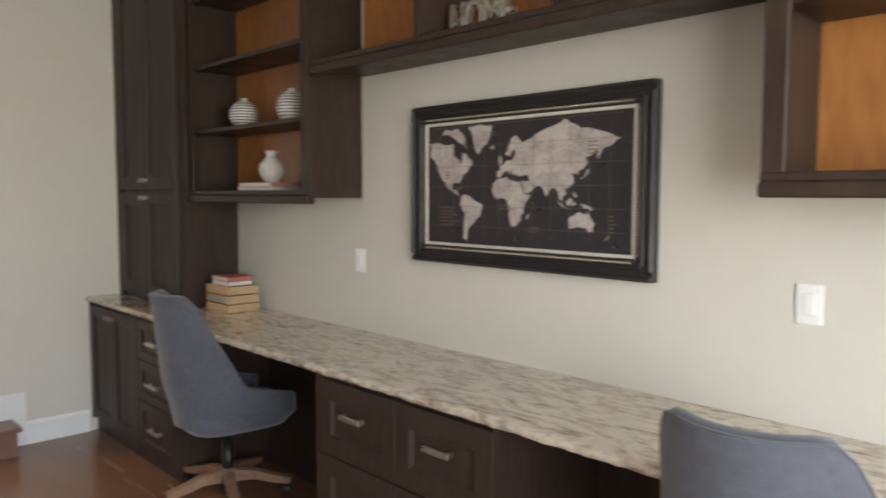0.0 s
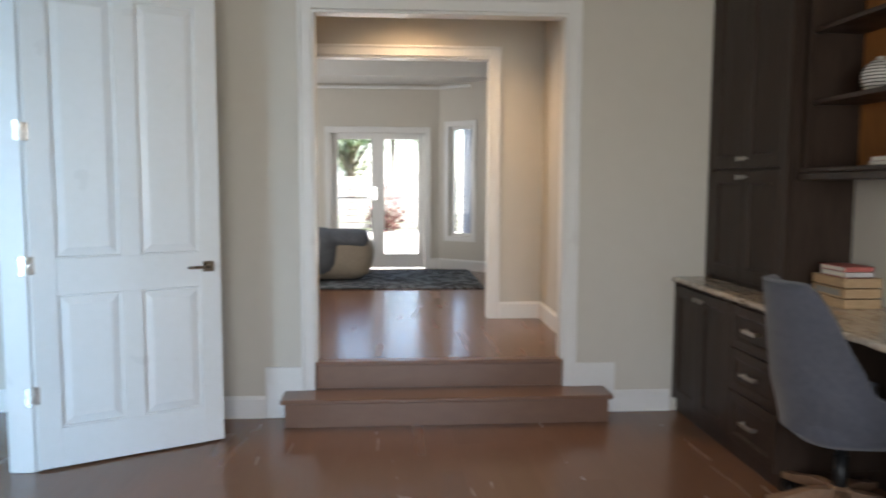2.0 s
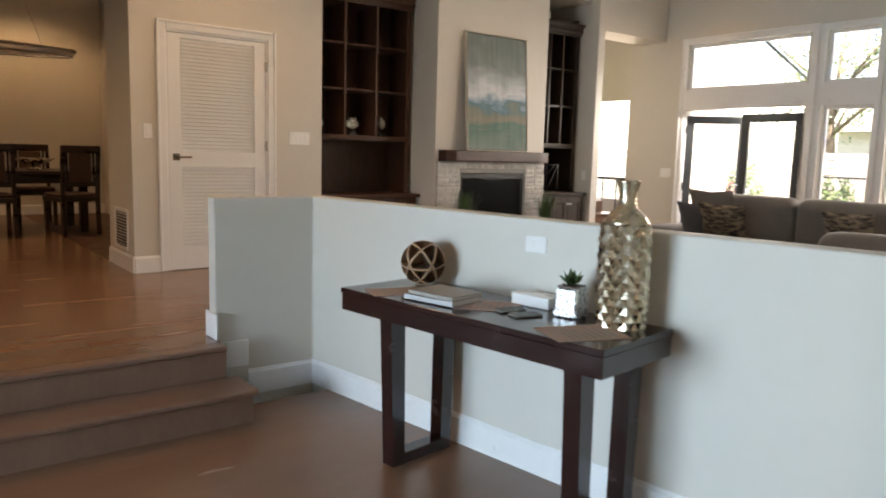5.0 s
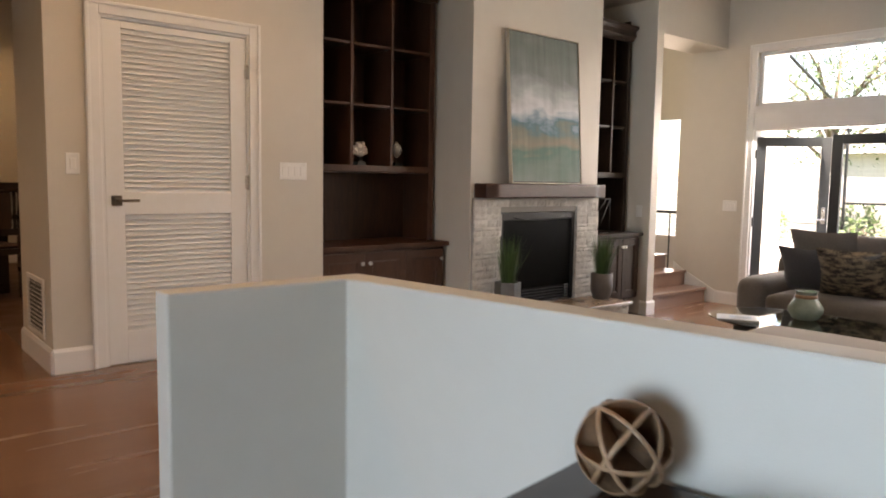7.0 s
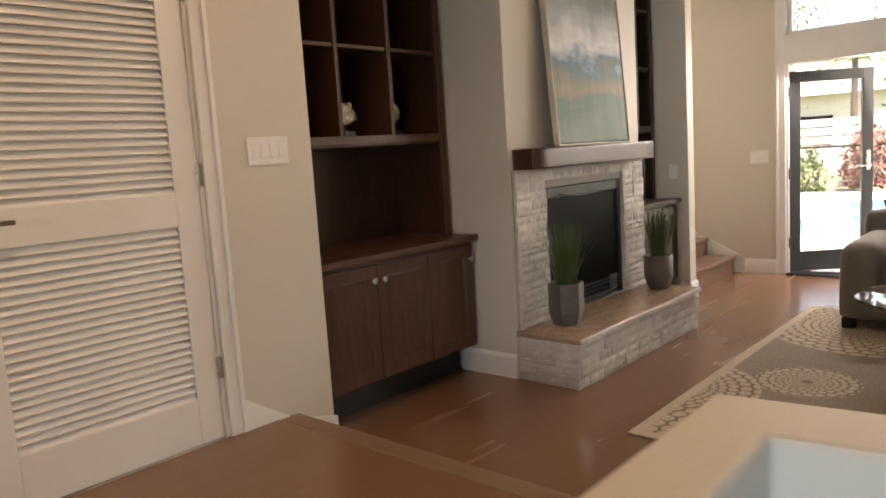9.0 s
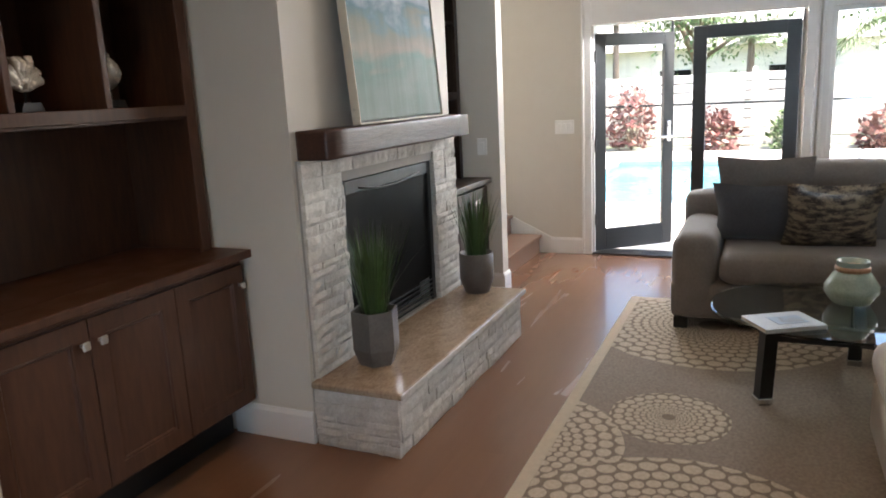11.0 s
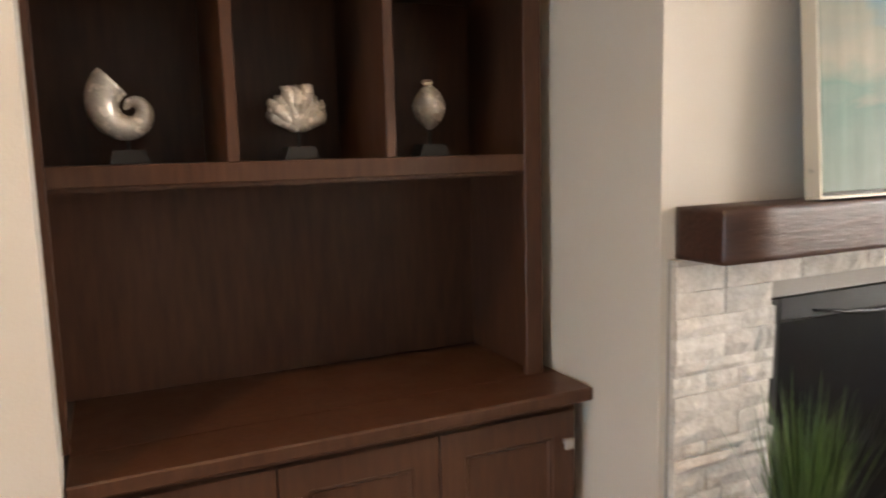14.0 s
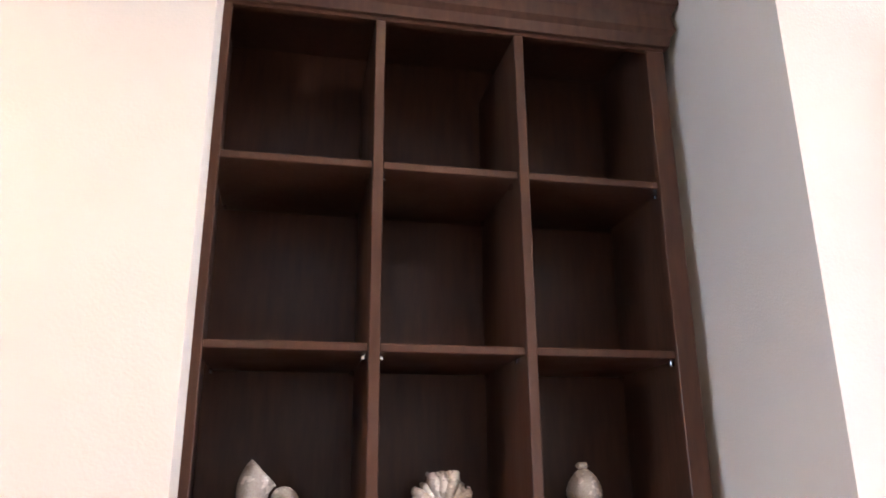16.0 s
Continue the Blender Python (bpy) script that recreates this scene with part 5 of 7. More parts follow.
def dining_chair(m):
    t = thing("dining_chair", "dark wood dining chair with an upholstered back", "chair", m, "chairs round the dining table")
    for x in (-0.21, 0.21):
        part("back_leg", Mesh().prism([(0.20, 0), (0.24, 0), (0.225, 0.45), (0.27, 1.04), (0.235, 1.04), (0.185, 0.45)], x - 0.02, x + 0.02, "x"), DTM, t)
        part("front_leg", Mesh().prism([(-0.21, 0), (-0.18, 0), (-0.165, 0.42), (-0.215, 0.42)], x - 0.022, x + 0.022, "x"), DTM, t)
    part("seat_frame", Mesh().box((-0.235, -0.23, 0.40), (0.235, 0.225, 0.455), 0.004), DTM, t)
    part("seat", Mesh().box((-0.225, -0.225, 0.455), (0.225, 0.20, 0.50), 0.02), CUSH, t)
    part("top_rail", Mesh().box((-0.23, 0.225, 0.97), (0.23, 0.27, 1.06), 0.008), DTM, t)
    part("lower_rail", Mesh().box((-0.19, 0.20, 0.58), (0.19, 0.235, 0.64), 0.004), DTM, t)
    part("back_pad", Mesh().box((-0.13, 0.205, 0.64), (0.13, 0.25, 0.97), 0.012), CUSH, t)
    for x in (-0.16, 0.16):
        part("back_slat", Mesh().box((x - 0.012, 0.215, 0.64), (x + 0.012, 0.24, 0.97), 0.003), DTM, t)
    for o in t.children:
        fix_normals(o)
    return t


t = thing("dining_table", "dark wood dining table", "table", pose(-1.25, 14.35, UP))
part("tabletop", Mesh().box((-1.15, -0.55, 0.71), (1.15, 0.55, 0.75), 0.006), DTM, t)
part("apron", Mesh().box((-1.05, -0.47, 0.60), (1.05, 0.47, 0.709), 0.004), DTM, t)
for x in (-1.0, 1.0):
    for y in (-0.42, 0.42):
        part("leg", Mesh().box((x - 0.045, y - 0.045, 0), (x + 0.045, y + 0.045, 0.60), 0.006), DTM, t)
dc = dining_chair(pose(-0.42, 13.72, UP, 0, 0, 196))
for x, y, a in ((-1.27, 13.66, 182), (-2.0, 13.65, 178), (-0.62, 15.05, 0), (-1.35, 15.05, 4), (-2.05, 15.05, -3)):
    copy_thing(dc, pose(x, y, UP, 0, 0, a))
t = thing("fruit_bowl", "woven gold bowl on the dining table", "bowl", pose(-0.72, 14.3, UP + 0.751))
part("bowl", Mesh().lathe([(0.07, 0), (0.075, 0.012), (0.05, 0.03), (0.12, 0.08), (0.25, 0.14), (0.24, 0.143), (0.11, 0.09), (0.001, 0.05)], 28), GOLD, t)
t = thing("chandelier", "slim oval glass and metal ring chandelier hanging over the table", "lamp", pose(-1.16, 14.3, UP + 2.215))
ring = [(0.95 * math.cos(2 * math.pi * i / 48), 0.34 * math.sin(2 * math.pi * i / 48), 0) for i in range(48)]
part("ring", Mesh().tube(ring, 0.018, 8, closed=True), CHROME, t)
part("lower_ring", Mesh().tube([(x * 0.97, y * 0.97, -0.07) for x, y, z in ring], 0.010, 8, closed=True), CHROME, t)
part("light_band", Mesh().tube([(x * 0.985, y * 0.985, -0.035) for x, y, z in ring], 0.014, 8, closed=True), CERAMIC, t, "frosted glass band")
for x in (-0.6, 0.6):
    part("cable", Mesh().tube([(x, 0, 0.0), (x * 0.3, 0, H2 - UP - 2.235)], 0.003, 6), STEEL, t)
part("canopy", Mesh().lathe([(0.12, H2 - UP - 2.245), (0.12, H2 - UP - 2.22)], 20), STEEL, t)

# ---- bedroom beyond the hall ----
def glazed(name, m, w, h, material, label, thick=0.045, rail=0.10, low=0.2, bars=0, handle=None):
    """A glazed door leaf or sash in the x-z plane, hinged at x = 0."""
    t = thing(name, label, "door" if "door" in name else "window", m, kind="structure")
    part("stile", Mesh().box((0, 0, 0), (rail, thick, h), 0.003), material, t)
    part("stile", Mesh().box((w - rail, 0, 0), (w, thick, h), 0.003), material, t)
    part("bottom_rail", Mesh().box((rail, 0, 0), (w - rail, thick, low), 0.003), material, t)
    part("top_rail", Mesh().box((rail, 0, h - rail), (w - rail, thick, h), 0.003), material, t)
    for i in range(bars):
        z = low + (h - rail - low) * (i + 1) / (bars + 1)
        part("glazing_bar", Mesh().box((rail, 0.012, z - 0.01), (w - rail, thick - 0.012, z + 0.01), 0.002), material, t)
    g = part("pane", Mesh().box((rail - 0.004, thick / 2 - 0.003, low - 0.004), (w - rail + 0.004, thick / 2 + 0.003, h - rail + 0.004)), PANE, t, "clear glass pane")
    g.visible_shadow = False
    if handle is not None:
        ms = Mesh().box((-0.02, -0.01, -0.09), (0.02, 0, 0.09), 0.003).box((-0.008, -0.045, -0.055), (0.008, -0.01, -0.04), 0.002).box((-0.10, -0.052, -0.058), (0.012, -0.040, -0.038), 0.003).lathe([(0.014, 0), (0.014, 0.016)], 14, Matrix.Translation((0, 0, 0.05)) @ Matrix.Rotation(radians(90), 4, "X"))
        part("handle", ms, CHROME, t, "steel lever and lock plate", pose(handle, 0, 1.02))
    return t


casing("trim_bedroom_door", "x", BX, -1, 2.00, 3.27, UP + 0.001, 2.21, 0.08)
for i, y in enumerate((3.265, 2.635)):
    glazed("door_bedroom", pose(BX + 0.05, y, UP + 0.01, 0, 0, -90), 0.63, 1.84, WHITE, "white french door with one large pane", rail=0.085, low=0.19, handle=0.59 if i == 0 else None)
wb = glazed("window_bay", BAY @ pose(0.16, 0.045, 0.82), 0.36, 1.47, WHITE, "narrow white casement window in the bay", rail=0.04, low=0.04)
for a, b in (((0.09, 0.75), (0.16, 2.36)), ((0.52, 0.75), (0.59, 2.36)), ((0.16, 0.75), (0.52, 0.82)), ((0.16, 2.29), (0.52, 2.36))):
    part("window_casing", Mesh().box((a[0], -0.018, a[1]), (b[0], -0.001, b[1]), 0.003), WHITE, wb).matrix_parent_inverse = (BAY @ pose(0.16, 0.045, 0.82)).inverted() @ BAY
for z in (1.755, 2.09):
    t = thing("wall_frame", "small framed picture with a wide white mount", "picture", BAY @ pose(0.99, -0.001, z, 0, 0, 180))
    part("frame", Mesh().box((-0.13, 0, -0.13), (0.13, 0.018, 0.13), 0.004), mat("pewter_frame", (0.25, 0.24, 0.22), None, 20, rough=0.4, metal=0.5), t)
    part("mount", Mesh().box((-0.105, 0.018, -0.105), (0.105, 0.0195, 0.105)), PLASTIC, t)
    part("photo", Mesh().box((-0.055, 0.0195, -0.055), (0.055, 0.0205, 0.055)), SUEDE, t)
ms = Mesh().box((BX - 0.035, 1.80, 2.79), (BX - 0.001, 5.199, 2.83), 0.006)
ms.box((0.03, -0.035, 2.79), (0.50, -0.001, 2.83), 0.006, BAY)
solid("trim_bedroom_ledge", ms, WHITE, "thin white ledge moulding high on the bedroom wall", "trim", kind="structure")
ms = Mesh().box((BX - 0.10, 1.80, 3.06), (BX - 0.001, 5.199, H1 - 0.001), 0.02)
ms.box((0.08, -0.10, 3.06), (1.60, -0.001, H1 - 0.0015), 0.02, BAY)
solid("trim_bedroom_crown", ms, CEIL, "deep white crown moulding in the bedroom", "trim", kind="structure")
t = thing("outdoor_curtain", "pale blue-grey curtain hanging outside the bay window", "curtain", BAY @ pose(0.10, 0.45, 0.05))
v, f = [], []
for i in range(61):
    x = 0.52 * i / 60
    y = 0.03 * math.sin(x * 62) + 0.012 * math.sin(x * 141)
    v += [(x, y, 0.0), (x, y * 0.8, 2.45)]
f = [(2 * i, 2 * i + 2, 2 * i + 3, 2 * i + 1) for i in range(60)]
cu = Mesh()
cu.add(v, f, None, True)
part("drape", cu, mat("blue_grey_drape", (0.42, 0.47, 0.56), (0.36, 0.41, 0.50), 3, stretch=(6, 6, 0.4), rough=0.8), t)
part("rod", Mesh().tube([(-0.05, 0, 2.46), (0.6, 0, 2.46)], 0.012, 8), STEEL, t)
RUGD = mat("charcoal_rug", (0.16, 0.18, 0.20), (0.025, 0.03, 0.035), 3.2, rough=0.95, bump=0.004, bump_scale=120, distort=3.5, lo=0.47, hi=0.53, fine=0.12)
t = thing("bedroom_rug", "charcoal shag rug with pale swirling lines", "rug", pose(3.28, 1.42, UP + 0.001))
part("rug_field", Mesh().box((0, 0, 0), (1.75, 2.8, 0.016), 0.006), RUGD, t)
t = thing("bed", "bed corner with a beige cover and a dark throw", "bed", pose(3.75, 2.68, UP + 0.017))
LINEN = mat("beige_linen", (0.44, 0.37, 0.29), (0.36, 0.30, 0.23), 6, rough=0.85, bump=0.003, bump_scale=14)
THROW = mat("grey_throw", (0.17, 0.185, 0.21), (0.10, 0.11, 0.125), 8, rough=0.95, bump=0.006, bump_scale=60)


def soft_block(x0, y0, z0, x1, y1, z1, r, bulge=0.0, n=10):
    """A box with well rounded edges and a slightly swollen top."""
    ms = Mesh()
    hx, hy, hz = (x1 - x0) / 2, (y1 - y0) / 2, (z1 - z0) / 2
    c = Vector(((x0 + x1) / 2, (y0 + y1) / 2, (z0 + z1) / 2))
    r = min(r, hx, hy, hz)

    def pt(p):
        q = Vector((max(-hx + r, min(hx - r, p.x)), max(-hy + r, min(hy - r, p.y)), max(-hz + r, min(hz - r, p.z))))
        d = p - q
        o = q + (d.normalized() * r if d.length > 1e-9 else d)
        o.z += bulge * (1 - (o.x / hx) ** 2) * (1 - (o.y / hy) ** 2) * (1 if o.z > 0 else 0)
        return tuple(c + o)
    ticks = [-1 + 2 * i / n for i in range(n + 1)]
    ease = lambda t_: math.copysign(abs(t_) ** 0.6, t_)
    for ax in range(3):
        for s in (-1, 1):
            v, f = [], []
            for a in ticks:
                for b in ticks:
                    p = [0, 0, 0]
                    p[ax], p[(ax + 1) % 3], p[(ax + 2) % 3] = s, ease(a), ease(b)
                    v.append(pt(Vector((p[0] * hx, p[1] * hy, p[2] * hz))))
            for i in range(n):
                for j in range(n):
                    q = (i * (n + 1) + j, (i + 1) * (n + 1) + j, (i + 1) * (n + 1) + j + 1, i * (n + 1) + j + 1)
                    f.append(q if s > 0 else q[::-1])
            ms.add(v, f, None, True)
    return weld(ms)


part("cover", soft_block(0.05, 0, 0.0, 1.3, 1.9, 0.54, 0.24, 0.04), LINEN, t)
part("throw", weld(soft_block(-0.01, 0.36, 0.06, 0.66, 1.95, 0.60, 0.22, 0.04).add(*(lambda q: (q.v, q.f))(soft_block(0.06, 0.05, 0.40, 0.66, 0.75, 0.585, 0.09, 0.02)), None, True)), THROW, t, "grey fringed throw")


# ---- living room: bookcases ----
def bookcase(x0, x1, by, c0, c1, cy, wood, label, base_label, knob_cols):
    """A niche bookcase from x0 to x1 on the plane by, with a crown, and the floating cabinet from c0 to c1 on the plane cy below it."""
    w = x1 - x0
    t = thing("bookcase", label, "bookcase", pose(x0, by, 0), "niche bookcases")
    d = NB - by - 0.004
    part("back", Mesh().box((0.0, d - 0.014, 1.0), (w, d, 3.16)), wood, t)
    for x in (0.0, w - 0.02):
        part("side", Mesh().box((x, 0.02, 1.0), (x + 0.02, d - 0.014, 3.16)), wood, t)
    part("stile", Mesh().box((0, 0, 1.0), (0.055, 0.02, 2.945), 0.002), wood, t)
    part("stile", Mesh().box((w - 0.055, 0, 1.0), (w, 0.02, 2.945), 0.002), wood, t)
    part("top_rail", Mesh().box((0.0, 0, 2.945), (w, 0.02, 3.06), 0.002), wood, t)
    part("ledge", Mesh().box((0.056, 0.0, 1.566), (w - 0.056, 0.021, 1.612), 0.002).box((0.021, 0.021, 1.556), (w - 0.021, d - 0.014, 1.6115)), wood, t)
    part("roof", Mesh().box((0.02, 0.02, 3.06), (w - 0.02, d - 0.014, 3.08)), wood, t)
    a, b = 0.055, w - 0.055
    third = (b - a) / 3
    for i in (1, 2):
        x = a + third * i
        part("divider", Mesh().box((x - 0.013, 0.0, 1.612), (x + 0.013, d - 0.014, 2.945), 0.002), wood, t)
    for z in (2.087, 2.545):
        for i in range(3):
            xa, xb = a + third * i + (0.014 if i else -0.02), a + third * (i + 1) - (0.014 if i < 2 else -0.02)
            s = part("shelf", Mesh().box((xa, 0.012, z - 0.02), (xb, d - 0.015, z), 0.002), wood, t)
            for px in (xa + 0.003, xb - 0.012):
                for py in (0.05, d - 0.06):
                    part("shelf_pin", Mesh().box((px, py, z - 0.034), (px + 0.009, py + 0.012, z - 0.0205), 0.001), CHROME, s)
    part("cornice", crown(0.0, w, d - 0.02, -0.001, 2.955, 0.15, 0.040 if knob_cols else 0.046), wood, t)
    c = thing("floating_cabinet", base_label, "cabinet", pose(c0, cy, 0), "niche cabinets")
    dd = NB - cy - 0.004
    wc = c1 - c0 - 0.03
    part("body", Mesh().box((0.0, 0.021, 0.32), (wc, dd, 0.964), 0.002), wood, c)
    part("countertop", Mesh().box((-0.0, -0.022, 0.965), (c1 - c0 - 0.002, by - cy - 0.002, 1.0), 0.004).box((0, by - cy - 0.002, 0.965), (c1 - c0 - 0.002, dd, 0.9995)), wood, c)
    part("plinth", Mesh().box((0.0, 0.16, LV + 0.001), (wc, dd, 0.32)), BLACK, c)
    third = (wc - 0.03) / 3
    for i in range(3):
        fitted(c, "door", wood, 0.015 + third * i, 0.335, third, 0.61, pull="knob", px=(0.91, 0.09, 0.91)[i] if knob_cols else (0.09, 0.91, 0.09)[i], pz=0.86, rail=0.065)
    return t


bookcase(N1 - 0.047, BR[0] - 0.043, BY, N1 + 0.003, BR[0] - 0.002, 10.555, WALNUT, "walnut stained niche bookcase, nearly empty, with a crown", "walnut stained floating cabinet with three panelled doors", True)
bookcase(BR[1] + 0.05, N2 - 0.052, BY2, BR[1] + 0.002, N2 - 0.002, 10.375, DARKWOOD, "dark stained niche bookcase beside the chimney breast", "dark stained floating cabinet with panelled doors", False)

NACRE = mat("silvered_shell", (0.80, 0.77, 0.71), (0.55, 0.50, 0.43), 30, rough=0.25, metal=0.35, bump=0.001, bump_scale=60)
STAND = mat("black_stand", (0.03, 0.026, 0.024), None, 12, rough=0.4)


def stand(t):
    part("base", Mesh().prism([(-0.048, 0), (0.048, 0), (0.036, 0.034), (-0.036, 0.034)], -0.035, 0.035, "y"), STAND, t)
    fix_normals(t.children[0])
    part("rod", Mesh().tube([(0, 0, 0.033), (0, 0, 0.085)], 0.004, 8), STAND, t)


SY, SZ = 10.90, 1.613
SMALL = Matrix.Scale(0.94, 4)
t = thing("shell_ornament", "silvered nautilus shell on a black stand", "ornament", pose(1.385, SY, SZ) @ SMALL, "shelf ornaments")
stand(t)
path, tap = [], []
for i in range(46):
    a = i / 45 * 2.35 * math.pi
    r = 0.010 + 0.068 * (i / 45) ** 1.5
    path.append((0.012 - r * math.cos(a - 6.33), 0, 0.135 + r * math.sin(a - 6.33)))
    tap.append(0.16 + 0.84 * (i / 45) ** 1.25)
part("shell", Mesh().tube(path, 0.046, 16, taper=tap), NACRE, t)
t = thing("coral_ornament", "silvered fan of coral on a black stand", "ornament", pose(1.79, SY, SZ) @ SMALL, "shelf ornaments")
stand(t)
rnd = random.Random(5)
coral = Mesh()
for i in range(9):
    a = radians(-62 + 124 * i / 8)
    ln = 0.10 + 0.02 * math.cos(a * 2) + rnd.uniform(-0.008, 0.012)
    pts = [(math.sin(a) * ln * k * (0.6 + 0.4 * k), rnd.uniform(-0.012, 0.012) * k, 0.08 + math.cos(a) * ln * k * (0.8 + 0.2 * k)) for k in (0, 0.3, 0.6, 0.85, 1.0)]
    coral.tube(pts, 0.018, 8, taper=(0.6, 0.9, 1.0, 1.15, 0.5))
    for s in (-1, 1):
        b = Vector(pts[3])
        coral.tube([tuple(b), tuple(b + Vector((s * 0.014, rnd.uniform(-0.02, 0.02), 0.02)))], 0.010, 6, taper=(1, 0.6))
part("coral", coral, NACRE, t)
t = thing("urchin_ornament", "silvered ribbed sea shell on a black stand", "ornament", pose(2.16, SY, SZ) @ SMALL, "shelf ornaments")
stand(t)
ribs = []
for k in range(25):
    u = k / 24
    ribs.append((max(0.001, 0.048 * math.sin(math.pi * min(0.999, u)) ** 0.7 * (1 + 0.05 * (k % 2))), 0.075 + 0.135 * u))
part("shell", Mesh().lathe(ribs, 20), NACRE, t)
part("tip", Mesh().box((-0.02, -0.01, 0.205), (0.014, 0.01, 0.222), 0.006), NACRE, t)
t = thing("ceramic_vase", "slim pale bottle vase on a dark shelf", "vase", pose(4.55, 10.78, 1.613))
part("body", Mesh().lathe([(0.03, 0), (0.045, 0.03), (0.048, 0.08), (0.02, 0.13), (0.012, 0.20), (0.016, 0.22), (0.001, 0.2)], 20), CERAMIC, t)
t = thing("wire_lantern", "dark metal frame lantern on the cabinet", "ornament", pose(4.42, 10.47, 1.001))
for a, b in (((-0.1, 0), (0.1, 0)), ((0.1, 0), (0.1, 0.34)), ((0.1, 0.34), (-0.1, 0.34)), ((-0.1, 0.34), (-0.1, 0)), ((-0.1, 0), (0.1, 0.34)), ((-0.1, 0.2), (0.04, 0.34))):
    part("bar", Mesh().tube([(a[0], 0, a[1] + 0.005), (b[0], 0, b[1] + 0.005)], 0.005, 6), BLACK, t)
switch_plate("light_switch", pose(N2 - 0.001, 10.42, 1.22, 0, 0, -90), 0.075, 0.12, 1, "white switch plate inside the niche")

# ---- fireplace ----
HT = 0.435
t = thing("fireplace", "white stacked-stone fireplace with a raised hearth and black firebox", "fireplace", pose(0, 0, 0), kind="structure")
HX = (2.435, 4.06)
surround = part("surround_backing", Mesh().box((BR[0] + 0.02, FY - 0.012, HT), (FB[0] - 0.001, FY - 0.001, 1.366)).box((FB[1] + 0.001, FY - 0.012, HT), (BR[1] - 0.004, FY - 0.001, 1.366)).box((FB[0] - 0.001, FY - 0.012, FB[3]), (FB[1] + 0.001, FY - 0.001, 1.366)), GROUT, t)
hearth = part("hearth_block", Mesh().box((HX[0] + 0.02, 9.885, LV + 0.001), (HX[1] - 0.02, FY - 0.001, HT - 0.031)), GROUT, t)
part("hearth_top", Mesh().box((HX[0] - 0.012, 9.845, HT - 0.03), (HX[1] + 0.012, FY - 0.013, HT), 0.006), TRAVERTINE, t, "polished beige stone hearth slab")
part("hearth_edge", Mesh().box((HX[0] - 0.014, 9.838, HT - 0.028), (HX[1] + 0.014, 9.846, HT - 0.002), 0.003), STONE, t, "pale chiselled front edge")
rnd = random.Random(12)
protos = {}
for ln in (0.10, 0.15, 0.20, 0.27):
    for hh in (0.032, 0.046, 0.060):
        for k in range(2):
            ms = Mesh()
            nx, nz = 4, 2
            v = []
            for i in range(nx + 1):
                for j in range(nz + 1):
                    edge = i in (0, nx) or j in (0, nz)
                    v.append((ln * i / nx, -0.014 - (rnd.uniform(0, 0.004) if edge else rnd.uniform(0.002, 0.016)), hh * j / nz))
            f = [(i * (nz + 1) + j, (i + 1) * (nz + 1) + j, (i + 1) * (nz + 1) + j + 1, i * (nz + 1) + j + 1) for i in range(nx) for j in range(nz)]
            n0 = len(v)
            v += [(0, 0.012, 0), (ln, 0.012, 0), (ln, 0.012, hh), (0, 0.012, hh)]
            low = [i * (nz + 1) for i in range(nx + 1)]
            upr = [i * (nz + 1) + nz for i in range(nx + 1)]
            f += [tuple([n0, n0 + 1] + low[::-1]), tuple(upr + [n0 + 2, n0 + 3]), tuple([n0, 0, 1, 2, n0 + 3]), tuple([n0 + 1, n0 + 2] + [nx * (nz + 1) + j for j in range(nz, -1, -1)])]
            ms.add(v, f)
            me = mesh_data("stone", ms, STONE)
            bm = bmesh.new()
            bm.from_mesh(me)
            bmesh.ops.recalc_face_normals(bm, faces=bm.faces)
            bm.to_mesh(me)
            bm.free()
            protos[ln, hh, k] = me


def ledgestones(owner, m, u0, u1, z0, z1, hole=None):
    """Rows of split stone strips over a patch of wall, facing -y in the pose m."""
    z = z0
    while z < z1 - 0.012:
        hh = rnd.choice((0.032, 0.046, 0.046, 0.060))
        sz = min(1.0, (z1 - z) / hh)
        u = u0
        while u < u1 - 0.004:
            ln = rnd.choice((0.10, 0.15, 0.20, 0.27))
            end = min(u + ln, u1)
            if u1 - end < 0.035:
                end = u1
            if hole and hole[2] > z + 0.01 and u < hole[1] and end > hole[0]:
                if u < hole[0] - 0.02:
                    end = hole[0]
                else:
                    u = hole[1]
                    continue
            s = new("stone", protos[ln, hh, rnd.randrange(2)])
            s.parent = owner
            s.matrix_basis = m @ Matrix.Translation((u + 0.0008, rnd.uniform(-0.004, 0.004), z + 0.0008)) @ Matrix.Diagonal(((end - u - 0.0016) / ln, 1, sz * (hh - 0.0016) / hh, 1))
            u = end
        z += hh
    return


ledgestones(surround, pose(0, FY - 0.014, 0), BR[0] + 0.02, BR[1] - 0.004, HT, 1.366, (FB[0], FB[1], FB[3]))
ledgestones(hearth, pose(0, 9.885, 0), HX[0] + 0.02, HX[1] - 0.02, LV + 0.001, HT - 0.031)
ledgestones(hearth, pose(HX[0] + 0.02, 0, 0, 0, 0, -90), -FY + 0.016, -9.87, LV + 0.001, HT - 0.031)
ledgestones(hearth, pose(HX[1] - 0.02, 0, 0, 0, 0, 90), 9.87, FY - 0.016, LV + 0.001, HT - 0.031)
fx0, fx1 = FB[0], FB[1]
part("firebox", Mesh().box((fx0, FY + 0.10, HT), (fx1, FY + 0.12, FB[3])).box((fx0, FY + 0.002, FB[3] - 0.004), (fx1, FY + 0.1, FB[3] - 0.001)), SOOT, t)
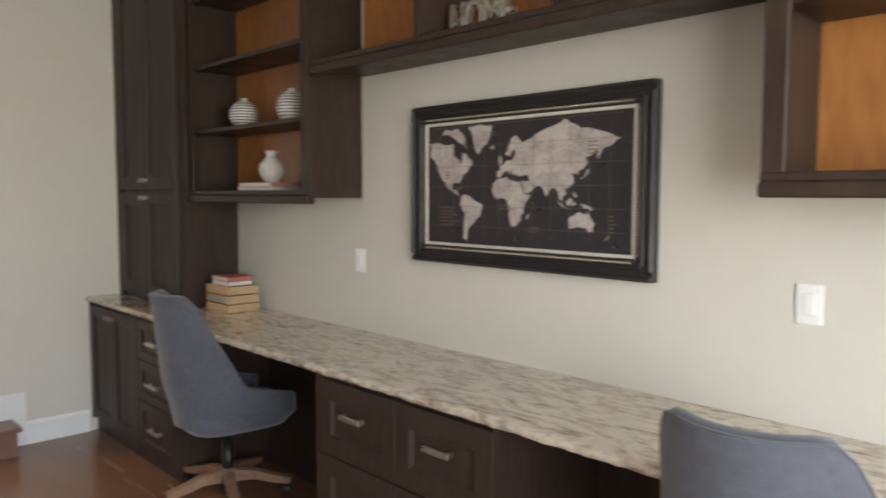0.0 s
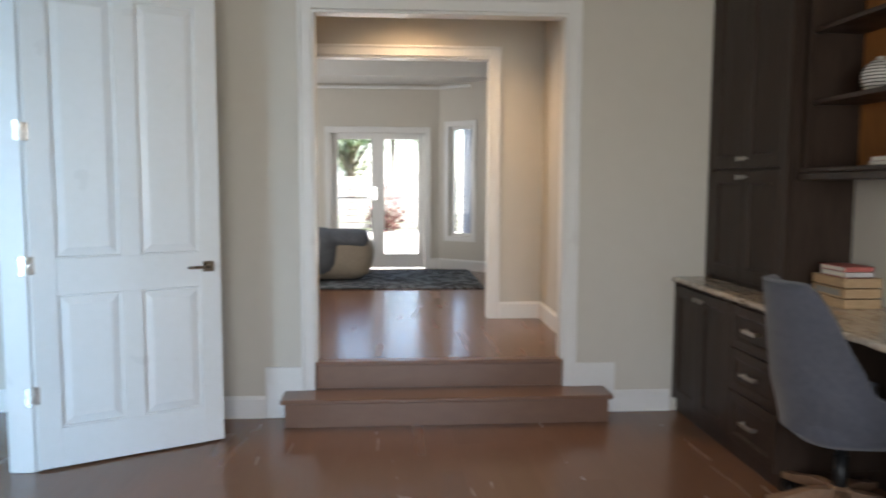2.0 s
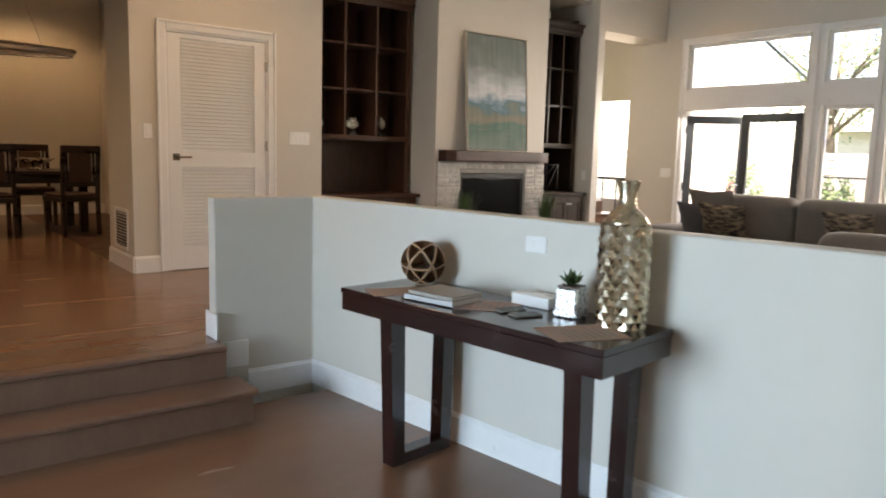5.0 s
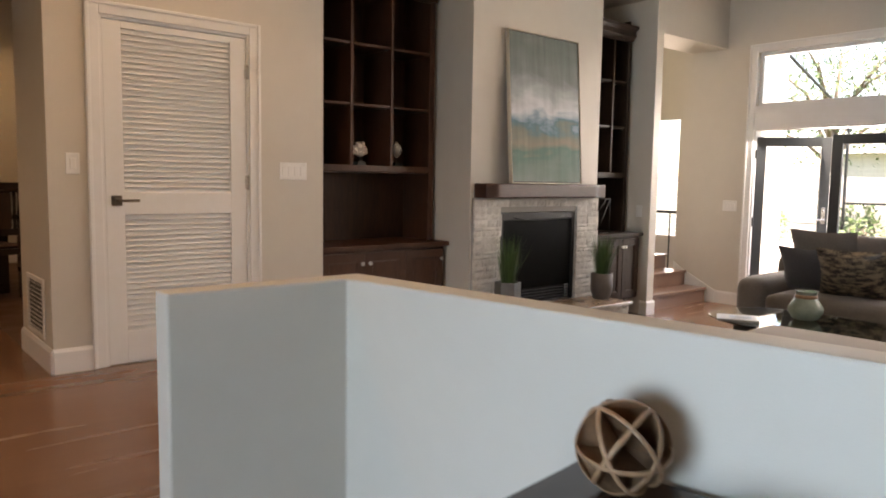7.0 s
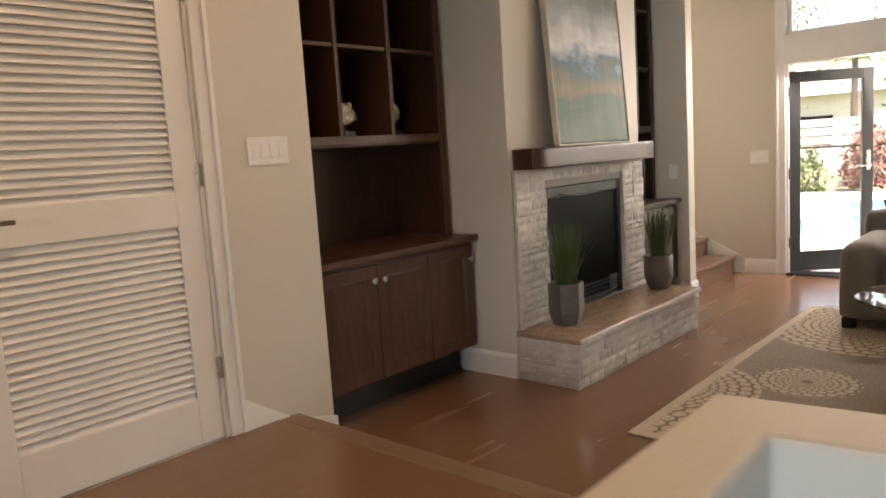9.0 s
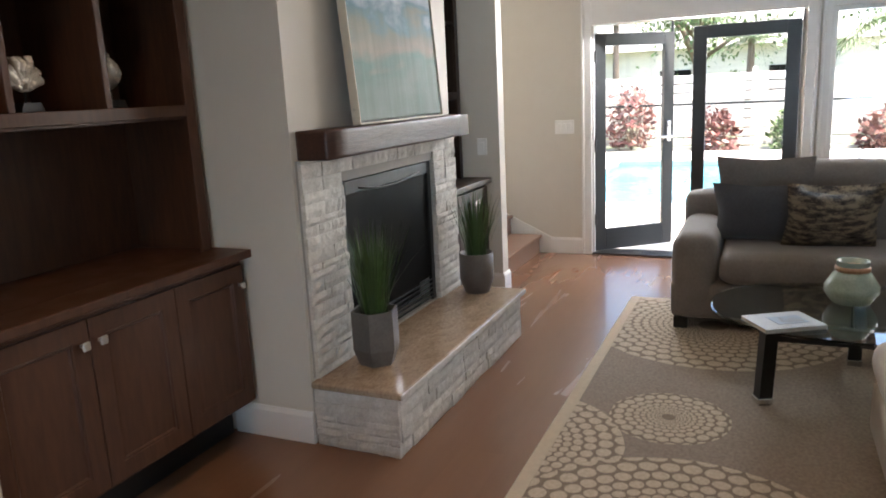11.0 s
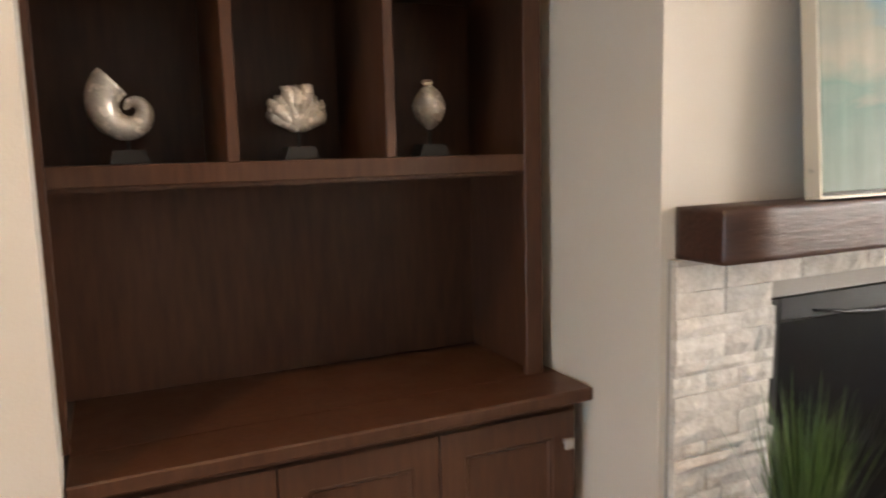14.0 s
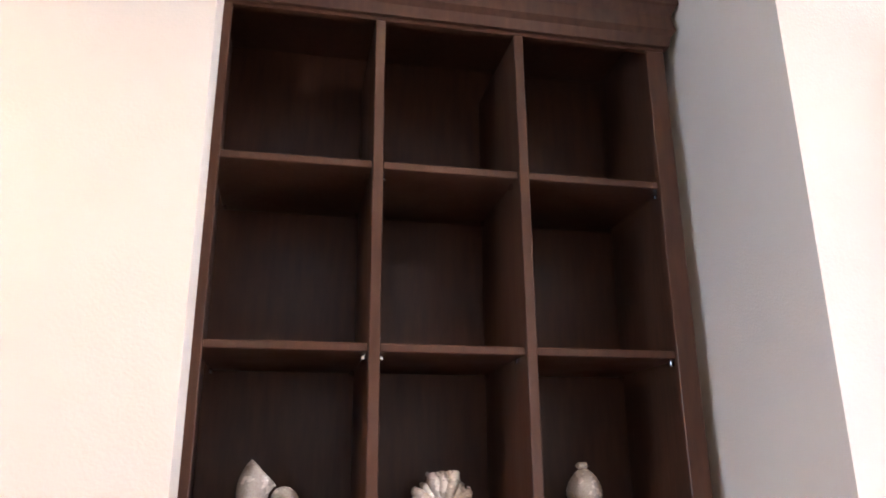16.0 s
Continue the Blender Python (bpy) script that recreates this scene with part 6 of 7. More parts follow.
part("screen_frame", Mesh().box((fx0 + 0.004, FY - 0.004, HT + 0.002), (fx0 + 0.045, FY + 0.02, FB[3] - 0.006), 0.003).box((fx1 - 0.045, FY - 0.004, HT + 0.002), (fx1 - 0.004, FY + 0.02, FB[3] - 0.006), 0.003).box((fx0 + 0.045, FY - 0.004, FB[3] - 0.07), (fx1 - 0.045, FY + 0.02, FB[3] - 0.006), 0.003), BLACK, t)
part("fire_glass", Mesh().box((fx0 + 0.045, FY + 0.008, HT + 0.14), (fx1 - 0.045, FY + 0.014, FB[3] - 0.07)), DARKGLASS, t)
part("handle", Mesh().tube([(fx0 + 0.16 + 0.65 * k, FY - 0.012, FB[3] - 0.048 - 0.03 * math.sin(math.pi * k)) for k in (0, 0.2, 0.4, 0.6, 0.8, 1.0)], 0.004, 6), BLACK, t, "curved black damper handle")
for i in range(5):
    part("grille_slat", Mesh().box((fx0 + 0.045, -0.010, -0.004), (fx1 - 0.045, 0.012, 0.004), 0.002, pose(0, FY + 0.006, HT + 0.018 + i * 0.026, -25)), BLACK, t)
t = thing("mantel", "chunky dark rough-sawn wooden mantel beam", "mantel", pose(2.49, FY - 0.001, 1.367))
ms = soft_block(0, -0.15, 0, 1.515, 0.0, 0.12, 0.004, 0, 6)
part("beam", ms, MANTEL, t)

# leaning abstract painting
ma = bpy.data.materials.new("abstract_seascape")
ma.use_nodes = True
nt = ma.node_tree
bs = nt.nodes["Principled BSDF"]
co = nt.nodes.new("ShaderNodeTexCoord")
mp = nt.nodes.new("ShaderNodeMapping")
mp.inputs["Scale"].default_value = (1.3, 1, 3.2)
nt.links.new(co.outputs["Object"], mp.inputs["Vector"])
nz = nt.nodes.new("ShaderNodeTexNoise")
nz.inputs["Scale"].default_value, nz.inputs["Detail"].default_value, nz.inputs["Distortion"].default_value = 1.9, 7, 0.4
nt.links.new(mp.outputs["Vector"], nz.inputs["Vector"])
mp2 = nt.nodes.new("ShaderNodeMapping")
mp2.inputs["Scale"].default_value = (9, 1, 0.9)
nt.links.new(co.outputs["Object"], mp2.inputs["Vector"])
nz2 = nt.nodes.new("ShaderNodeTexNoise")
nz2.inputs["Scale"].default_value, nz2.inputs["Detail"].default_value = 2.0, 6
nt.links.new(mp2.outputs["Vector"], nz2.inputs["Vector"])
sx = nt.nodes.new("ShaderNodeSeparateXYZ")
nt.links.new(co.outputs["Object"], sx.inputs[0])
h1 = nt.nodes.new("ShaderNodeMath")
h1.operation = "DIVIDE"
h1.inputs[1].default_value = 1.25
nt.links.new(sx.outputs["Z"], h1.inputs[0])
wob = nt.nodes.new("ShaderNodeMath")
wob.operation = "MULTIPLY_ADD"
wob.inputs[1].default_value = 0.42
nt.links.new(nz.outputs["Fac"], wob.inputs[0])
nt.links.new(h1.outputs[0], wob.inputs[2])
off = nt.nodes.new("ShaderNodeMath")
off.operation = "SUBTRACT"
off.inputs[1].default_value = 0.21
nt.links.new(wob.outputs[0], off.inputs[0])
ramp = nt.nodes.new("ShaderNodeValToRGB")
cr = ramp.color_ramp
stops = ((0.0, (0.18, 0.23, 0.20)), (0.10, (0.14, 0.20, 0.165)), (0.19, (0.085, 0.165, 0.13)), (0.27, (0.23, 0.215, 0.16)), (0.35, (0.18, 0.195, 0.155)), (0.41, (0.09, 0.18, 0.20)), (0.44, (0.24, 0.32, 0.38)), (0.50, (0.55, 0.57, 0.58)), (0.58, (0.36, 0.39, 0.40)), (0.74, (0.19, 0.215, 0.205)), (0.90, (0.15, 0.185, 0.17)), (1.0, (0.19, 0.215, 0.205)))
while len(cr.elements) < len(stops):
    cr.elements.new(0.5)
for e, (p, c) in zip(cr.elements, stops):
    e.position, e.color = p, (*c, 1)
nt.links.new(off.outputs[0], ramp.inputs["Fac"])
mixc = nt.nodes.new("ShaderNodeMix")
mixc.data_type, mixc.blend_type = "RGBA", "SOFT_LIGHT"
mixc.inputs[0].default_value = 0.45
nt.links.new(ramp.outputs["Color"], mixc.inputs[6])
nt.links.new(nz2.outputs["Fac"], mixc.inputs[7])
nt.links.new(mixc.outputs[2], bs.inputs["Base Color"])
bs.inputs["Roughness"].default_value = 0.6
bs.inputs["Specular IOR Level"].default_value = 0.25
bn = nt.nodes.new("ShaderNodeBump")
bn.inputs["Distance"].default_value = 0.002
nt.links.new(nz2.outputs["Fac"], bn.inputs["Height"])
nt.links.new(bn.outputs["Normal"], bs.inputs["Normal"])
FLOAT = mat("pale_gold_frame", (0.60, 0.55, 0.45), (0.56, 0.51, 0.41), 20, rough=0.35, metal=0.2)
t = thing("painting", "leaning abstract green and blue seascape in a pale frame", "picture", pose(2.79, 10.195, 1.489, -4.1))
pw, ph = 0.89, 1.26
part("canvas", Mesh().box((0.016, -0.036, 0.016), (pw - 0.016, -0.004, ph - 0.016), 0.002), ma, t)
part("inner_edge", Mesh().box((0.006, -0.022, 0.006), (pw - 0.006, -0.003, ph - 0.006)), BLACK, t)
for a, b in (((0, 0), (pw, 0.007)), ((0, ph - 0.007), (pw, ph)), ((0, 0.007), (0.007, ph - 0.007)), ((pw - 0.007, 0.007), (pw, ph - 0.007))):
    part("frame_rail", Mesh().box((a[0], -0.042, a[1]), (b[0], 0.0, b[1]), 0.002), FLOAT, t)

# potted grasses on the hearth
BLADE = mat("grass_blade", (0.060, 0.115, 0.025), (0.028, 0.065, 0.014), 12, rough=0.5, island=0.3)
ZINC = mat("grey_metal_pot", (0.20, 0.195, 0.185), (0.14, 0.135, 0.13), 14, rough=0.38, metal=0.55)
POT2 = mat("taupe_pot", (0.12, 0.10, 0.088), (0.085, 0.07, 0.062), 12, rough=0.5)


def potted_grass(m, sides, r0, r1, h, seed, material, label):
    t = thing("potted_grass", label, "plant", m, "hearth plants")
    part("pot", Mesh().lathe([(r0 * 0.94, 0), (r0, 0.006), (r1 * 1.0, h * 0.35), (r1, h), (r1 - 0.010, h), (r1 - 0.013, h - 0.03)] if sides > 8 else [(r0, 0), (r1, h * 0.3), (r1, h), (r1 - 0.010, h), (r1 - 0.012, h - 0.03)], sides, Matrix.Rotation(0.26, 4, "Z"), sides > 8), material, t)
    part("soil", Mesh().lathe([(0.001, h - 0.028), (r1 - 0.012, h - 0.029)], sides, Matrix.Rotation(0.26, 4, "Z")), SUB, t)
    rg = random.Random(seed)
    ms = Mesh()
    for i in range(230):
        a = rg.uniform(0, 2 * math.pi)
        lean = abs(rg.gauss(0, 0.16)) + 0.03
        ln = rg.uniform(0.26, 0.47) * (1 - lean * 0.35)
        b = Vector((math.cos(a), math.sin(a), 0))
        p0 = Vector((0, 0, h - 0.03)) + b * rg.uniform(0, r1 * 0.6)
        side = Vector((-b.y, b.x, 0)) * rg.uniform(0.0022, 0.0042)
        pts = []
        for k in (0, 0.35, 0.7, 1.0):
            pts.append(p0 + b * (ln * (lean * k + 0.35 * lean * k * k)) + Vector((0, 0, ln * (k - 0.18 * lean * k * k))))
        v = []
        for k, p in enumerate(pts[:-1]):
            s = side * (1 - 0.22 * k)
            v += [tuple(p - s), tuple(p + s)]
        v.append(tuple(pts[-1]))
        ms.add(v, [(0, 1, 3, 2), (2, 3, 5, 4), (4, 5, 6)])
    part("grass", ms, BLADE, t, "dense upright artificial grass")
    return t


potted_grass(pose(2.725, 10.115, HT + 0.001), 6, 0.082, 0.108, 0.25, 3, ZINC, "faceted grey metal pot of tall grass on the hearth")
potted_grass(pose(3.945, 10.10, HT + 0.001), 18, 0.075, 0.102, 0.24, 4, POT2, "round taupe pot of tall grass on the hearth")

# ---- garden doors and windows ----
glazed("door_garden", pose(GX + 0.03, 9.905, LV + 0.025, 0, 0, -50), 0.77, 1.87, FRAMEBLACK, "charcoal glazed garden door standing open outward", rail=0.10, low=0.19, handle=0.72)
glazed("door_garden", pose(GX + 0.03, 9.115, LV + 0.025, 0, 0, -90), 0.78, 1.87, FRAMEBLACK, "charcoal glazed garden door, closed", rail=0.10, low=0.19)
fr = tagged(new("door_frame_garden"), "white outer frame and dark sill of the garden doors", "door frame", kind="structure")
part("sill", Mesh().box((GX - 0.03, 8.33, LV + 0.001), (GX + 0.17, 9.93, LV + 0.02), 0.004), BLACK, fr, "dark metal threshold")
part("side_jamb", Mesh().box((GX, 9.91, LV), (GX + 0.17, 9.929, 2.10), 0.002), WHITE, fr)
part("side_jamb", Mesh().box((GX, 8.315, LV), (GX + 0.17, 8.334, 2.10), 0.002), WHITE, fr)
for z in (0.45, 1.1, 1.85):
    part("hinge", Mesh().box((GX + 0.005, 9.895, z - 0.05), (GX + 0.03, 9.912, z + 0.05), 0.002), BLACK, fr)


def fixed_window(y0, y1, z0, z1, label):
    t = thing("window_garden", label, "window", pose(GX + 0.06, y1, z0, 0, 0, -90), kind="structure")
    w, h = y1 - y0, z1 - z0
    for nm, a, b in (("stile", (0, 0), (0.035, h)), ("stile", (w - 0.035, 0), (w, h)), ("rail", (0.035, 0), (w - 0.035, 0.035)), ("rail", (0.035, h - 0.035), (w - 0.035, h))):
        part(nm, Mesh().box((a[0], 0, a[1]), (b[0], 0.05, b[1]), 0.003), WHITE, t)
    g = part("pane", Mesh().box((0.03, 0.022, 0.03), (w - 0.03, 0.028, h - 0.03)), PANE, t, "clear glass pane")
    g.visible_shadow = False
    return t


fixed_window(8.33, 9.93, 2.37, 2.95, "wide white transom window above the garden doors")
fixed_window(7.57, 8.13, 2.37, 2.95, "small white transom window")
fixed_window(7.57, 8.13, 0.62, 2.105, "tall white fixed window beside the garden doors")
fixed_window(6.42, 7.42, 2.37, 2.95, "white transom window over the sofa")
fixed_window(6.42, 7.42, 0.62, 2.105, "white fixed window behind the sofa")
fixed_window(5.2, 6.30, 2.37, 2.95, "white transom window over the sofa")
fixed_window(5.2, 6.30, 0.62, 2.105, "white fixed window behind the sofa")

# ---- rug ----
def medallion_rug(name, fans):
    """Taupe pile with fans of raised cream pebbles; fans: (x, y, radius, pebbles in a ring)."""
    ma = bpy.data.materials.new(name)
    ma.use_nodes = True
    nt = ma.node_tree
    bs = nt.nodes["Principled BSDF"]
    co = nt.nodes.new("ShaderNodeTexCoord")

    def math_node(op, a, b=None, c=None):
        n = nt.nodes.new("ShaderNodeMath")
        n.operation = op
        for k, q in enumerate((a, b, c)):
            if q is None:
                continue
            if isinstance(q, (int, float)):
                n.inputs[k].default_value = q
            else:
                nt.links.new(q, n.inputs[k])
        return n.outputs[0]

    warp = nt.nodes.new("ShaderNodeTexNoise")
    warp.inputs["Scale"].default_value = 9.0
    nt.links.new(co.outputs["Object"], warp.inputs["Vector"])
    sep = nt.nodes.new("ShaderNodeSeparateXYZ")
    nt.links.new(co.outputs["Object"], sep.inputs[0])
    wob = nt.nodes.new("ShaderNodeSeparateColor")
    nt.links.new(warp.outputs["Color"], wob.inputs[0])
    px = math_node("MULTIPLY_ADD", wob.outputs[0], 0.016, sep.outputs["X"])
    py = math_node("MULTIPLY_ADD", wob.outputs[1], 0.016, sep.outputs["Y"])
    inside, pebble = None, None
    for cx, cy, rad, count in fans:
        dx, dy = math_node("SUBTRACT", px, cx), math_node("SUBTRACT", py, cy)
        dist = math_node("MAXIMUM", math_node("SQRT", math_node("ADD", math_node("MULTIPLY", dx, dx), math_node("MULTIPLY", dy, dy))), 0.001)
        ring = math_node("MULTIPLY", math_node("LOGARITHM", dist, math.e), count / (2 * math.pi) * 1.12)
        turn = math_node("MULTIPLY_ADD", math_node("ARCTAN2", dy, dx), count / (2 * math.pi), math_node("MULTIPLY", math_node("FLOOR", ring), 0.5))
        fu = math_node("SUBTRACT", math_node("FRACT", turn), 0.5)
        fv = math_node("SUBTRACT", math_node("FRACT", ring), 0.5)
        away = math_node("SQRT", math_node("ADD", math_node("MULTIPLY", fu, fu), math_node("MULTIPLY", fv, fv)))
        dot = math_node("MULTIPLY", math_node("LESS_THAN", away, 0.45), math_node("GREATER_THAN", dist, rad * 0.12))
        here = math_node("LESS_THAN", dist, rad)
        if inside is None:
            inside, pebble = here, math_node("MULTIPLY", dot, here)
        else:
            fresh = math_node("MULTIPLY", here, math_node("SUBTRACT", 1.0, inside))
            pebble = math_node("MULTIPLY_ADD", dot, fresh, pebble)
            inside = math_node("MAXIMUM", inside, here)
    pile = nt.nodes.new("ShaderNodeTexNoise")
    pile.inputs["Scale"].default_value = 70
    nt.links.new(co.outputs["Object"], pile.inputs["Vector"])

    def tone(dark, light):
        rp = nt.nodes.new("ShaderNodeValToRGB")
        rp.color_ramp.elements[0].position, rp.color_ramp.elements[1].position = 0.3, 0.7
        rp.color_ramp.elements[0].color, rp.color_ramp.elements[1].color = (*dark, 1), (*light, 1)
        nt.links.new(pile.outputs["Fac"], rp.inputs["Fac"])
        return rp.outputs["Color"]

    def mix(fac, a, b):
        m = nt.nodes.new("ShaderNodeMix")
        m.data_type = "RGBA"
        nt.links.new(fac, m.inputs[0])
        nt.links.new(a, m.inputs[6])
        nt.links.new(b, m.inputs[7])
        return m.outputs[2]

    ground = mix(inside, tone((0.22, 0.185, 0.155), (0.30, 0.255, 0.215)), tone((0.19, 0.155, 0.125), (0.25, 0.205, 0.165)))
    nt.links.new(mix(pebble, ground, tone((0.43, 0.365, 0.285), (0.55, 0.47, 0.375))), bs.inputs["Base Color"])
    bs.inputs["Roughness"].default_value = 0.92
    bs.inputs["Specular IOR Level"].default_value = 0.2
    bn = nt.nodes.new("ShaderNodeBump")
    bn.inputs["Distance"].default_value = 0.008
    nt.links.new(math_node("MULTIPLY_ADD", pile.outputs["Fac"], 0.3, pebble), bn.inputs["Height"])
    nt.links.new(bn.outputs["Normal"], bs.inputs["Normal"])
    return ma


ma = medallion_rug("pebble_fan_rug", ((0.14, 2.76, 0.62, 42), (1.13, 2.90, 0.26, 24), (0.72, 3.55, 0.52, 38), (2.50, 2.80, 0.74, 46), (0.20, 0.95, 0.66, 42), (1.75, 1.25, 0.55, 38), (2.75, 0.35, 0.60, 40)))
t = thing("area_rug", "taupe rug with fans of raised cream pebbles and a border", "rug", pose(2.02, 6.0, LV + 0.001))
part("rug_field", Mesh().box((0.06, 0.06, 0), (2.96, 3.31, 0.011), 0.003), ma, t)
RUGEDGE = mat("cream_rug_border", (0.52, 0.44, 0.33), (0.44, 0.37, 0.28), 40, rough=0.9, bump=0.001, bump_scale=200)
for a, b in (((0, 0), (3.02, 0.06)), ((0, 3.31), (3.02, 3.37)), ((0, 0.06), (0.06, 3.31)), ((2.96, 0.06), (3.02, 3.31))):
    part("border", Mesh().box((a[0], a[1], 0), (b[0], b[1], 0.010), 0.003), RUGEDGE, t)

# ---- seating ----
SOFA = mat("taupe_chenille", (0.20, 0.178, 0.158), (0.15, 0.133, 0.118), 9, rough=0.85, bump=0.0015, bump_scale=140, sheen=0.3)
SOFA_L = mat("light_taupe_fabric", (0.40, 0.36, 0.31), (0.34, 0.30, 0.26), 9, rough=0.85, bump=0.0012, bump_scale=160)
RF = LV + 0.012


def soft(t, name, a, b, r, material, bulge=0.0, label=""):
    return part(name, soft_block(*a, *b, r, bulge), material, t, label)


t = thing("sofa", "long taupe upholstered sofa with loose back cushions", "sofa", pose(4.36, 6.42, RF))
soft(t, "base", (0.02, 0.02, 0.07), (0.98, 2.62, 0.30), 0.04, SOFA)
soft(t, "arm", (0.0, 2.36, 0.06), (0.98, 2.62, 0.58), 0.10, SOFA, 0.01)
soft(t, "back", (0.74, 0.0, 0.07), (1.00, 2.62, 0.74), 0.09, SOFA)
for i in range(2):
    soft(t, "seat_cushion", (-0.02, 0.10 + 1.13 * i, 0.29), (0.80, 1.22 + 1.13 * i, 0.47), 0.07, SOFA, 0.02)
    soft(t, "back_cushion", (0.55, 0.10 + 1.13 * i, 0.44), (0.82, 1.22 + 1.13 * i, 0.95), 0.11, SOFA)
for x in (0.05, 0.85):
    for y in (0.05, 2.52):
        part("foot", Mesh().box((x, y, 0), (x + 0.08, y + 0.08, 0.07), 0.004), BLACK, t)
t = thing("loveseat", "taupe upholstered sofa section with rounded arm", "sofa", pose(3.35, 5.65, RF))
soft(t, "base", (0.02, 0.0, 0.07), (1.9, 0.68, 0.30), 0.04, SOFA)
soft(t, "arm", (0.0, 0.0, 0.06), (0.26, 1.05, 0.78), 0.12, SOFA, 0.02)
soft(t, "back", (0.0, 0.0, 0.07), (1.95, 0.26, 0.80), 0.11, SOFA)
for i in range(2):
    soft(t, "back_cushion", (0.26 + 0.82 * i, 0.2, 0.44), (1.06 + 0.82 * i, 0.46, 0.92), 0.11, SOFA)
    soft(t, "seat_cushion", (0.26 + 0.40 * i, 0.2, 0.29), (0.66 + 0.40 * i, 0.98, 0.47), 0.07, SOFA, 0.02)
t = thing("ottoman", "large light taupe upholstered ottoman on dark feet", "ottoman", pose(2.33, 6.95, RF))
soft(t, "base", (0.0, 0.0, 0.06), (0.80, 1.18, 0.30), 0.05, SOFA_L)
soft(t, "cushion", (-0.015, -0.015, 0.29), (0.815, 1.195, 0.47), 0.09, SOFA_L, 0.02)
for x in (0.03, 0.69):
    for y in (0.03, 1.07):
        part("foot", Mesh().box((x, y, 0), (x + 0.08, y + 0.08, 0.06), 0.004), BLACK, t)


def pillow(m, w, h, material, label):
    t = thing("throw_pillow", label, "cushion", m, "sofa pillows")

    def face(s):
        def fn(u, v):
            a, b = 2 * u - 1, 2 * v - 1
            k = (1 - a * a) * (1 - b * b)
            pin = 1 - 0.10 * (1 - abs(a)) * abs(b) ** 3 - 0.10 * (1 - abs(b)) * abs(a) ** 3
            return (a * w / 2 * pin, s * (0.075 * k ** 0.55), b * h / 2 * pin + h / 2)
        return fn
    part("cover", Mesh().grid(face(1), 14, 14).grid(face(-1), 14, 14), material, t)
    fix_normals(t.children[0])
    return t


DUSK = mat("slate_velvet", (0.075, 0.078, 0.088), (0.05, 0.052, 0.06), 10, rough=0.75, sheen=0.6, bump=0.0008, bump_scale=160)
FOIL = mat("gold_foil_fabric", (0.38, 0.31, 0.22), (0.06, 0.05, 0.045), 14, stretch=(1, 1, 2.5), rough=0.35, metal=0.4, lo=0.44, hi=0.58, fine=0.35)
pillow(pose(5.00, 8.54, RF + 0.50, -14, 0, 86), 0.56, 0.50, SOFA, "taupe pillow standing against the sofa back")
pillow(pose(4.80, 8.56, RF + 0.47, -20, 0, 82), 0.52, 0.40, DUSK, "slate velvet pillow leaning on the sofa arm")
pillow(pose(4.68, 8.20, RF + 0.47, -24, 0, 96), 0.50, 0.44, FOIL, "gold foil patterned pillow on the sofa")
pillow(pose(4.78, 7.0, RF + 0.47, -24, 0, 90), 0.46, 0.44, FOIL, "gold foil patterned pillow on the sofa")

# ---- coffee table ----
t = thing("coffee_table", "oval glass coffee table on crossing dark wood legs", "table", pose(3.62, 8.12, RF))
gl = Mesh()
oval = lambda s: [(s * 0.47 * math.copysign(abs(math.cos(a)) ** 0.85, math.cos(a)), s * 0.64 * math.copysign(abs(math.sin(a)) ** 0.85, math.sin(a))) for a in [2 * math.pi * i / 56 for i in range(56)]]
rings = [(0.985, 0.40), (1.0, 0.404), (1.0, 0.409), (0.985, 0.413)]
v = [(x, y, z) for s, z in rings for x, y in oval(s)]
f = [(a * 56 + i, a * 56 + (i + 1) % 56, (a + 1) * 56 + (i + 1) % 56, (a + 1) * 56 + i) for a in range(3) for i in range(56)] + [tuple(range(56))[::-1], tuple(range(168, 224))]
part("glass_top", gl.add(v, f), TABLEGLASS, t, "clear glass top with polished edge")
for a in (116, 236, 356):
    r = Matrix.Rotation(radians(a), 4, "Z") @ Matrix.Translation((0.05, 0, 0))
    lg = part("leg", Mesh().prism([(0.36, 0.0), (0.42, 0.0), (0.40, 0.385), (0.34, 0.385)], -0.03, 0.03, "y", r), BLACK, t)
    fix_normals(lg)
    part("foot_cap", Mesh().box((0.355, -0.033, 0.001), (0.425, 0.033, 0.03), 0.003, r), CHROME, lg, "chrome foot cap")
    part("glass_pad", Mesh().lathe([(0.03, 0.386), (0.03, 0.399)], 14, r @ Matrix.Translation((0.37, 0, 0))), CHROME, lg)
    fix_normals(part("brace", Mesh().prism([(-0.05, 0.24), (0.36, 0.30), (0.36, 0.37), (-0.05, 0.31)], -0.025, 0.025, "y", r), BLACK, t))
TT = RF + 0.414
book(pose(3.30, 8.28, TT, 0, 0, 30), 0.21, 0.27, 0.018, (0.42, 0.48, 0.52), "magazine with a blue picture on the coffee table", "coffee table books")
sheet("postcard", pose(3.33, 8.43, TT + 0.019, 0, 0, 30), 0.10, 0.14, (0.30, 0.40, 0.52), "small blue printed card on the magazine")
t = thing("glass_jar", "round green glass jar with a band on the glass table", "jar", pose(3.72, 8.16, TT))
JAR = mat("seafoam_glass", (0.34, 0.42, 0.36), (0.24, 0.32, 0.27), 14, rough=0.12, spec=0.6)
part("jar_body", Mesh().lathe([(0.06, 0), (0.085, 0.01), (0.115, 0.06), (0.115, 0.09), (0.08, 0.145), (0.065, 0.16), (0.07, 0.20), (0.072, 0.205), (0.06, 0.203), (0.055, 0.16), (0.001, 0.15)], 30), JAR, t)
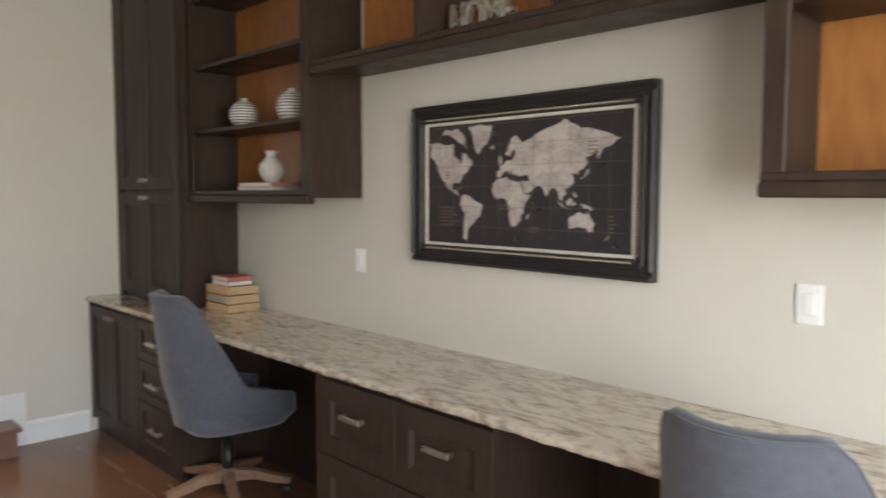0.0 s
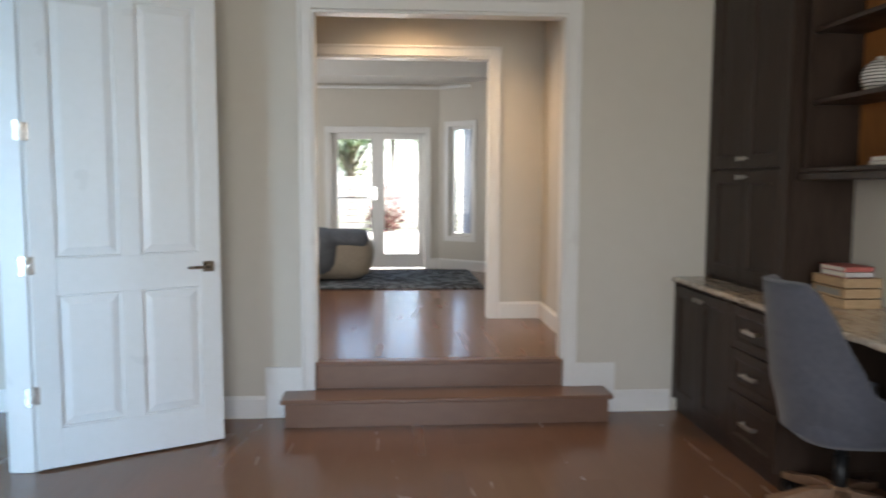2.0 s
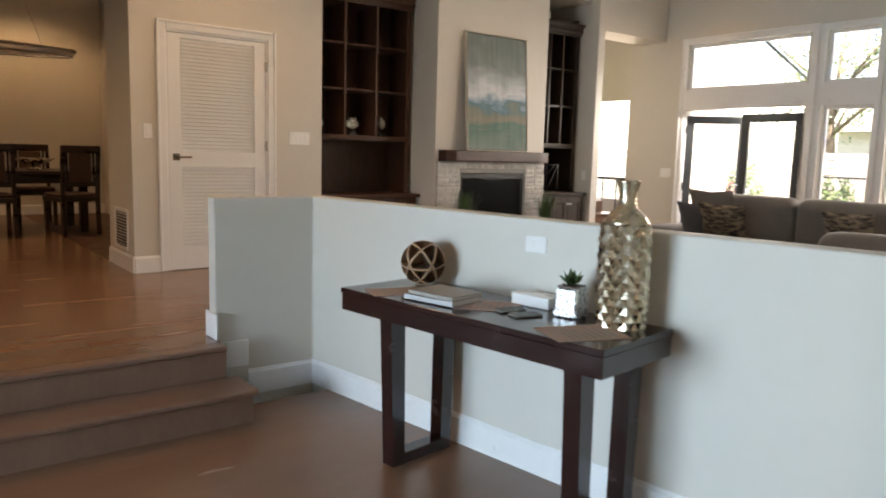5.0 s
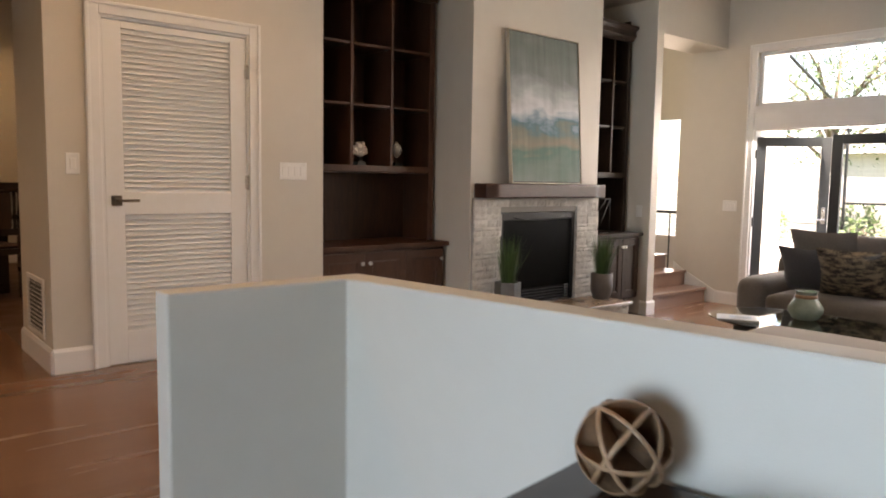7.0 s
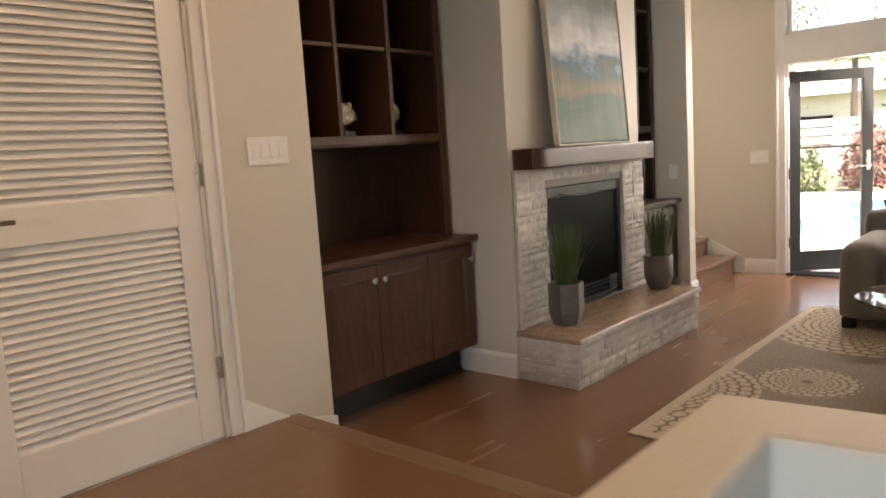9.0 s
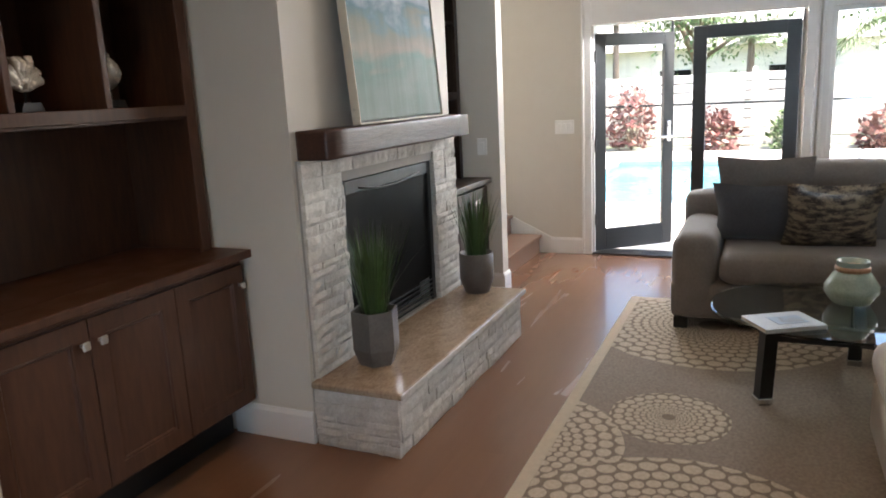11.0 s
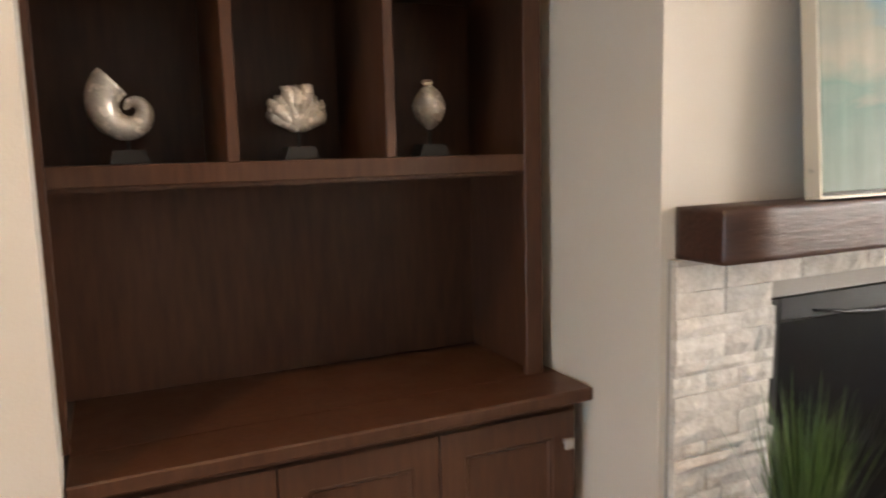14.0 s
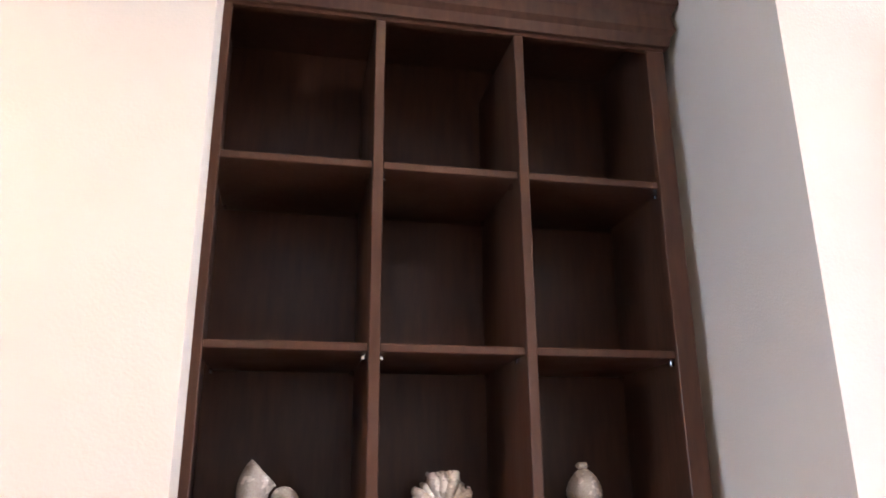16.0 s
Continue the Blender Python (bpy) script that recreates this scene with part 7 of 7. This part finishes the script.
part("band", Mesh().lathe([(0.068, 0.155), (0.074, 0.16), (0.074, 0.175), (0.068, 0.18)], 30), STRAP, t, "dark rope band")

# ---- terrace, pool and garden ----
PAVER = mat("pale_pavers", (0.66, 0.62, 0.55), (0.56, 0.52, 0.46), 1.5, rough=0.8, bump=0.002, bump_scale=30)
solid("terrace", Mesh().box((G1, 0.0, -0.13), (9.2, 16.0, 0.12)).box((9.2, 0, -0.13), (16.8, 5.2, 0.12)).box((9.2, 11.2, -0.13), (16.8, 16.0, 0.12)).box((14.6, 5.2, -0.13), (16.8, 11.2, 0.12)).box((BX + 0.14, 0.0, -0.13), (G1, 5.1, 0.12)), PAVER, "pale paved pool terrace", "terrace", kind="structure")
WATER = mat("pool_water", (0.10, 0.42, 0.50), (0.07, 0.34, 0.44), 1.2, rough=0.06, bump=0.006, bump_scale=5)
solid("water", Mesh().box((9.2, 5.2, -0.135), (14.6, 11.2, 0.03)), WATER, "turquoise swimming pool water", "pool", kind="structure")
COPE = mat("white_coping", (0.66, 0.64, 0.60), None, 5, rough=0.6)
t = thing("pool_coping", "white stone coping round the pool", "coping", pose(0, 0, 0), kind="structure")
for a, b in (((9.0, 5.0), (9.25, 11.4)), ((14.55, 5.0), (14.8, 11.4)), ((9.25, 5.0), (14.55, 5.25)), ((9.25, 11.15), (14.55, 11.4))):
    part("coping_stone", Mesh().box((a[0], a[1], 0.121), (b[0], b[1], 0.155), 0.008), COPE, t)
FENCE = mat("pale_fence_board", (0.68, 0.64, 0.57), (0.56, 0.52, 0.46), 2, stretch=(3, 0.3, 3), rough=0.8)
t = thing("garden_fence", "pale horizontal board fence behind the pool", "fence", pose(17.6, 0, -0.13))
board = mesh_data("board", Mesh().box((0, -8, 0), (0.03, 26, 0.17), 0.004), FENCE)
for i in range(9):
    b = new("board", board)
    b.parent = t
    b.matrix_basis = pose(0, 0, 0.1 + 0.20 * i)
for i in range(15):
    part("post", Mesh().box((0.03, -8 + i * 2.4, 0), (0.12, -7.9 + i * 2.4, 1.98), 0.004), FENCE, t)
t = thing("pool_cage", "dark aluminium screen enclosure frame over the terrace", "screen enclosure", pose(16.9, 0, 0.12))
for y in (0.5, 3.0, 5.5, 8.0, 10.5, 13.0):
    part("post", Mesh().box((-0.04, y - 0.025, 0), (0.04, y + 0.025, 3.0), 0.004), BLACK, t)
    part("rafter", Mesh().tube([(0, y, 3.0), (-4.0, y, 4.3), (-10.2, y, 4.1)], 0.035, 4), BLACK, t)
for z in (1.0, 3.0):
    part("girt", Mesh().box((-0.025, 0.5, z - 0.025), (0.025, 13.0, z + 0.025), 0.003), BLACK, t)
part("brace", Mesh().tube([(-4.0, 8.0, 4.3), (-7, 10.5, 4.2)], 0.03, 4), BLACK, t)
FOL = mat("garden_leaf", (0.10, 0.15, 0.045), (0.045, 0.085, 0.025), 2, rough=0.5, island=0.35)
FOLR = mat("red_leaf", (0.20, 0.06, 0.05), (0.10, 0.05, 0.035), 2, rough=0.5, island=0.35)
BARK = mat("bark", (0.20, 0.15, 0.11), (0.12, 0.09, 0.065), 8, rough=0.9, bump=0.01, bump_scale=20)


def shrub(m, w, h, material, seed, label):
    t = thing("shrub", label, "shrub", m, "border shrubs")
    rg = random.Random(seed)
    ms = Mesh()
    for i in range(520):
        a, z = rg.uniform(0, 2 * math.pi), rg.random()
        rr = w * (0.35 + 0.65 * math.sin(math.pi * (0.15 + 0.8 * z))) * rg.uniform(0.45, 1.0)
        c = Vector((rr * math.cos(a), rr * math.sin(a), h * z * rg.uniform(0.8, 1.1) + 0.05))
        u = Vector((rg.uniform(-1, 1), rg.uniform(-1, 1), rg.uniform(-0.3, 1))).normalized() * rg.uniform(0.08, 0.2)
        s = u.orthogonal().normalized() * u.length * 0.3
        ms.add([tuple(c), tuple(c + u * 0.5 + s), tuple(c + u), tuple(c + u * 0.5 - s)], [(0, 1, 2, 3)])
    part("leaves", ms, material, t)
    st = Mesh()
    for i in range(6):
        a = i * 1.05
        st.tube([(0, 0, 0), (w * 0.4 * math.cos(a), w * 0.4 * math.sin(a), h * 0.6)], 0.02, 5)
    part("stems", st, BARK, t)
    return t


for i, (x, y, w, h, red) in enumerate(((16.9, 6.4, 0.5, 0.9, 1), (16.9, 8.0, 0.55, 1.0, 0), (16.9, 9.6, 0.5, 1.0, 1), (16.8, 11.4, 0.6, 1.3, 1), (16.9, 12.8, 0.6, 1.1, 0), (16.9, 4.6, 0.6, 1.2, 0), (16.8, 2.6, 0.6, 1.2, 1), (12.5, 13.5, 0.5, 0.9, 1), (14.5, 14.0, 0.6, 1.1, 0))):
    shrub(pose(x + 0.35, y, -0.13 if x > 16.85 else 0.12), w, h, FOLR if red else FOL, i, "red-leaved shrub in the garden border" if red else "green shrub in the garden border")


def palm(m, h, seed, label):
    t = thing("palm_tree", label, "tree", m, "garden palms")
    rg = random.Random(seed)
    bend = rg.uniform(-0.3, 0.3)
    tr = [(bend * (k / 6) ** 2, 0.2 * bend * k / 6, h * k / 6) for k in range(7)]
    part("trunk", Mesh().tube(tr, 0.10, 10, taper=[1.3, 1.05, 0.95, 0.9, 0.85, 0.8, 0.7]), BARK, t)
    top = Vector(tr[-1])
    for i in range(15):
        a = i * 2.4 + rg.uniform(-0.2, 0.2)
        el = rg.uniform(-0.1, 1.1)
        ln = rg.uniform(1.2, 1.7)
        ms = Mesh()
        d = Vector((math.cos(a), math.sin(a), 0))
        spine = [top + d * ln * k * math.cos(el * (1 - k * 0.6)) + Vector((0, 0, ln * (math.sin(el) * k - 0.55 * k * k))) for k in [j / 9 for j in range(10)]]
        ms.tube([tuple(p) for p in spine], 0.012, 5, taper=[1 - 0.09 * j for j in range(10)])
        side = Vector((-d.y, d.x, 0))
        for j in range(1, 10):
            for q in (0, 0.5):
                p = spine[j - 1].lerp(spine[j], q)
                for s in (-1, 1):
                    tip = p + side * s * 0.42 * math.sin(math.pi * (0.12 + 0.8 * j / 10)) + d * 0.16 + Vector((0, 0, -0.16 + rg.uniform(-0.05, 0.05)))
                    wv_ = d * 0.02
                    ms.add([tuple(p - wv_), tuple(p + wv_), tuple(tip)], [(0, 1, 2)])
        part("frond", ms, FOL, t)
    return t


palm(pose(18.6, 9.0, -0.13), 2.6, 1, "palm tree behind the pool fence")
palm(pose(19.6, 12.2, -0.13), 3.4, 2, "tall palm tree behind the fence")
palm(pose(18.9, 6.0, -0.13), 3.0, 3, "palm tree behind the pool fence")
palm(pose(19.5, 2.4, -0.13), 3.2, 4, "palm tree at the end of the garden")


def tree(m, h, w, seed, label):
    t = thing("garden_tree", label, "tree", m, "background trees")
    rg = random.Random(seed)
    tr = Mesh().tube([(0, 0, 0), (0.1, 0.05, h * 0.3), (0.0, 0.15, h * 0.55)], 0.22, 10, taper=[1.2, 0.8, 0.6])
    tips = []
    for i in range(11):
        a, z0 = i * 2.4, h * (0.3 + 0.025 * i)
        e = Vector((math.cos(a) * w * rg.uniform(0.5, 0.9), math.sin(a) * w * rg.uniform(0.5, 0.9), z0 + h * rg.uniform(0.15, 0.5)))
        mid = Vector((e.x * 0.4, e.y * 0.4, z0 + (e.z - z0) * 0.55))
        tr.tube([(0.03, 0.08, z0), tuple(mid), tuple(e)], 0.09, 6, taper=[1, 0.6, 0.2])
        tips += [mid, e, (mid + e) / 2]
    part("trunk", tr, BARK, t)
    ms = Mesh()
    for i in range(3800):
        c = rg.choice(tips) + Vector((rg.gauss(0, w * 0.2), rg.gauss(0, w * 0.2), rg.gauss(0, h * 0.08)))
        u = Vector((rg.uniform(-1, 1), rg.uniform(-1, 1), rg.uniform(-1, 1))).normalized() * rg.uniform(0.09, 0.2)
        s = u.orthogonal().normalized() * u.length * 0.35
        ms.add([tuple(c), tuple(c + u * 0.5 + s), tuple(c + u), tuple(c + u * 0.5 - s)], [(0, 1, 2, 3)])
    part("crown", ms, FOL, t)
    return t


tree(pose(24, 10.5, -0.14), 6.5, 2.6, 1, "leafy tree beyond the garden fence")
tree(pose(25, 4.0, -0.14), 6.0, 2.6, 2, "leafy tree beyond the garden fence")
tree(pose(26, 17.0, -0.14), 7.5, 3.0, 3, "leafy tree beyond the garden fence")
t = thing("neighbour_house", "pale neighbouring house with a grey hip roof", "house", pose(31, 12, -0.14))
part("wall", Mesh().box((0, -7, 0), (8, 7, 3.0)), FENCE, t)
part("roof", Mesh().add([(-0.5, -7.5, 3.0), (8.5, -7.5, 3.0), (8.5, 7.5, 3.0), (-0.5, 7.5, 3.0), (4, -3.5, 5.4), (4, 3.5, 5.4)], [(0, 1, 4), (1, 2, 5, 4), (2, 3, 5), (3, 0, 4, 5), (0, 3, 2, 1)]), KRAFT, t)
for y in (-4, 0, 4):
    part("window", Mesh().box((-0.03, y - 0.6, 1.0), (0.0, y + 0.6, 2.2)), DARKGLASS, t)

t = thing("stair_rail", "dark metal rail in the room beyond the stairs", "rail", pose(7.6, 11.0, LV))
part("top_bar", Mesh().box((-0.02, 0.0, 0.95), (0.02, 3.4, 0.99), 0.004), BLACK, t)
for i in range(12):
    part("baluster", Mesh().box((-0.008, 0.15 + 0.29 * i, 0.0), (0.008, 0.166 + 0.29 * i, 0.95)), BLACK, t)


# ---- light through the openings, and added fill ----
window_light("office_window_light", -6.95, 2.25, 1.6, 2.6, 1.7, 21, (0, 1.6, 1.2), (0.96, 0.97, 1.0))
window_light("foyer_glass_door_light", -5.45, 6.1, 1.05, 1.9, 1.9, 14, (0, 5.6, 0.6), (0.43, 0.70, 1.0), 90)
window_light("living_window_light", GX + 0.1, 6.3, 1.8, 2.1, 2.2, 10, (1.5, 7.6, 0.2), (1.0, 0.96, 0.90), 130)
# Thin strip lamp added above the door leaf to brighten rug and sofa.
window_light("garden_door_light", GX + 0.08, 9.12, 2.072, 1.5, 0.045, 15, (4.0, 8.7, 0.1), (0.95, 0.98, 1.0))
# Fill lamp added in the unseen opening of the north wall.
window_light("bedroom_window_light", 3.5, 5.3, 1.7, 2.1, 1.5, 9, (3.4, 0, 0.9))
window_light("stair_room_light", 8.7, 12.6, 1.6, 3.0, 1.7, 16, (5.2, 12.0, 1.2), (1.0, 0.92, 0.80))


def can_light(x, y, z, watts):
    """A recessed ceiling lamp: trim ring, lens and its light."""
    t = thing("ceiling_downlight", "small recessed round ceiling downlight", "lamp", pose(x, y, z), "ceiling downlights")
    part("trim_ring", Mesh().lathe([(0.055, -0.002), (0.075, -0.006), (0.08, -0.001)], 24), WHITE, t)
    part("lens", Mesh().lathe([(0.001, -0.003), (0.054, -0.003)], 24), glow("warm_lens", (1.0, 0.80, 0.58), 4.0), t)
    downlight(x, y, z - 0.02, watts)


for x, y, z, p in ((0.8, 2.3, H1, 23), (-2.0, 9.3, H2, 15), (0.1, 9.3, H2, 13), (-2.2, 13.2, H2, 26), (-0.4, 15.7, H2, 14), (1.9, 9.3, H2, 2.2), (3.3, 9.2, H2, 2.0), (5.5, 9.4, H2, 2.5)):
    can_light(x, y, z, p)


# ---- wood floors ----
def planks(owner, x0, y0, x1, y1, z, near=None, along="x", width=0.19, limit=280, seed=0):
    """Planks with eased edges; those in the stretch near are pieces of their own, the rest one joined part."""
    rnd = random.Random(sum(map(ord, owner.name)) + seed)
    rest = Mesh()
    count = 0
    u0, u1, v0, v1 = (x0, x1, y0, y1) if along == "x" else (y0, y1, x0, x1)
    v = v0
    while v < v1 - 0.01:
        w = min(width, v1 - v)
        u = u0 - rnd.uniform(0, 1.4)
        while u < u1 - 0.01:
            ln = rnd.choice((1.1, 1.4, 1.7, 2.0))
            a, b = max(u, u0), min(u + ln, u1)
            u += ln
            if b - a < 0.02:
                continue
            lo, hi = ((a, v), (b, v + w)) if along == "x" else ((v, a), (v + w, b))
            cx, cy = (lo[0] + hi[0]) / 2, (lo[1] + hi[1]) / 2
            if near and near[0] <= cx <= near[2] and near[1] <= cy <= near[3] and count < limit:
                count += 1
                part("plank", Mesh().box((lo[0] - cx, lo[1] - cy, -0.006), (hi[0] - cx, hi[1] - cy, 0.0)), FLOOR, owner, "", pose(cx, cy, z))
            else:
                rest.box((lo[0], lo[1], z - 0.006), (hi[0], hi[1], z))
        v += w
    if rest.v:
        r = part("plank_field", rest, FLOOR_FAR, owner)
        r["kind"] = "stuff"


planks(bpy.data.objects["floor"], -6.98, 0.0, 0.0, DY, 0.0, (-4.5, 0.3, 0, DY))
planks(bpy.data.objects["floor"], -5.5, DY, 0.40, PY, 0.0, (-3.5, DY, 0, PY), limit=140)
planks(bpy.data.objects["floor_hall"], 0.09, 1.17, X2, DY - W, UP, (0, 1, X2, 3.4))
planks(bpy.data.objects["floor_hall"], X2, 0.42, BX, 5.2, UP, (X2, 0.4, BX, 3.6))
planks(bpy.data.objects["floor_upper"], -6.0, PY + 0.1, HEND - 0.002, HY1, UP, None)
planks(bpy.data.objects["floor_upper"], -6.0, HY1, PX - 0.1, LY, UP, (-3, 8, 1, LY))
planks(bpy.data.objects["floor_upper"], -6.0, LY + 0.001, -0.57, 16.6, UP, (-2.5, LY, 0, 13))
for i in range(14):
    y = 5.49 + 0.19 * i
    planks(bpy.data.objects["floor_living"], low_x(y) + 0.05, y, GX, y + 0.19, LV, (3.5, 7.2, GX, HY1), seed=i + 1)
planks(bpy.data.objects["floor_living"], PX, HY1, GX, LY + 0.0, LV, (PX, HY1, GX, LY))
planks(bpy.data.objects["floor_living"], N1, LY, BR[0], NB, LV, (N1, LY, BR[0], NB))
planks(bpy.data.objects["floor_living"], PR, LY, GX, LY + 0.2, LV)
